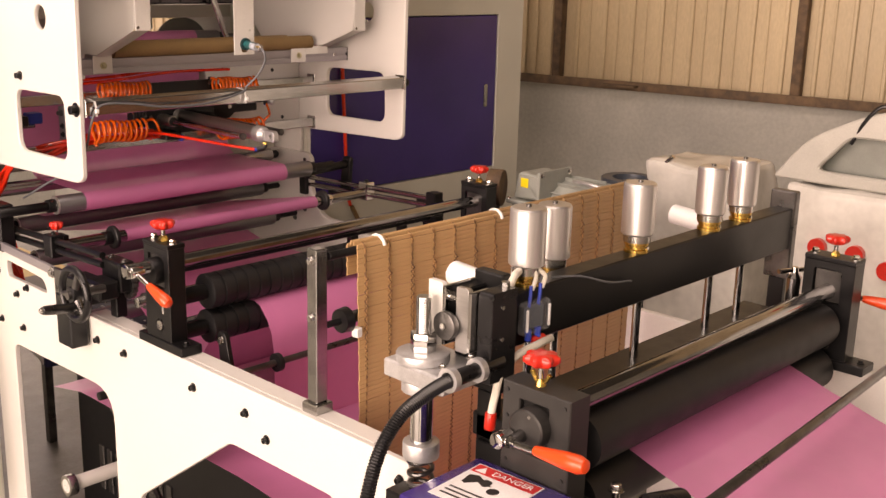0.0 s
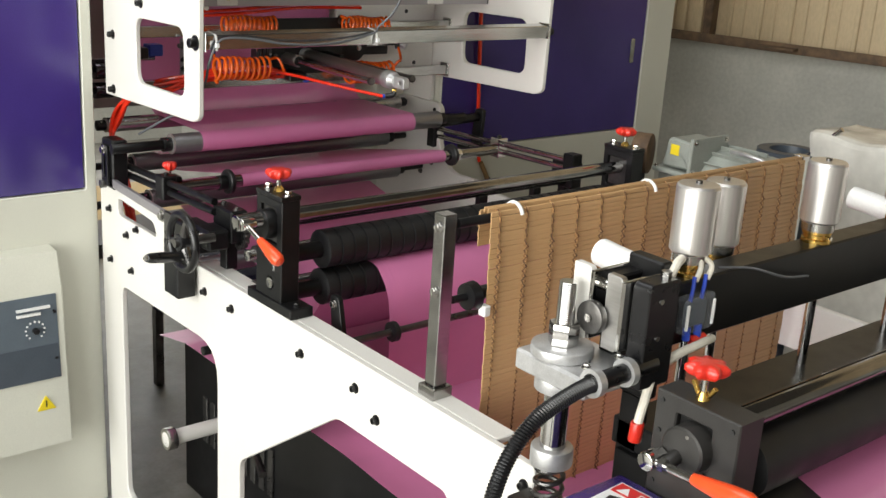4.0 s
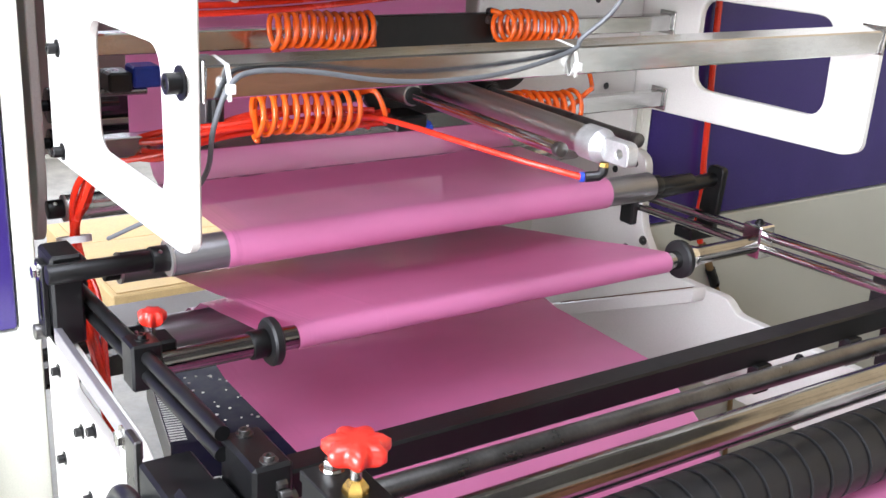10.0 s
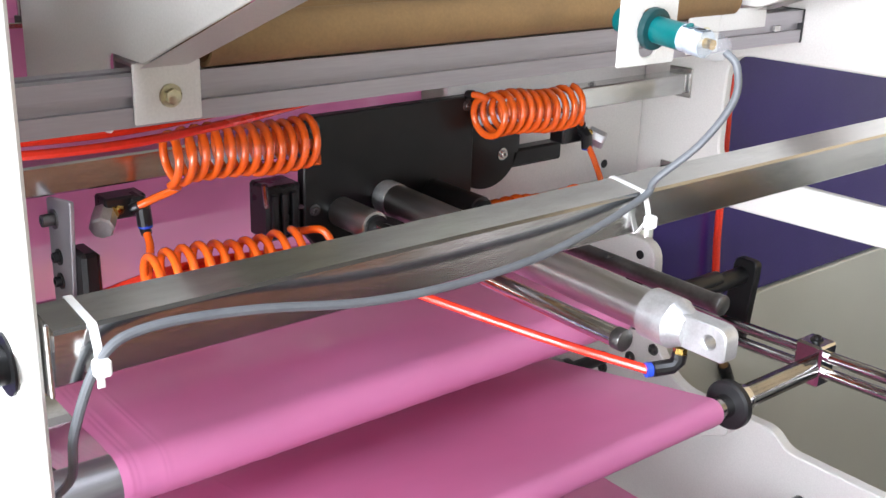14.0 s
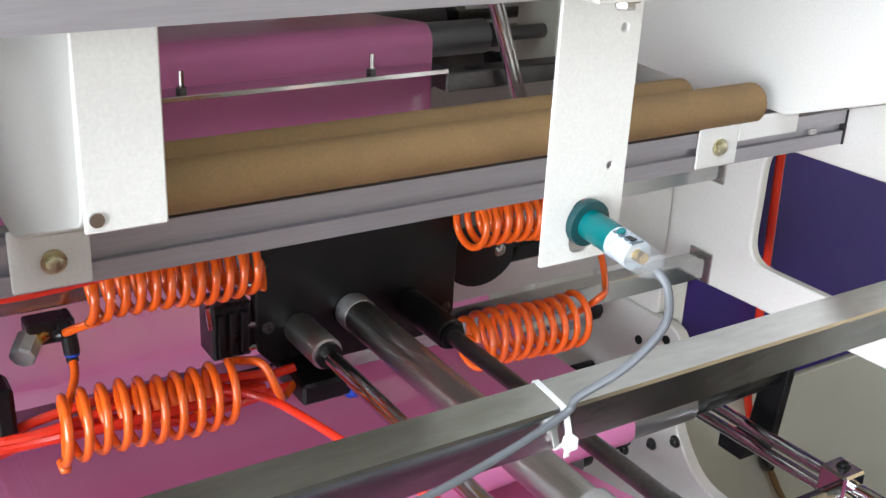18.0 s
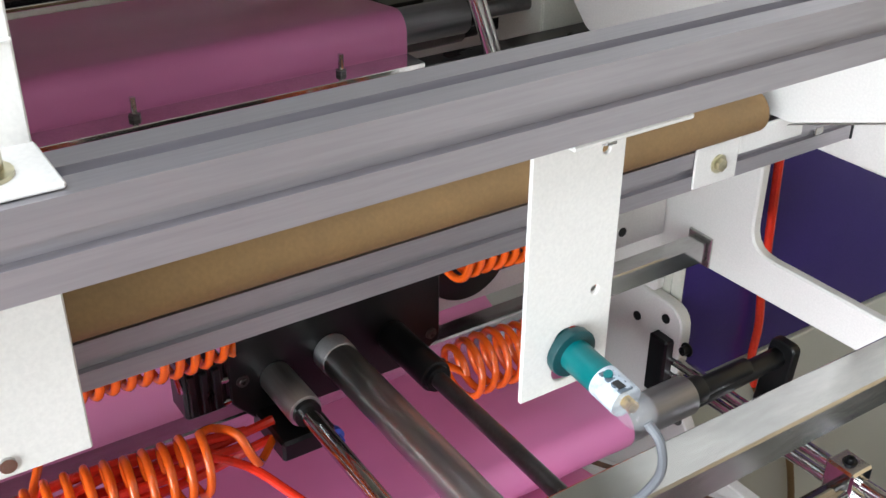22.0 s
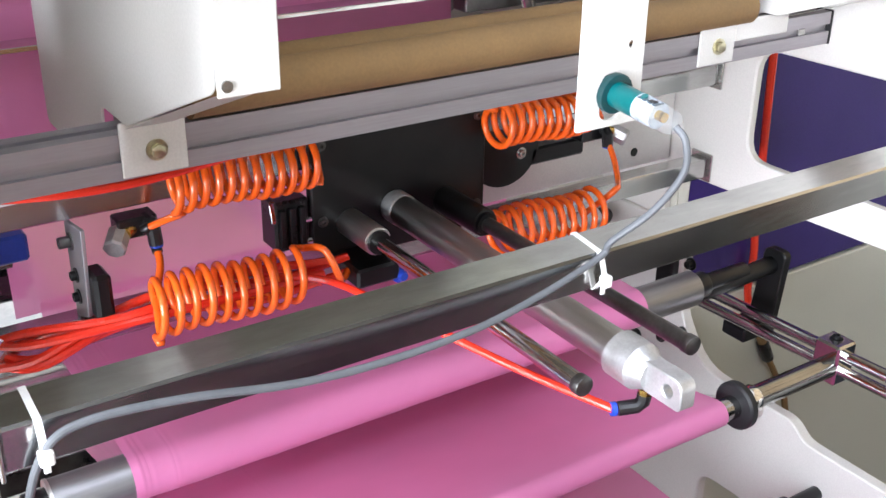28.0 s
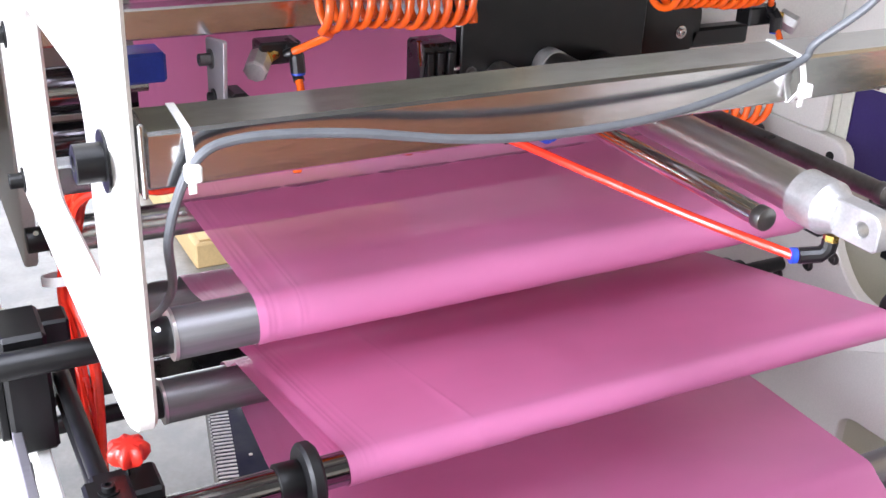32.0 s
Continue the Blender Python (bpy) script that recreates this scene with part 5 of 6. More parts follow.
# ---------------- coiled orange hoses and fittings ----------------
def coil(x, z, y0, y1, r, turns, label, lead_in=(), lead_out=(), tube=0.0041, ph=0.0):
    pts = []
    n = 20
    for i in range(int(turns * n) + 1):
        a = 2 * math.pi * i / n + ph
        w = 1 + 0.05 * noise.noise((i * 0.05, y0, z))
        pts.append((x + r * w * math.cos(a), y0 + (y1 - y0) * i / (turns * n), z + r * w * math.sin(a) + 0.003 * math.sin(i / (turns * n) * math.pi * 2)))
    if lead_in:
        pts = smooth_line(list(lead_in) + [pts[0]], 6)[:-1] + pts
    if lead_out:
        pts = pts[:-1] + smooth_line([pts[-1]] + list(lead_out), 6)
    bm = bmesh.new()
    sweep(bm, pts, tube, 8)
    t = thing("coiled_hose", (x, y0, z), label, "coiled hose", "coiled air hoses")
    part("coil", bm, ORANGE, t, smooth=70)
    for p, q in ((pts[0], pts[2]), (pts[-1], pts[-3])):
        part("ferrule", bmq(cyl, p, Vector(p) + (Vector(q) - Vector(p)).normalized() * 0.009, 0.0056, 12, bev=0.0006), BLACKP, t, "black end ferrule")
    return t


coil(-2.425, 1.374, 1.352, 1.512, 0.0235, 12, "orange coiled air hose above the carriage rail", [(-2.47, 1.335, 1.318), (-2.455, 1.352, 1.330), (-2.43, 1.365, 1.345)], [(-2.44, 1.520, 1.365), (-2.455, 1.526, 1.355)], ph=-1.2)
coil(-2.395, 1.266, 1.312, 1.468, 0.028, 9.5, "orange coiled air hose hanging below the carriage", [(-2.468, 1.346, 1.300), (-2.45, 1.343, 1.285), (-2.42, 1.326, 1.265), (-2.385, 1.315, 1.235)], [(-2.41, 1.485, 1.285), (-2.385, 1.497, 1.290), (-2.375, 1.508, 1.262), (-2.40, 1.525, 1.240), (-2.44, 1.56, 1.236)], ph=-1.4)
coil(-2.430, 1.366, 1.745, 1.885, 0.023, 10, "orange coiled air hose above the carriage rail", [(-2.45, 1.735, 1.39), (-2.435, 1.738, 1.392)], [(-2.45, 1.905, 1.372), (-2.46, 1.935, 1.345), (-2.475, 1.955, 1.320)], ph=1.5)
coil(-2.420, 1.232, 1.748, 1.905, 0.029, 9.5, "orange coiled air hose beside the guide rods", [(-2.44, 1.740, 1.24)], [(-2.40, 1.915, 1.262), (-2.42, 1.940, 1.262), (-2.455, 1.962, 1.280), (-2.475, 1.962, 1.305)], ph=0.6)


def fitting(x, y, z, s, label):
    t = thing("air_fitting", (x, y, z), label, "air fitting", "air fittings")
    part("silencer", bmq(lathe, (x - 0.004, y - 0.026 * s, z - 0.004), (x + 0.016, y - 0.039 * s, z - 0.013), [(0, 0.009), (0.001, 0.0122), (0.023, 0.0122), (0.0255, 0.0105), (0.0256, 0.002)], 8), CAST, t, "bright knurled silencer")
    part("body", bmq(box, x - 0.02, x + 0.006, y - 0.03, y + 0.012, z - 0.010, z + 0.012, 0.002), BLACKP, t)
    part("elbow", bmq(sweep, [(x - 0.004, y + 0.002, z + 0.006), (x + 0.010, y + 0.003, z + 0.005), (x + 0.016, y + 0.003, z), (x + 0.017, y + 0.004, z - 0.016)], 0.0075, 12), BLACKP, t, "black push-in elbow")
    part("brass_nipple", bmq(cyl, (x, y - 0.012 * s, z), (x + 0.006, y - 0.022 * s, z - 0.002), 0.006, 12), BRASS, t)
    part("blue_ring", bmq(cyl, (x + 0.017, y + 0.004, z - 0.014), (x + 0.017, y + 0.004, z - 0.018), 0.0072, 14), BLUE, t)
    part("stem", bmq(cyl, (x - 0.02, y, z), (-2.51, y, z), 0.006, 12), STEEL, t)
    return t


fitting(-2.482, 1.342, 1.318, 1, "black elbow air fitting with bright silencer on the carriage rail")
fitting(-2.488, 1.960, 1.308, -1, "black elbow air fitting with bright silencer on the carriage rail")
t = thing("stop_plate", (-2.50, 1.268, 1.23), "thin steel stop plate with slots on the carriage rail", "stop plate")
part("plate", bmq(slab, rounded([(-2.500, 1.225), (-2.452, 1.245), (-2.440, 1.345), (-2.500, 1.335)], 0.004), [], "y", 1.266, 1.270, 0.0006), ALU, t)
b = part("pad", bmq(box, -2.468, -2.432, 1.270, 1.288, 1.246, 1.296, 0.004), BLACK, t)
for z in (1.258, 1.282):
    part("pad_bolt", bmq(socket_bolt, (-2.478, 1.266, z), (0, -1, 0), 0.005, 0.006), BLACK, b)
part("top_bolt", bmq(socket_bolt, (-2.482, 1.266, 1.318), (0, -1, 0), 0.006, 0.012), DARKST, t)
t = thing("regulator", (-2.55, 1.19, 1.27), "small blue and black valve on a steel rod", "valve")
part("body", bmq(box, -2.57, -2.53, 1.195, 1.235, 1.285, 1.315, 0.003), BLUE, t, "blue valve body")
part("side", bmq(box, -2.575, -2.53, 1.160, 1.194, 1.280, 1.308, 0.003), BLACKP, t)
part("rod", bmq(cyl, (-2.555, 1.119, 1.277), (-2.555, 1.22, 1.277), 0.006, 12), STEEL, t)

# bundle of red air lines
t = thing("hose_bundle", (-2.45, 1.3, 1.24), "bundle of red air lines tied along the rail", "air hoses")
rnd = random.Random(11)
for k in range(6):
    o = [Vector((rnd.uniform(-0.017, 0.017), rnd.uniform(-0.006, 0.012), rnd.uniform(-0.014, 0.014))) for _ in range(10)]
    base = [(-2.44, 1.125, 0.70), (-2.50, 1.125, 0.85), (-2.60, 1.128, 0.95), (-2.645, 1.130, 1.04), (-2.60, 1.132, 1.12), (-2.54, 1.15, 1.19), (-2.47, 1.20, 1.218), (-2.435, 1.30, 1.240), (-2.425, 1.42, 1.250), (-2.435, 1.55 - 0.012 * k, 1.238)]
    pts = [Vector(p) + q * (1.0 if i > 3 else 1.3) for i, (p, q) in enumerate(zip(base, o))]
    bm = bmesh.new()
    sweep(bm, smooth_line(pts, 8), 0.0048, 8)
    part("air_line", bm, REDHOSE, t)
bm = bmesh.new()
ring(bm, (-2.645, 1.131, 1.032), (-2.648, 1.131, 1.042), 0.026, 0.024, 20)
part("tie", bm, NYLON, t, "white cable tie")
for z, x in ((1.408, -2.375), (1.417, -2.385)):
    bm = bmesh.new()
    sweep(bm, smooth_line([(x - 0.15, 1.12, z - 0.02), (x - 0.05, 1.18, z - 0.008), (x, 1.28, z), (x - 0.01, 1.40, z + 0.004), (x - 0.06, 1.6, z + 0.01), (x - 0.06, 1.8, z + 0.008)], 8), 0.0042, 8)
    single("red_air_line", bm, REDHOSE, "red air line running under the slotted profile", "air hose", "upper air lines")
bm = bmesh.new()
sweep(bm, smooth_line([(-2.538, 2.345, 1.60), (-2.537, 2.352, 1.35), (-2.536, 2.362, 1.15), (-2.536, 2.367, 1.06), (-2.536, 2.374, 1.0), (-2.535, 2.370, 0.94), (-2.535, 2.388, 0.885)], 6), 0.0065, 8)
single("red_air_line", bm, REDHOSE, "red air line hanging down the purple door", "air hose")
bm = bmesh.new()
sweep(bm, smooth_line([(-2.535, 2.395, 0.88), (-2.535, 2.41, 0.855), (-2.535, 2.43, 0.82)], 6), 0.0085, 10)
t = thing("brown_air_line", (-2.535, 2.43, 0.0), "amber air line with black fitting hanging by the purple door", "air hose")
part("sleeve", bm, KRAFT, t)
part("fitting", bmq(cyl, (-2.535, 2.43, 0.82), (-2.535, 2.454, 0.778), 0.011, 16, bev=0.002), BLACKP, t, "black push-in fitting")
part("tail", bmq(sweep, smooth_line([(-2.535, 2.454, 0.778), (-2.533, 2.482, 0.732), (-2.53, 2.519, 0.658), (-2.53, 2.56, 0.45), (-2.53, 2.58, 0.0)], 6), 0.006, 8), KRAFT, t)
# black wheel and lever beside the carriage
t = thing("lever_wheel", (-2.58, 1.92, 1.3), "dark wheel with a black lever beside the carriage", "lever")
part("wheel", bmq(cyl, (-2.532, 1.828, 1.303), (-2.514, 1.828, 1.303), 0.056, 40, bev=0.002), BLACK, t)
part("lever", bmq(box, -2.536, -2.514, 1.87, 1.962, 1.268, 1.292, 0.003), BLACK, t)
part("hub_bolt", bmq(socket_bolt, (-2.514, 1.853, 1.29), (1, 0, 0), 0.005, 0.005), STEEL, t)
part("axle", bmq(cyl, (-2.56, 1.828, 1.303), (-2.532, 1.828, 1.303), 0.012, 14), DARKST, t)
part("mount", bmq(box, -2.574, -2.56, 1.80, 2.176, 1.205, 1.42, 0.003), WHITE, t, "white mounting plate")
# no holes are cut: black discs paint the shade inside them
for yy, zz in ((1.935, 1.318), (2.06, 1.39), (2.10, 1.23)):
    part("mount_hole", bmq(cyl, (-2.5602, yy, zz), (-2.5592, yy, zz), 0.0065, 14), INK, t, "dark bolt hole")

# arm from the first guide roller to the upright lever plate
rod("stub_shaft", (-2.405, 2.06, 1.062), (-2.40, 2.262, 1.075), 0.0135, BLACK, "black shaft end of the first guide roller")

# ---------------- bars and rollers deeper in the tower ----------------
t = thing("flat_bar", (-2.68, 1.5, 1.466), "bright flat steel bar with small screws across the tower", "flat bar")
part("bar", bmq(box, -2.702, -2.664, 1.12, 1.868, 1.465, 1.471, 0.0008), CHROME, t)
part("end_angle", bmq(box, -2.70, -2.668, 1.868, 2.177, 1.440, 1.464, 0.002), DARKST, t)
for yy in (1.32, 1.535, 1.77):
    c = part("screw", bmq(cyl, (-2.684, yy, 1.471), (-2.684, yy, 1.494), 0.0032, 10), CHROME, t)
    part("nut", bmq(cyl, (-2.684, yy, 1.471), (-2.684, yy, 1.4755), 0.0065, 6), DARKST, c)
roller("guide_roller", -2.735, 1.4915, 0.0225, 1.14, 1.965, SATIN, "thick steel guide roller high in the tower carrying the film", 0.010, 1.105, 2.18, shaft_mat=DARKST)
roller("guide_roller", -2.95, 1.4715, 0.0195, 1.14, 2.035, SATIN, "grey guide roller at the back of the tower", 0.009, 1.115, 2.18, shaft_mat=DARKST)
roller("guide_roller", -2.82, 1.437, 0.014, 1.14, 2.02, DARKST, "thin dark roller under the film in the tower", 0.008, 1.115, 2.18)
rod("tower_rod", (-2.664, 1.872, 1.70), (-2.646, 1.968, 1.415), 0.0075, CHROME, "sloping chromed rod in the tower", "rod")
rod("tower_rod", (-2.676, 1.888, 1.70), (-2.658, 1.984, 1.415), 0.0055, CHROME, "thin sloping chromed rod in the tower", "rod")
t = thing("cross_beam", (-2.70, 1.6, 1.60), "dark polished cross beam with a row of bolt holes in the tower", "cross beam")
part("beam", bmq(box, -2.735, -2.684, 1.118, 2.06, 1.603, 1.665, 0.003), DARKM, t)
part("lip", bmq(box, -2.735, -2.675, 1.118, 2.062, 1.5985, 1.6028, 0.0008), CHROME, t, "bright chromed lower lip")
# row of black discs on the solid beam, painted as shaded holes
for k in range(11):
    part("bolt_hole", bmq(cyl, (-2.6845, 1.27 + 0.075 * k, 1.612), (-2.6825, 1.27 + 0.075 * k, 1.612), 0.006, 14), INK, t, "dark bolt hole")
t = thing("cross_bar", (-2.82, 1.6, 1.55), "cream-grey square cross bar in the tower", "cross bar", "tower cross bars")
part("bar", bmq(box, -2.845, -2.805, 1.118, 2.175, 1.552, 1.594, 0.002), CREAM, t)
t = thing("cross_bar", (-2.86, 1.6, 1.64), "bright flat cross bar high in the tower", "cross bar", "tower cross bars")
part("bar", bmq(box, -2.90, -2.84, 1.118, 2.175, 1.66, 1.672, 0.0015), GALV, t)
t = thing("tower_post", (-2.75, 2.12, 1.10), "cream folded sheet-metal post inside the tower", "post")
part("front", bmq(box, -2.795, -2.705, 2.064, 2.068, 1.10, 2.30, 0.001), CREAM, t)
part("side", bmq(box, -2.709, -2.705, 2.068, 2.177, 1.10, 2.30, 0.001), CREAM, t)
part("slope", bmq(slab, [(-2.704, 1.59), (-2.62, 1.50), (-2.604, 1.50), (-2.704, 1.612)], [], "y", 2.064, 2.176, 0.001), CREAM, t, "sloping folded gusset")
t = thing("belt_wheel", (-3.1, 2.08, 1.41), "large grey round guard at the back of the tower", "wheel guard")
part("disc", bmq(cyl, (-3.12, 2.07, 1.42), (-3.10, 2.07, 1.42), 0.115, 48, bev=0.003), MOTORG, t)
part("hub", bmq(cyl, (-3.10, 2.07, 1.42), (-3.08, 2.07, 1.42), 0.02, 20), DARKST, t)
part("mount", bmq(box, -3.125, -3.10, 2.07, 2.188, 1.405, 1.435, 0.002), DARKST, t)
t = thing("square_stop", (-2.86, 2.0, 1.44), "small black block beside the tower rollers", "block")
part("block", bmq(box, -2.90, -2.85, 1.925, 1.985, 1.44, 1.478, 0.003), BLACK, t)
part("stem", bmq(box, -2.90, -2.87, 1.985, 2.18, 1.448, 1.466, 0.002), DARKST, t)

# ---------------- deck, bench and carton seen behind the rollers ----------------
t = thing("deck_plate", (-3.4, 1.65, 0.0), "brown-grey steel deck plate across the tower base", "machine deck")
part("plate", bmq(box, -3.545, -3.265, 1.118, 2.188, 0.515, 0.54, 0.004), DECK, t)
part("front_edge", bmq(box, -3.265, -3.258, 1.118, 2.188, 0.49, 0.541, 0.002), DARKST, t)
for yy in (1.05, 2.188):
    part("support", bmq(box, -3.55, -3.25, yy, yy + 0.066, 0.0, 0.56, 0.004), CREAM, t)
t = thing("bench", (-3.1, 1.8, 0.0), "low bench behind the tower rollers", "bench")
part("top", bmq(box, -3.25, -2.80, 1.46, 2.15, 0.40, 0.425, 0.003), DARKST, t)
for xx in (-3.22, -2.85):
    for yy in (1.50, 2.10):
        part("leg", bmq(box, xx, xx + 0.03, yy, yy + 0.03, 0.0, 0.40, 0.002), DARKST, t)
t = thing("folded_cloth", (-3.22, 1.42, 0.425), "folded navy cloth with white spots lying on the bench", "cloth")
TURN = Matrix.Translation((-3.22, 1.42, 0.0)) @ Matrix.Rotation(radians(-11.5), 4, "Z")


def turned(bm):
    bmesh.ops.transform(bm, matrix=TURN, verts=bm.verts)
    return bm


part("fold", turned(bmq(box, -0.01, 0.36, 0.0, 0.62, 0.425, 0.515, 0.01, 2)), NAVY, t)
rnd = random.Random(3)
bm = bmesh.new()
for k in range(140):
    xx, yy = rnd.uniform(0.0, 0.34), rnd.uniform(0.04, 0.5)
    cyl(bm, (xx, yy, 0.5145), (xx, yy, 0.516), rnd.uniform(0.002, 0.0038), 8)
tagged(part("spots", turned(bm), LABEL, t, "small white spots"), kind="stuff")
bm = bmesh.new()
for k in range(34):
    box(bm, 0.0104 * k, 0.0104 * k + 0.0048, 0.0, 0.032, 0.5145, 0.5162, 0)
    box(bm, 0.0104 * k, 0.0104 * k + 0.0048, -0.003, 0.0005, 0.437, 0.506, 0)
tagged(part("stripes", turned(bm), LABEL, t, "pale striped border"), kind="stuff")
t = thing("carton", (-5.2, 2.2, 0.0), "brown cardboard carton with printed marks on the floor", "carton")
part("body", bmq(box, -5.6, -4.68, 1.78, 2.55, 0.0, 0.09, 0.006), CARTON, t)
part("flap", bmq(box, -5.58, -5.28, 1.83, 2.52, 0.0905, 0.095, 0.001), CARTON, t, "upper flap")
part("flap", bmq(box, -5.275, -4.70, 1.80, 2.52, 0.0905, 0.095, 0.001), CARTON, t, "lower flap")
for yy in (1.955, 2.09):
    for k in range(3):
        part("print_bar", bmq(box, -4.90 + 0.045 * k, -4.87 + 0.045 * k, yy, yy + 0.045, 0.095, 0.0956, 0), STRING, t, "dark printed mark")
# short dark rollers between the tower plate and the film edge
roller("guide_roller", -2.745, 1.223, 0.0275, 1.128, 1.262, DARKM, "short dark mirror-finished roller beside the film edge", 0.009, 1.1155, 1.272, collar=False)
roller("guide_roller", -2.745, 1.164, 0.0225, 1.128, 1.262, DARKM, "short dark mirror-finished roller beside the film edge", 0.009, 1.1155, 1.272, collar=False)
# ---------------- front station ----------------
CX = -0.785
t = thing("cross_beam", (CX, 1.7, 1.10), "black cross beam carrying five sealing cylinders", "cross beam")
part("beam", bmq(box, CX - 0.024, CX + 0.024, 1.185, 2.225, 1.105, 1.205, 0.003), BLACK, t)
for yy in (1.16, 2.225):
    part("end_post", bmq(box, CX - 0.035, CX + 0.03, yy - 0.012, yy + 0.012, 1.03, 1.245, 0.003), BLACK if yy < 2 else DARKST, t)
    part("leg", bmq(box, CX - 0.02, CX + 0.02, yy - 0.01, yy + 0.01, 0.883, 1.03, 0.002), BLACK, t)
for yy in (1.246, 1.392, 1.59, 1.868, 2.005):
    c = thing("sealing_cylinder", (CX, yy, 1.205), "satin aluminium cylinder on a brass collar on the beam", "cylinder", "sealing cylinders")
    part("can", bmq(lathe, (CX, yy, 1.24), (CX, yy, 1.345), [(0, 0.029), (0.004, 0.0325), (0.100, 0.0325), (0.104, 0.030), (0.105, 0.010), (0.105, 0.001)], 36), CAN, c)
    part("neck", bmq(cyl, (CX, yy, 1.226), (CX, yy, 1.241), 0.027, 30), STEEL, c)
    k = part("brass_collar", bmq(lathe, (CX, yy, 1.205), (CX, yy, 1.228), [(0, 0.025), (0.006, 0.025), (0.008, 0.022), (0.014, 0.022), (0.016, 0.025), (0.023, 0.025)], 28), BRASS, c, "brass collar")
    part("top_screw", bmq(cyl, (CX, yy, 1.3445), (CX, yy, 1.349), 0.005, 14), DARKST, c)
    part("collar_screw", bmq(cyl, (CX + 0.022, yy, 1.216), (CX + 0.028, yy, 1.216), 0.003, 10), CHROME, k)
    part("plunger_rod", bmq(cyl, (CX + 0.012, yy, 1.105), (CX + 0.012, yy, 0.985), 0.0085, 18), CHROME, c, "polished plunger rod")
    if yy == 1.392:
        c.location += Vector((-0.055, 0, -0.024))
part("back_bracket", bmq(box, CX - 0.09, CX - 0.024, 1.361, 1.423, 1.15, 1.1805, 0.002), BLACK, t)
t = thing("sealing_bar", (CX, 1.7, 0.93), "long black sealing bar below the beam", "sealing bar")
part("bar", bmq(box, CX - 0.03, CX + 0.07, 1.15, 2.12, 0.94, 0.985, 0.003), BLACK, t)
part("front_strip", bmq(box, CX + 0.07, CX + 0.115, 1.15, 2.12, 0.96, 1.0, 0.004), BLACKP, t)
for yy in (1.15, 2.12):
    part("bar_support", bmq(box, CX - 0.01, CX + 0.06, yy - 0.012, yy + 0.012, 0.883, 0.940, 0.002), BLACK, t)
PX = -0.834
# clamp unit with screw post
t = thing("screw_post", (PX, 1.042, 0.86), "chromed post with threaded screw, hexagon nut and grey clamp", "screw post")
part("post", bmq(cyl, (PX, 1.042, 0.93), (PX, 1.042, 1.085), 0.0195, 30), CHROME, t)
part("collar", bmq(cyl, (PX, 1.042, 0.925), (PX, 1.042, 0.955), 0.032, 30, bev=0.003), CAST, t, "split clamp collar")
bm = bmesh.new()
prof, s = [], 0.0
while s < 0.085:
    prof += [(s, 0.0125), (s + 0.0012, 0.0138), (s + 0.0024, 0.0125)]
    s += 0.0032
lathe(bm, (PX, 1.042, 1.128), (PX, 1.042, 1.215), prof, 24)
part("screw", bm, CHROME, t, "coarse chromed screw thread", smooth=25)
part("nut", bmq(cyl, (PX, 1.042, 1.118), (PX, 1.042, 1.152), 0.0225, 6, bev=0.002), CHROME, t)
part("washer", bmq(cyl, (PX, 1.042, 1.102), (PX, 1.042, 1.118), 0.046, 36, bev=0.003), CAST, t)
part("clamp_block", bmq(box, -0.888, -0.748, 1.0, 1.12, 1.070, 1.102, 0.004), CAST, t, "grey machined clamp block")
part("boss", bmq(cyl, (PX, 1.042, 1.048), (PX, 1.042, 1.071), 0.036, 30, bev=0.002), CAST, t)
part("spring", bmq(sweep, [(PX + 0.021 * math.cos(a * 0.5), 1.042 + 0.021 * math.sin(a * 0.5), 0.862 + 0.0016 * a) for a in range(42)], 0.0042, 8), DARKST, t, "dark coil spring")
part("base", bmq(box, PX - 0.045, PX + 0.045, 1.0, 1.0495, 0.78, 0.862, 0.003), BLACK, t)
# blocks of the clamp unit
t = thing("clamp_unit", (CX - 0.03, 1.12, 1.07), "black clamp unit with two bright guide plates", "clamp unit")
for x0, x1, c in ((-0.854, -0.820, WHITE), (-0.790, -0.762, STEELX)):
    g = part("guide_plate", bmq(slab, rounded([(x0, 1.122), (x1, 1.122), (x1, 1.234), (x0, 1.234)], [0.002, 0.008, 0.008, 0.002]), [], "y", 1.072, 1.084, 0.001), c, t, "upright guide plate")
    part("edge_strip", bmq(box, x1, x1 + 0.007, 1.070, 1.15, 1.126, 1.230, 0.0015), CHROME, g, "bright rounded edge")
part("pin", bmq(cyl, (-0.825, 1.09, 1.208), (-0.785, 1.09, 1.208), 0.009, 18, bev=0.001), CHROME, t, "chromed pin")
part("core", bmq(box, -0.818, -0.790, 1.10, 1.15, 1.102, 1.225, 0.003), BLACK, t)
part("side_block", bmq(slab, rounded([(1.085, 1.075), (1.15, 1.075), (1.15, 1.232), (1.085, 1.232)], [0.004, 0.004, 0.004, 0.012]), [], "x", -0.754, -0.722, 0.002), BLACKP, t)
for z in (1.205, 1.15):
    part("block_screw", bmq(cyl, (-0.722, 1.112, z), (-0.7205, 1.112, z), 0.004, 12), CHROME, t)
part("thumb_wheel", bmq(cyl, (-0.804, 1.058, 1.165), (-0.804, 1.071, 1.165), 0.0245, 30, bev=0.002), DARKST, t, "round dark thumb wheel")
part("hub", bmq(cyl, (-0.804, 1.055, 1.165), (-0.804, 1.059, 1.165), 0.006, 14), STEEL, t)
part("top_nut", bmq(cyl, (-0.738, 1.135, 1.232), (-0.738, 1.135, 1.242), 0.008, 6), STEEL, t)
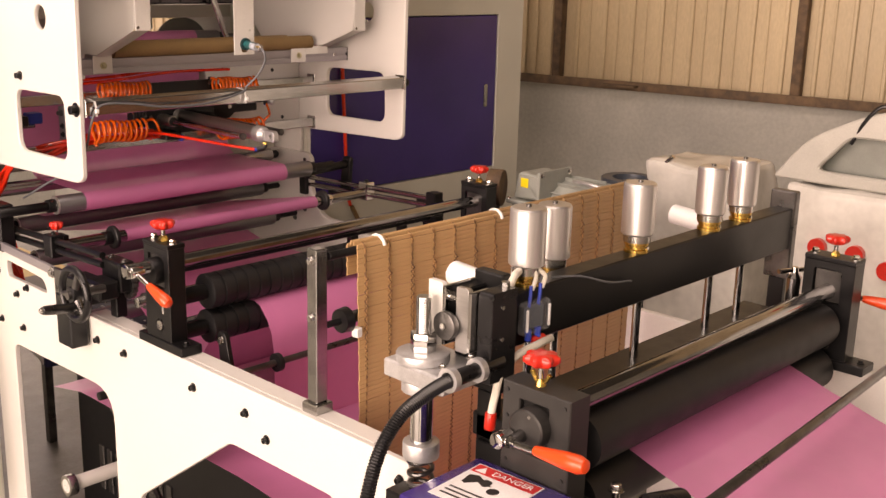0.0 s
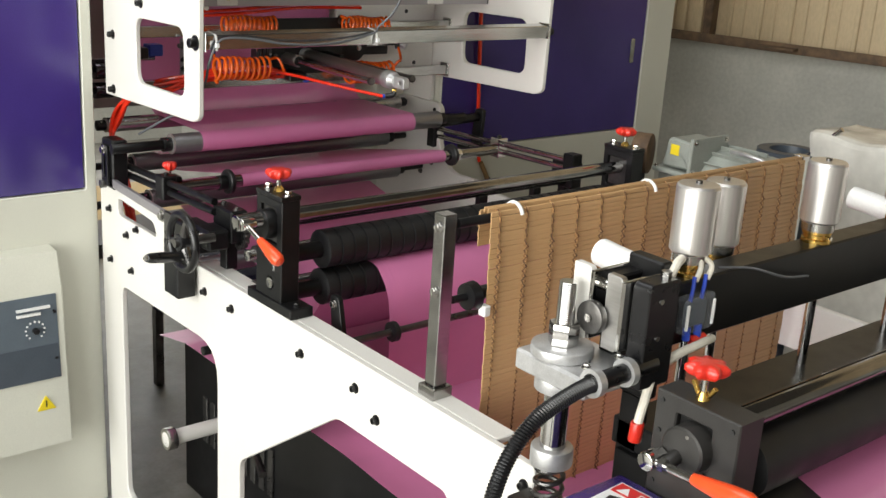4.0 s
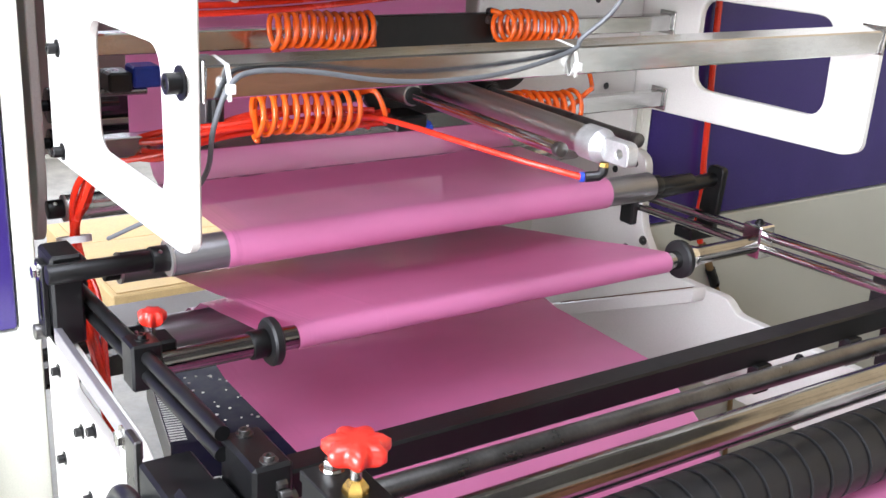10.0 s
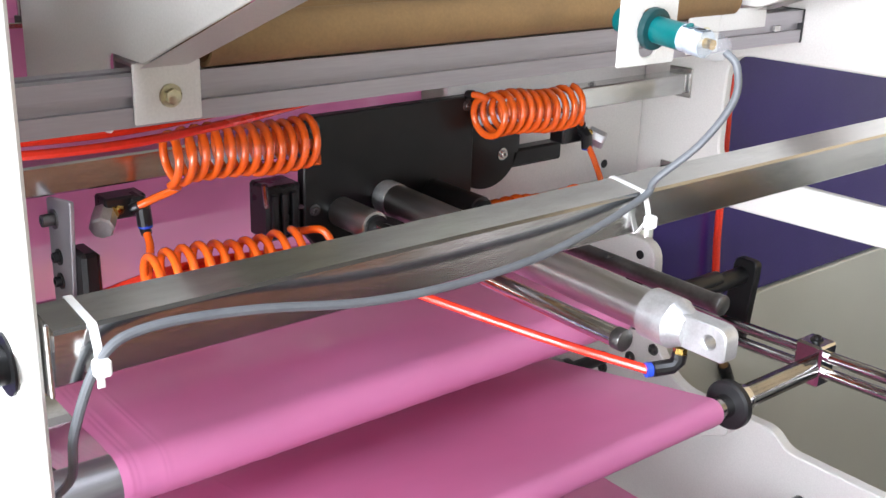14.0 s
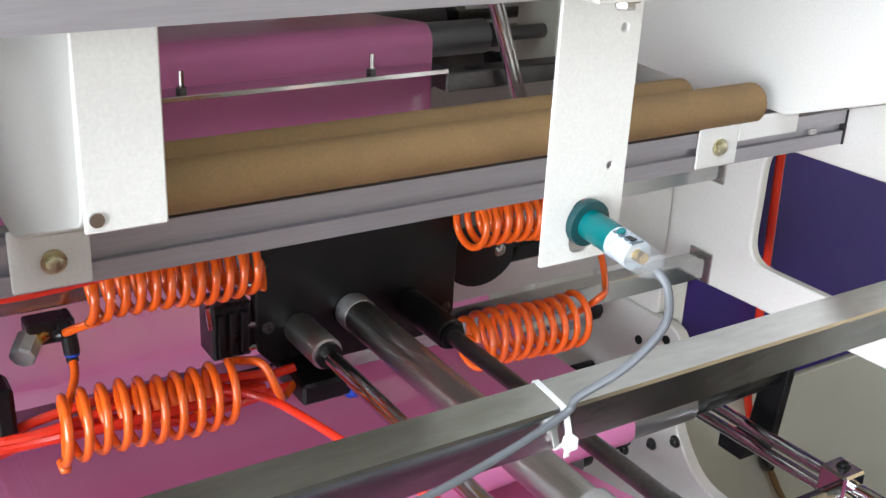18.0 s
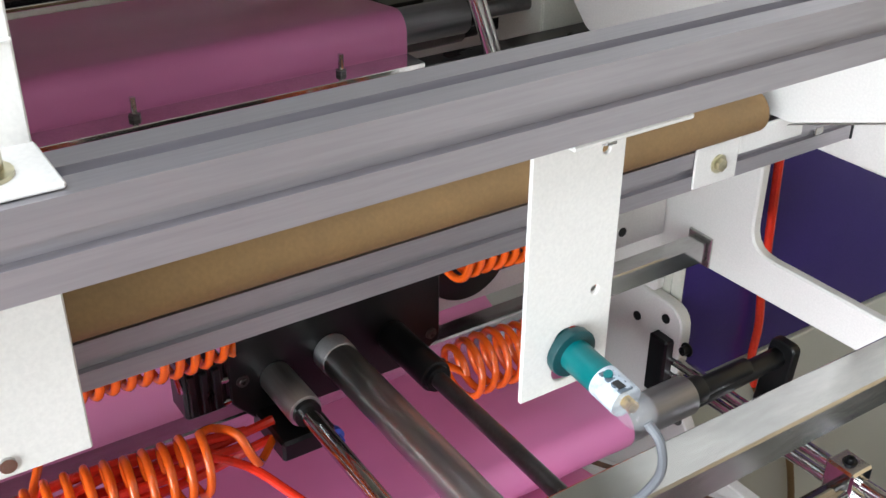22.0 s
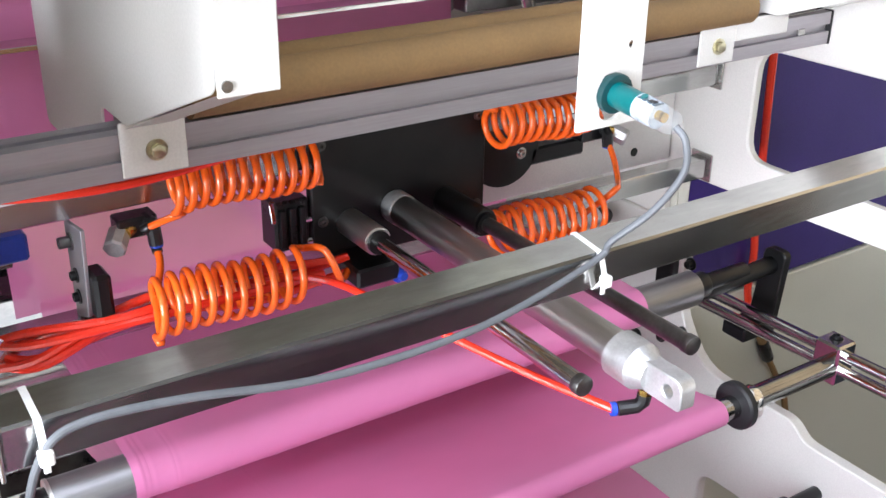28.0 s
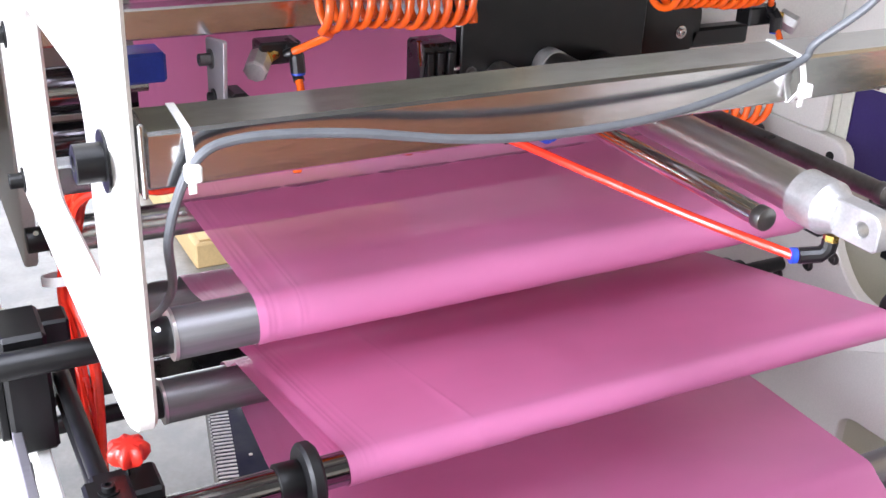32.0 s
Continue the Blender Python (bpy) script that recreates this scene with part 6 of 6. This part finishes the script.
part("link", bmq(box, -0.82, -0.78, 1.14, 1.19, 1.11, 1.18, 0.003), BLACK, t)
for yy in (1.275, 2.05):
    c = thing("white_air_cylinder", (-0.92, yy, 1.17), "white round air cylinder with a red strap behind the beam", "air cylinder", "white air cylinders")
    part("barrel", bmq(cyl, (-0.985, yy, 1.178), (-0.86, yy, 1.168), 0.0235, 30, bev=0.003), LABEL, c)
    part("strap", bmq(sweep, [(-0.872 + 0.002 * math.sin(a * 0.3), yy + 0.026 * math.cos(a * 0.35), 1.172 + 0.026 * math.sin(a * 0.35)) for a in range(14)], 0.003, 6), REDHOSE, c, "red strap")
    part("mount", bmq(cyl, (-0.87, yy, 1.168), (-0.824, yy, 1.165), 0.012, 16), STEEL, c)
# corrugated hose
pts = smooth_line([(-0.732, 1.03, 1.107), (-0.734, 0.99, 1.1035), (-0.737, 0.945, 1.092), (-0.74, 0.90, 1.072), (-0.745, 0.865, 1.030), (-0.75, 0.845, 0.97), (-0.758, 0.838, 0.89), (-0.77, 0.85, 0.78), (-0.79, 0.88, 0.55)], 26)
bm = bmesh.new()
up = Vector((1, 0, 0))
rows = []
for i, p in enumerate(pts):
    d = (pts[min(i + 1, len(pts) - 1)] - pts[max(i - 1, 0)]).normalized()
    sd = d.cross(up).normalized()
    r = 0.0118 if i % 2 else 0.0098
    rows.append([bm.verts.new(p + r * (math.cos(2 * math.pi * k / 14) * sd + math.sin(2 * math.pi * k / 14) * up)) for k in range(14)])
for p, q in zip(rows, rows[1:]):
    for k in range(14):
        bm.faces.new((p[k], q[k], q[(k + 1) % 14], p[(k + 1) % 14]))
t = thing("corrugated_hose", (-0.77, 0.95, 0.55), "black corrugated cable conduit curving down from the clamp", "conduit")
part("conduit", bm, BLACKP, t, smooth=20)
part("sleeve", bmq(cyl, (-0.732, 0.995, 1.105), (-0.730, 1.12, 1.109), 0.0135, 24, bev=0.001), BLACKP, t, "smooth black end sleeve")
for yy in (1.0, 1.066):
    c = part("hose_clip", bmq(ring, (-0.732, yy - 0.006, 1.1065), (-0.732, yy + 0.006, 1.1065), 0.0205, 0.0138, 24), CAST, t, "grey hose clip")
    part("clip_screw", bmq(hexbolt, (-0.748, yy, 1.122), (0, 0, 1), 0.005, 0.005), STEEL, c)
# solenoid and white leads
t = thing("solenoid", (-0.752, 1.265, 1.12), "clear and blue connector plug below the first cylinder", "connector")
part("plug", bmq(box, -0.758, -0.738, 1.192, 1.262, 1.130, 1.188, 0.004), CLEAR, t)
part("core", bmq(box, -0.753, -0.744, 1.203, 1.251, 1.138, 1.180, 0.003), PANELG2, t, "dark blue inner plug")
for yy in (1.195, 1.255):
    part("clasp", bmq(box, -0.740, -0.736, yy, yy + 0.005, 1.138, 1.178, 0.001), LABEL, t, "pale edge clasp")
for yy in (1.212, 1.238):
    part("blue_lead", bmq(sweep, [(-0.748, yy, 1.178), (-0.747, yy + 0.002, 1.20), (-0.750, yy + 0.006, 1.215)], 0.0032, 8), BLUE, t)
    part("blue_socket", bmq(cyl, (-0.747, yy, 1.118), (-0.747, yy, 1.138), 0.006, 12), BLUE, t)
part("red_tab", bmq(box, -0.754, -0.740, 1.224, 1.258, 1.100, 1.122, 0.004), REDP, t)
for pts in ([(-0.768, 1.205, 1.240), (-0.752, 1.170, 1.236), (-0.748, 1.145, 1.195), (-0.748, 1.130, 1.165), (-0.735, 1.128, 1.125), (-0.728, 1.124, 1.108)], [(-0.765, 1.242, 1.238), (-0.756, 1.238, 1.225), (-0.750, 1.222, 1.208)], [(-0.762, 1.250, 1.238), (-0.752, 1.258, 1.225), (-0.748, 1.246, 1.208)], [(-0.745, 1.275, 1.108), (-0.735, 1.235, 1.112), (-0.733, 1.17, 1.106), (-0.730, 1.125, 1.088), (-0.722, 1.10, 1.052), (-0.720, 1.09, 1.025)]):
    bm = bmesh.new()
    sweep(bm, smooth_line(pts, 10), 0.0068 if len(pts) > 3 else 0.004, 10)
    single("white_lead", bm, WHITEC, "thick white sleeved lead by the front cylinder", "cable", "white leads")
single("red_lead_tip", bmq(cyl, (-0.720, 1.09, 1.028), (-0.7215, 1.089, 0.998), 0.0098, 16, bev=0.002), REDP, "red insulated terminal on a white lead", "terminal")
bm = bmesh.new()
sweep(bm, smooth_line([(-0.77, 1.30, 1.21), (-0.75, 1.36, 1.205), (-0.74, 1.44, 1.18), (-0.75, 1.52, 1.165), (-0.772, 1.56, 1.15)], 8), 0.002, 8)
single("thin_lead", bm, GREYC, "thin grey lead along the black beam", "cable")
# purple guard with danger sign
t = thing("purple_guard", (-0.66, 1.03, 0.6), "purple sheet-metal guard with a red and white danger sign", "machine guard")
part("guard", bmq(box, -0.703, -0.45, 0.86, 1.044, 0.60, 0.970, 0.006, 2), PURPLE, t)
part("seat", bmq(box, -0.70, -0.50, 1.0442, 1.12, 0.885, 0.9345, 0.003), BLACK, t, "black seat of the bearing block")
M = Matrix.Translation((-0.6155, 0.972, 0.9705)) @ Matrix.Rotation(radians(3.7), 4, "Z") @ Matrix.Scale(0.74, 4)


def sign_box(x0, x1, y0, y1, z0, z1):
    b = bmesh.new()
    box(b, x0, x1, y0, y1, z0, z1, 0)
    bmesh.ops.transform(b, matrix=M, verts=b.verts)
    return b


s = part("sign", sign_box(-0.085, 0.085, -0.10, 0.075, 0.0, 0.0012), LABEL, t, "white danger sign")
part("red_header", sign_box(-0.082, 0.082, 0.036, 0.072, 0.0012, 0.0016), REDL, s, "red header of the sign")
text("sign_text", "DANGER", M @ Matrix.Translation((0.018, 0.054, 0.0018)), 0.026, LABEL, s)
b = bmesh.new()
slab(b, [(-0.074, 0.042), (-0.046, 0.042), (-0.060, 0.066)], [], "z", 0.0016, 0.002, 0)
bmesh.ops.transform(b, matrix=M, verts=b.verts)
part("sign_triangle", b, LABEL, s)
b = bmesh.new()
cyl(b, (-0.02, 0.01, 0.0012), (-0.02, 0.01, 0.0016), 0.014, 18)
cyl(b, (0.015, -0.012, 0.0012), (0.015, -0.012, 0.0016), 0.014, 18)
slab(b, [(-0.07, 0.02), (-0.05, 0.028), (-0.02, 0.012), (0.0, 0.004), (-0.015, -0.008), (-0.035, 0.002), (-0.055, -0.02), (-0.065, -0.015)], [], "z", 0.0012, 0.0017, 0)
bmesh.ops.transform(b, matrix=M, verts=b.verts)
part("sign_picture", b, INK, s, "black pictogram of rollers")
for k in range(3):
    part("print_bar", sign_box(-0.07, 0.07 - 0.02 * k, -0.05 - 0.016 * k, -0.044 - 0.016 * k, 0.0012, 0.0016), INK, s)
# front guide rod over the film with black knob
rod("front_rod", (-0.375, 1.17, 0.948), (-0.425, 2.13, 0.952), 0.009, DARKST, "thin steel rod above the outgoing film", "rod")
t = thing("rod_knob", (-0.47, 1.18, 0.9), "black knob and bolt at the end of the front rod", "knob")
part("knob", bmq(cyl, (-0.45, 1.155, 0.925), (-0.42, 1.22, 0.925), 0.03, 26, bev=0.004), BLACKP, t)
part("bolt", bmq(hexbolt, (-0.505, 1.15, 0.945), (0, 0, 1), 0.009, 0.01), STEEL, t)
part("stem", bmq(cyl, (-0.505, 1.15, 0.88), (-0.505, 1.15, 0.946), 0.006, 14), STEEL, t)
part("arm", bmq(box, -0.53, -0.40, 1.12, 1.16, 0.875, 0.90, 0.003), BLACK, t)
# steel fittings at the end of the front station
t = thing("filter_bowl", (-0.80, 2.03, 0.97), "steel filter bowl and red lead behind the front rolls", "filter")
part("bowl", bmq(lathe, (-0.70, 2.13, 0.99), (-0.70, 2.13, 1.09), [(0, 0.014), (0.01, 0.018), (0.075, 0.018), (0.09, 0.009), (0.1, 0.008)], 22), CHROME, t)
part("tee", bmq(cyl, (-0.72, 2.09, 1.082), (-0.68, 2.17, 1.082), 0.006, 12), CHROME, t)
part("red_lead", bmq(sweep, [(-0.68, 2.17, 1.08), (-0.66, 2.20, 1.06), (-0.66, 2.21, 1.0)], 0.005, 8), REDHOSE, t)
part("stem", bmq(cyl, (-0.70, 2.13, 0.883), (-0.70, 2.13, 0.99), 0.007, 12), STEEL, t)

# ---------------- motor behind the machine ----------------
t = thing("motor", (-1.58, 2.42, 0.7), "grey enamelled electric motor with a terminal box and fan cover", "motor")
part("body", bmq(cyl, (-1.70, 2.40, 1.03), (-1.42, 2.40, 1.03), 0.10, 40, bev=0.006), MOTORG, t)
part("fan_cover", bmq(lathe, (-1.42, 2.40, 1.03), (-1.34, 2.40, 1.03), [(0, 0.106), (0.06, 0.106), (0.075, 0.09), (0.08, 0.04)], 40), MOTORG, t)
for k in range(18):
    a = radians(20 * k)
    u = Vector((0, math.cos(a), math.sin(a)))
    m4 = Matrix.Translation(Vector((-1.56, 2.40, 1.03)) + u * 0.103) @ u.to_track_quat("Z", "X").to_matrix().to_4x4()
    b = bmesh.new()
    box(b, -0.002, 0.002, -0.12, 0.12, -0.006, 0.008, 0)
    bmesh.ops.transform(b, matrix=m4, verts=b.verts)
    part("cooling_fin", b, MOTORG, t)
tb = part("terminal_box", bmq(slab, rounded([(-1.672, 1.072), (-1.575, 1.078), (-1.572, 1.150), (-1.658, 1.156)], [0.008, 0.003, 0.003, 0.016]), [], "y", 2.275, 2.395, 0.006), MOTORG, t, "olive-grey terminal box")
part("lid", bmq(slab, [(-1.575, 1.062), (-1.564, 1.062), (-1.561, 1.166), (-1.572, 1.166)], [], "y", 2.258, 2.412, 0.003), MOTORG, tb, "overhanging flat lid")
part("base_flange", bmq(box, -1.690, -1.574, 2.258, 2.412, 1.058, 1.071, 0.003), MOTORG, tb)
for x, y, z, d in ((-1.564, 2.27, 1.075, (1, 0, 0)), (-1.564, 2.40, 1.075, (1, 0, 0)), (-1.562, 2.27, 1.155, (1, 0, 0)), (-1.562, 2.40, 1.155, (1, 0, 0)), (-1.682, 2.268, 1.071, (0, 0, 1)), (-1.682, 2.402, 1.071, (0, 0, 1))):
    part("lid_screw", bmq(socket_bolt, (x, y, z), d, 0.005, 0.005), CHROME, tb, "bright screw head")
part("sticker", bmq(box, -1.645, -1.617, 2.2735, 2.2755, 1.110, 1.138, 0.0003), YELLOW, tb, "yellow warning sticker")
part("pedestal", bmq(box, -1.70, -1.44, 2.30, 2.50, 0.0, 0.935, 0.006), CREAM, t, "cream steel pedestal")
t = thing("red_guard_disc", (-1.68, 2.27, 1.08), "dark red round guard behind the bearing block", "guard")
part("disc", bmq(cyl, (-1.74, 2.24, 1.10), (-1.70, 2.26, 1.10), 0.055, 36, bev=0.003), RUST, t)
part("stand", bmq(box, -1.73, -1.71, 2.206, 2.26, 0.86, 1.06, 0.002), BLACK, t)
bm = bmesh.new()
sweep(bm, smooth_line([(-1.50, 2.34, 1.14), (-1.42, 2.30, 1.15), (-1.36, 2.32, 1.13), (-1.34, 2.36, 1.06)], 8), 0.006, 8)
single("motor_conduit", bm, CAST, "grey conduit elbow of the motor", "conduit")
# bright crumpled film clip by the nip roll end
bm = bmesh.new()
rnd = random.Random(8)
g = [[bm.verts.new((-1.60 + 0.012 * i + rnd.uniform(-0.004, 0.004), 2.08 + 0.012 * j + rnd.uniform(-0.004, 0.004), 0.99 + 0.03 * noise.noise((i * 0.9, j * 0.9, 1)))) for j in range(5)] for i in range(5)]
for i in range(4):
    for j in range(4):
        bm.faces.new((g[i][j], g[i][j + 1], g[i + 1][j + 1], g[i + 1][j]))
bmesh.ops.solidify(bm, geom=bm.faces[:], thickness=0.002)
single("crumpled_foil", bm, CAST, "scrap of crumpled bright foil at the roll end", "foil scrap", smooth=0)

# ---------------- things by the wall ----------------
t = thing("wrapped_crate", (-0.8, 3.25, 0), "large pale crate wrapped in shiny clear plastic", "crate")
bm = bmesh.new()
box(bm, -1.15, 0.3, 2.98, 3.55, 0.0, 1.11, 0.02, 2)
bmesh.ops.subdivide_edges(bm, edges=bm.edges[:], cuts=14, use_grid_fill=True)
for v in bm.verts:
    v.co += Vector((noise.noise(v.co * 7), noise.noise(v.co * 7 + Vector((5, 0, 0))), noise.noise(v.co * 9 + Vector((0, 7, 0))))) * 0.014 * (1 if v.co.z > 0.02 else 0)
part("wrapping", bm, WRAP, t, smooth=25)
for x, z in ((-1.02, 0.93), (-0.90, 0.93), (-0.80, 0.90)):
    part("red_mark", bmq(cyl, (x, 2.955, z), (x, 2.975, z), 0.028, 20), REDP, t, "blurred red mark")
t = thing("fibreglass_hood", (-0.9, 3.35, 1.12), "grey fibreglass hood with a sunken window on the crate", "hood")
poly = rounded([(-1.22, 1.115), (0.2, 1.115), (0.2, 1.36), (-0.90, 1.36), (-1.12, 1.25)], [0.02, 0.02, 0.02, 0.08, 0.08])
part("shell", bmq(slab, poly, [rounded([(-1.08, 1.155), (-0.3, 1.155), (-0.3, 1.27), (-0.98, 1.27)], 0.03)], "y", 3.02, 3.05, 0.006), FIBRE, t)
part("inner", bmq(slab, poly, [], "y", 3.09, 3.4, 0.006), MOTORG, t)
bm = bmesh.new()
sweep(bm, smooth_line([(-0.98, 3.03, 1.25), (-0.93, 3.02, 1.34), (-0.88, 3.03, 1.37), (-0.80, 3.06, 1.28)], 8), 0.006, 8)
single("hood_cable", bm, BLACKP, "black cable looped over the hood", "cable")
t = thing("plastic_bag", (-1.45, 3.05, 0.75), "clear plastic bag over a pale box beside the crate", "plastic bag")
bm = bmesh.new()
box(bm, -1.62, -1.27, 2.95, 3.25, 0.0, 1.12, 0.02, 2)
bmesh.ops.subdivide_edges(bm, edges=bm.edges[:], cuts=10, use_grid_fill=True)
for v in bm.verts:
    k = max(0, v.co.z - 0.9) / 0.22
    v.co.x += -0.05 * k + 0.018 * noise.noise(v.co * 8)
    v.co.y += 0.018 * noise.noise(v.co * 8 + Vector((3, 0, 0)))
    v.co.z += 0.02 * noise.noise(v.co * 6 + Vector((0, 4, 0))) if v.co.z > 0.02 else 0
part("bag", bm, WRAP, t, smooth=25)
rod("chrome_lever", (-1.66, 2.97, 1.03), (-1.55, 2.96, 1.14), 0.008, CHROME, "bright lever with red tip by the plastic bag", "lever")
t = thing("dark_bucket", (-1.75, 2.9, 0), "dark blue-grey drum beside the motor", "drum")
part("drum", bmq(lathe, (-1.73, 2.98, 0.0), (-1.73, 2.98, 1.04), [(0, 0.085), (0.3, 0.09), (0.32, 0.094), (0.97, 0.094), (0.975, 0.100), (1.038, 0.100), (1.040, 0.097), (1.040, 0.062), (1.0, 0.055), (0.98, 0.01)], 32), PANELG2, t)
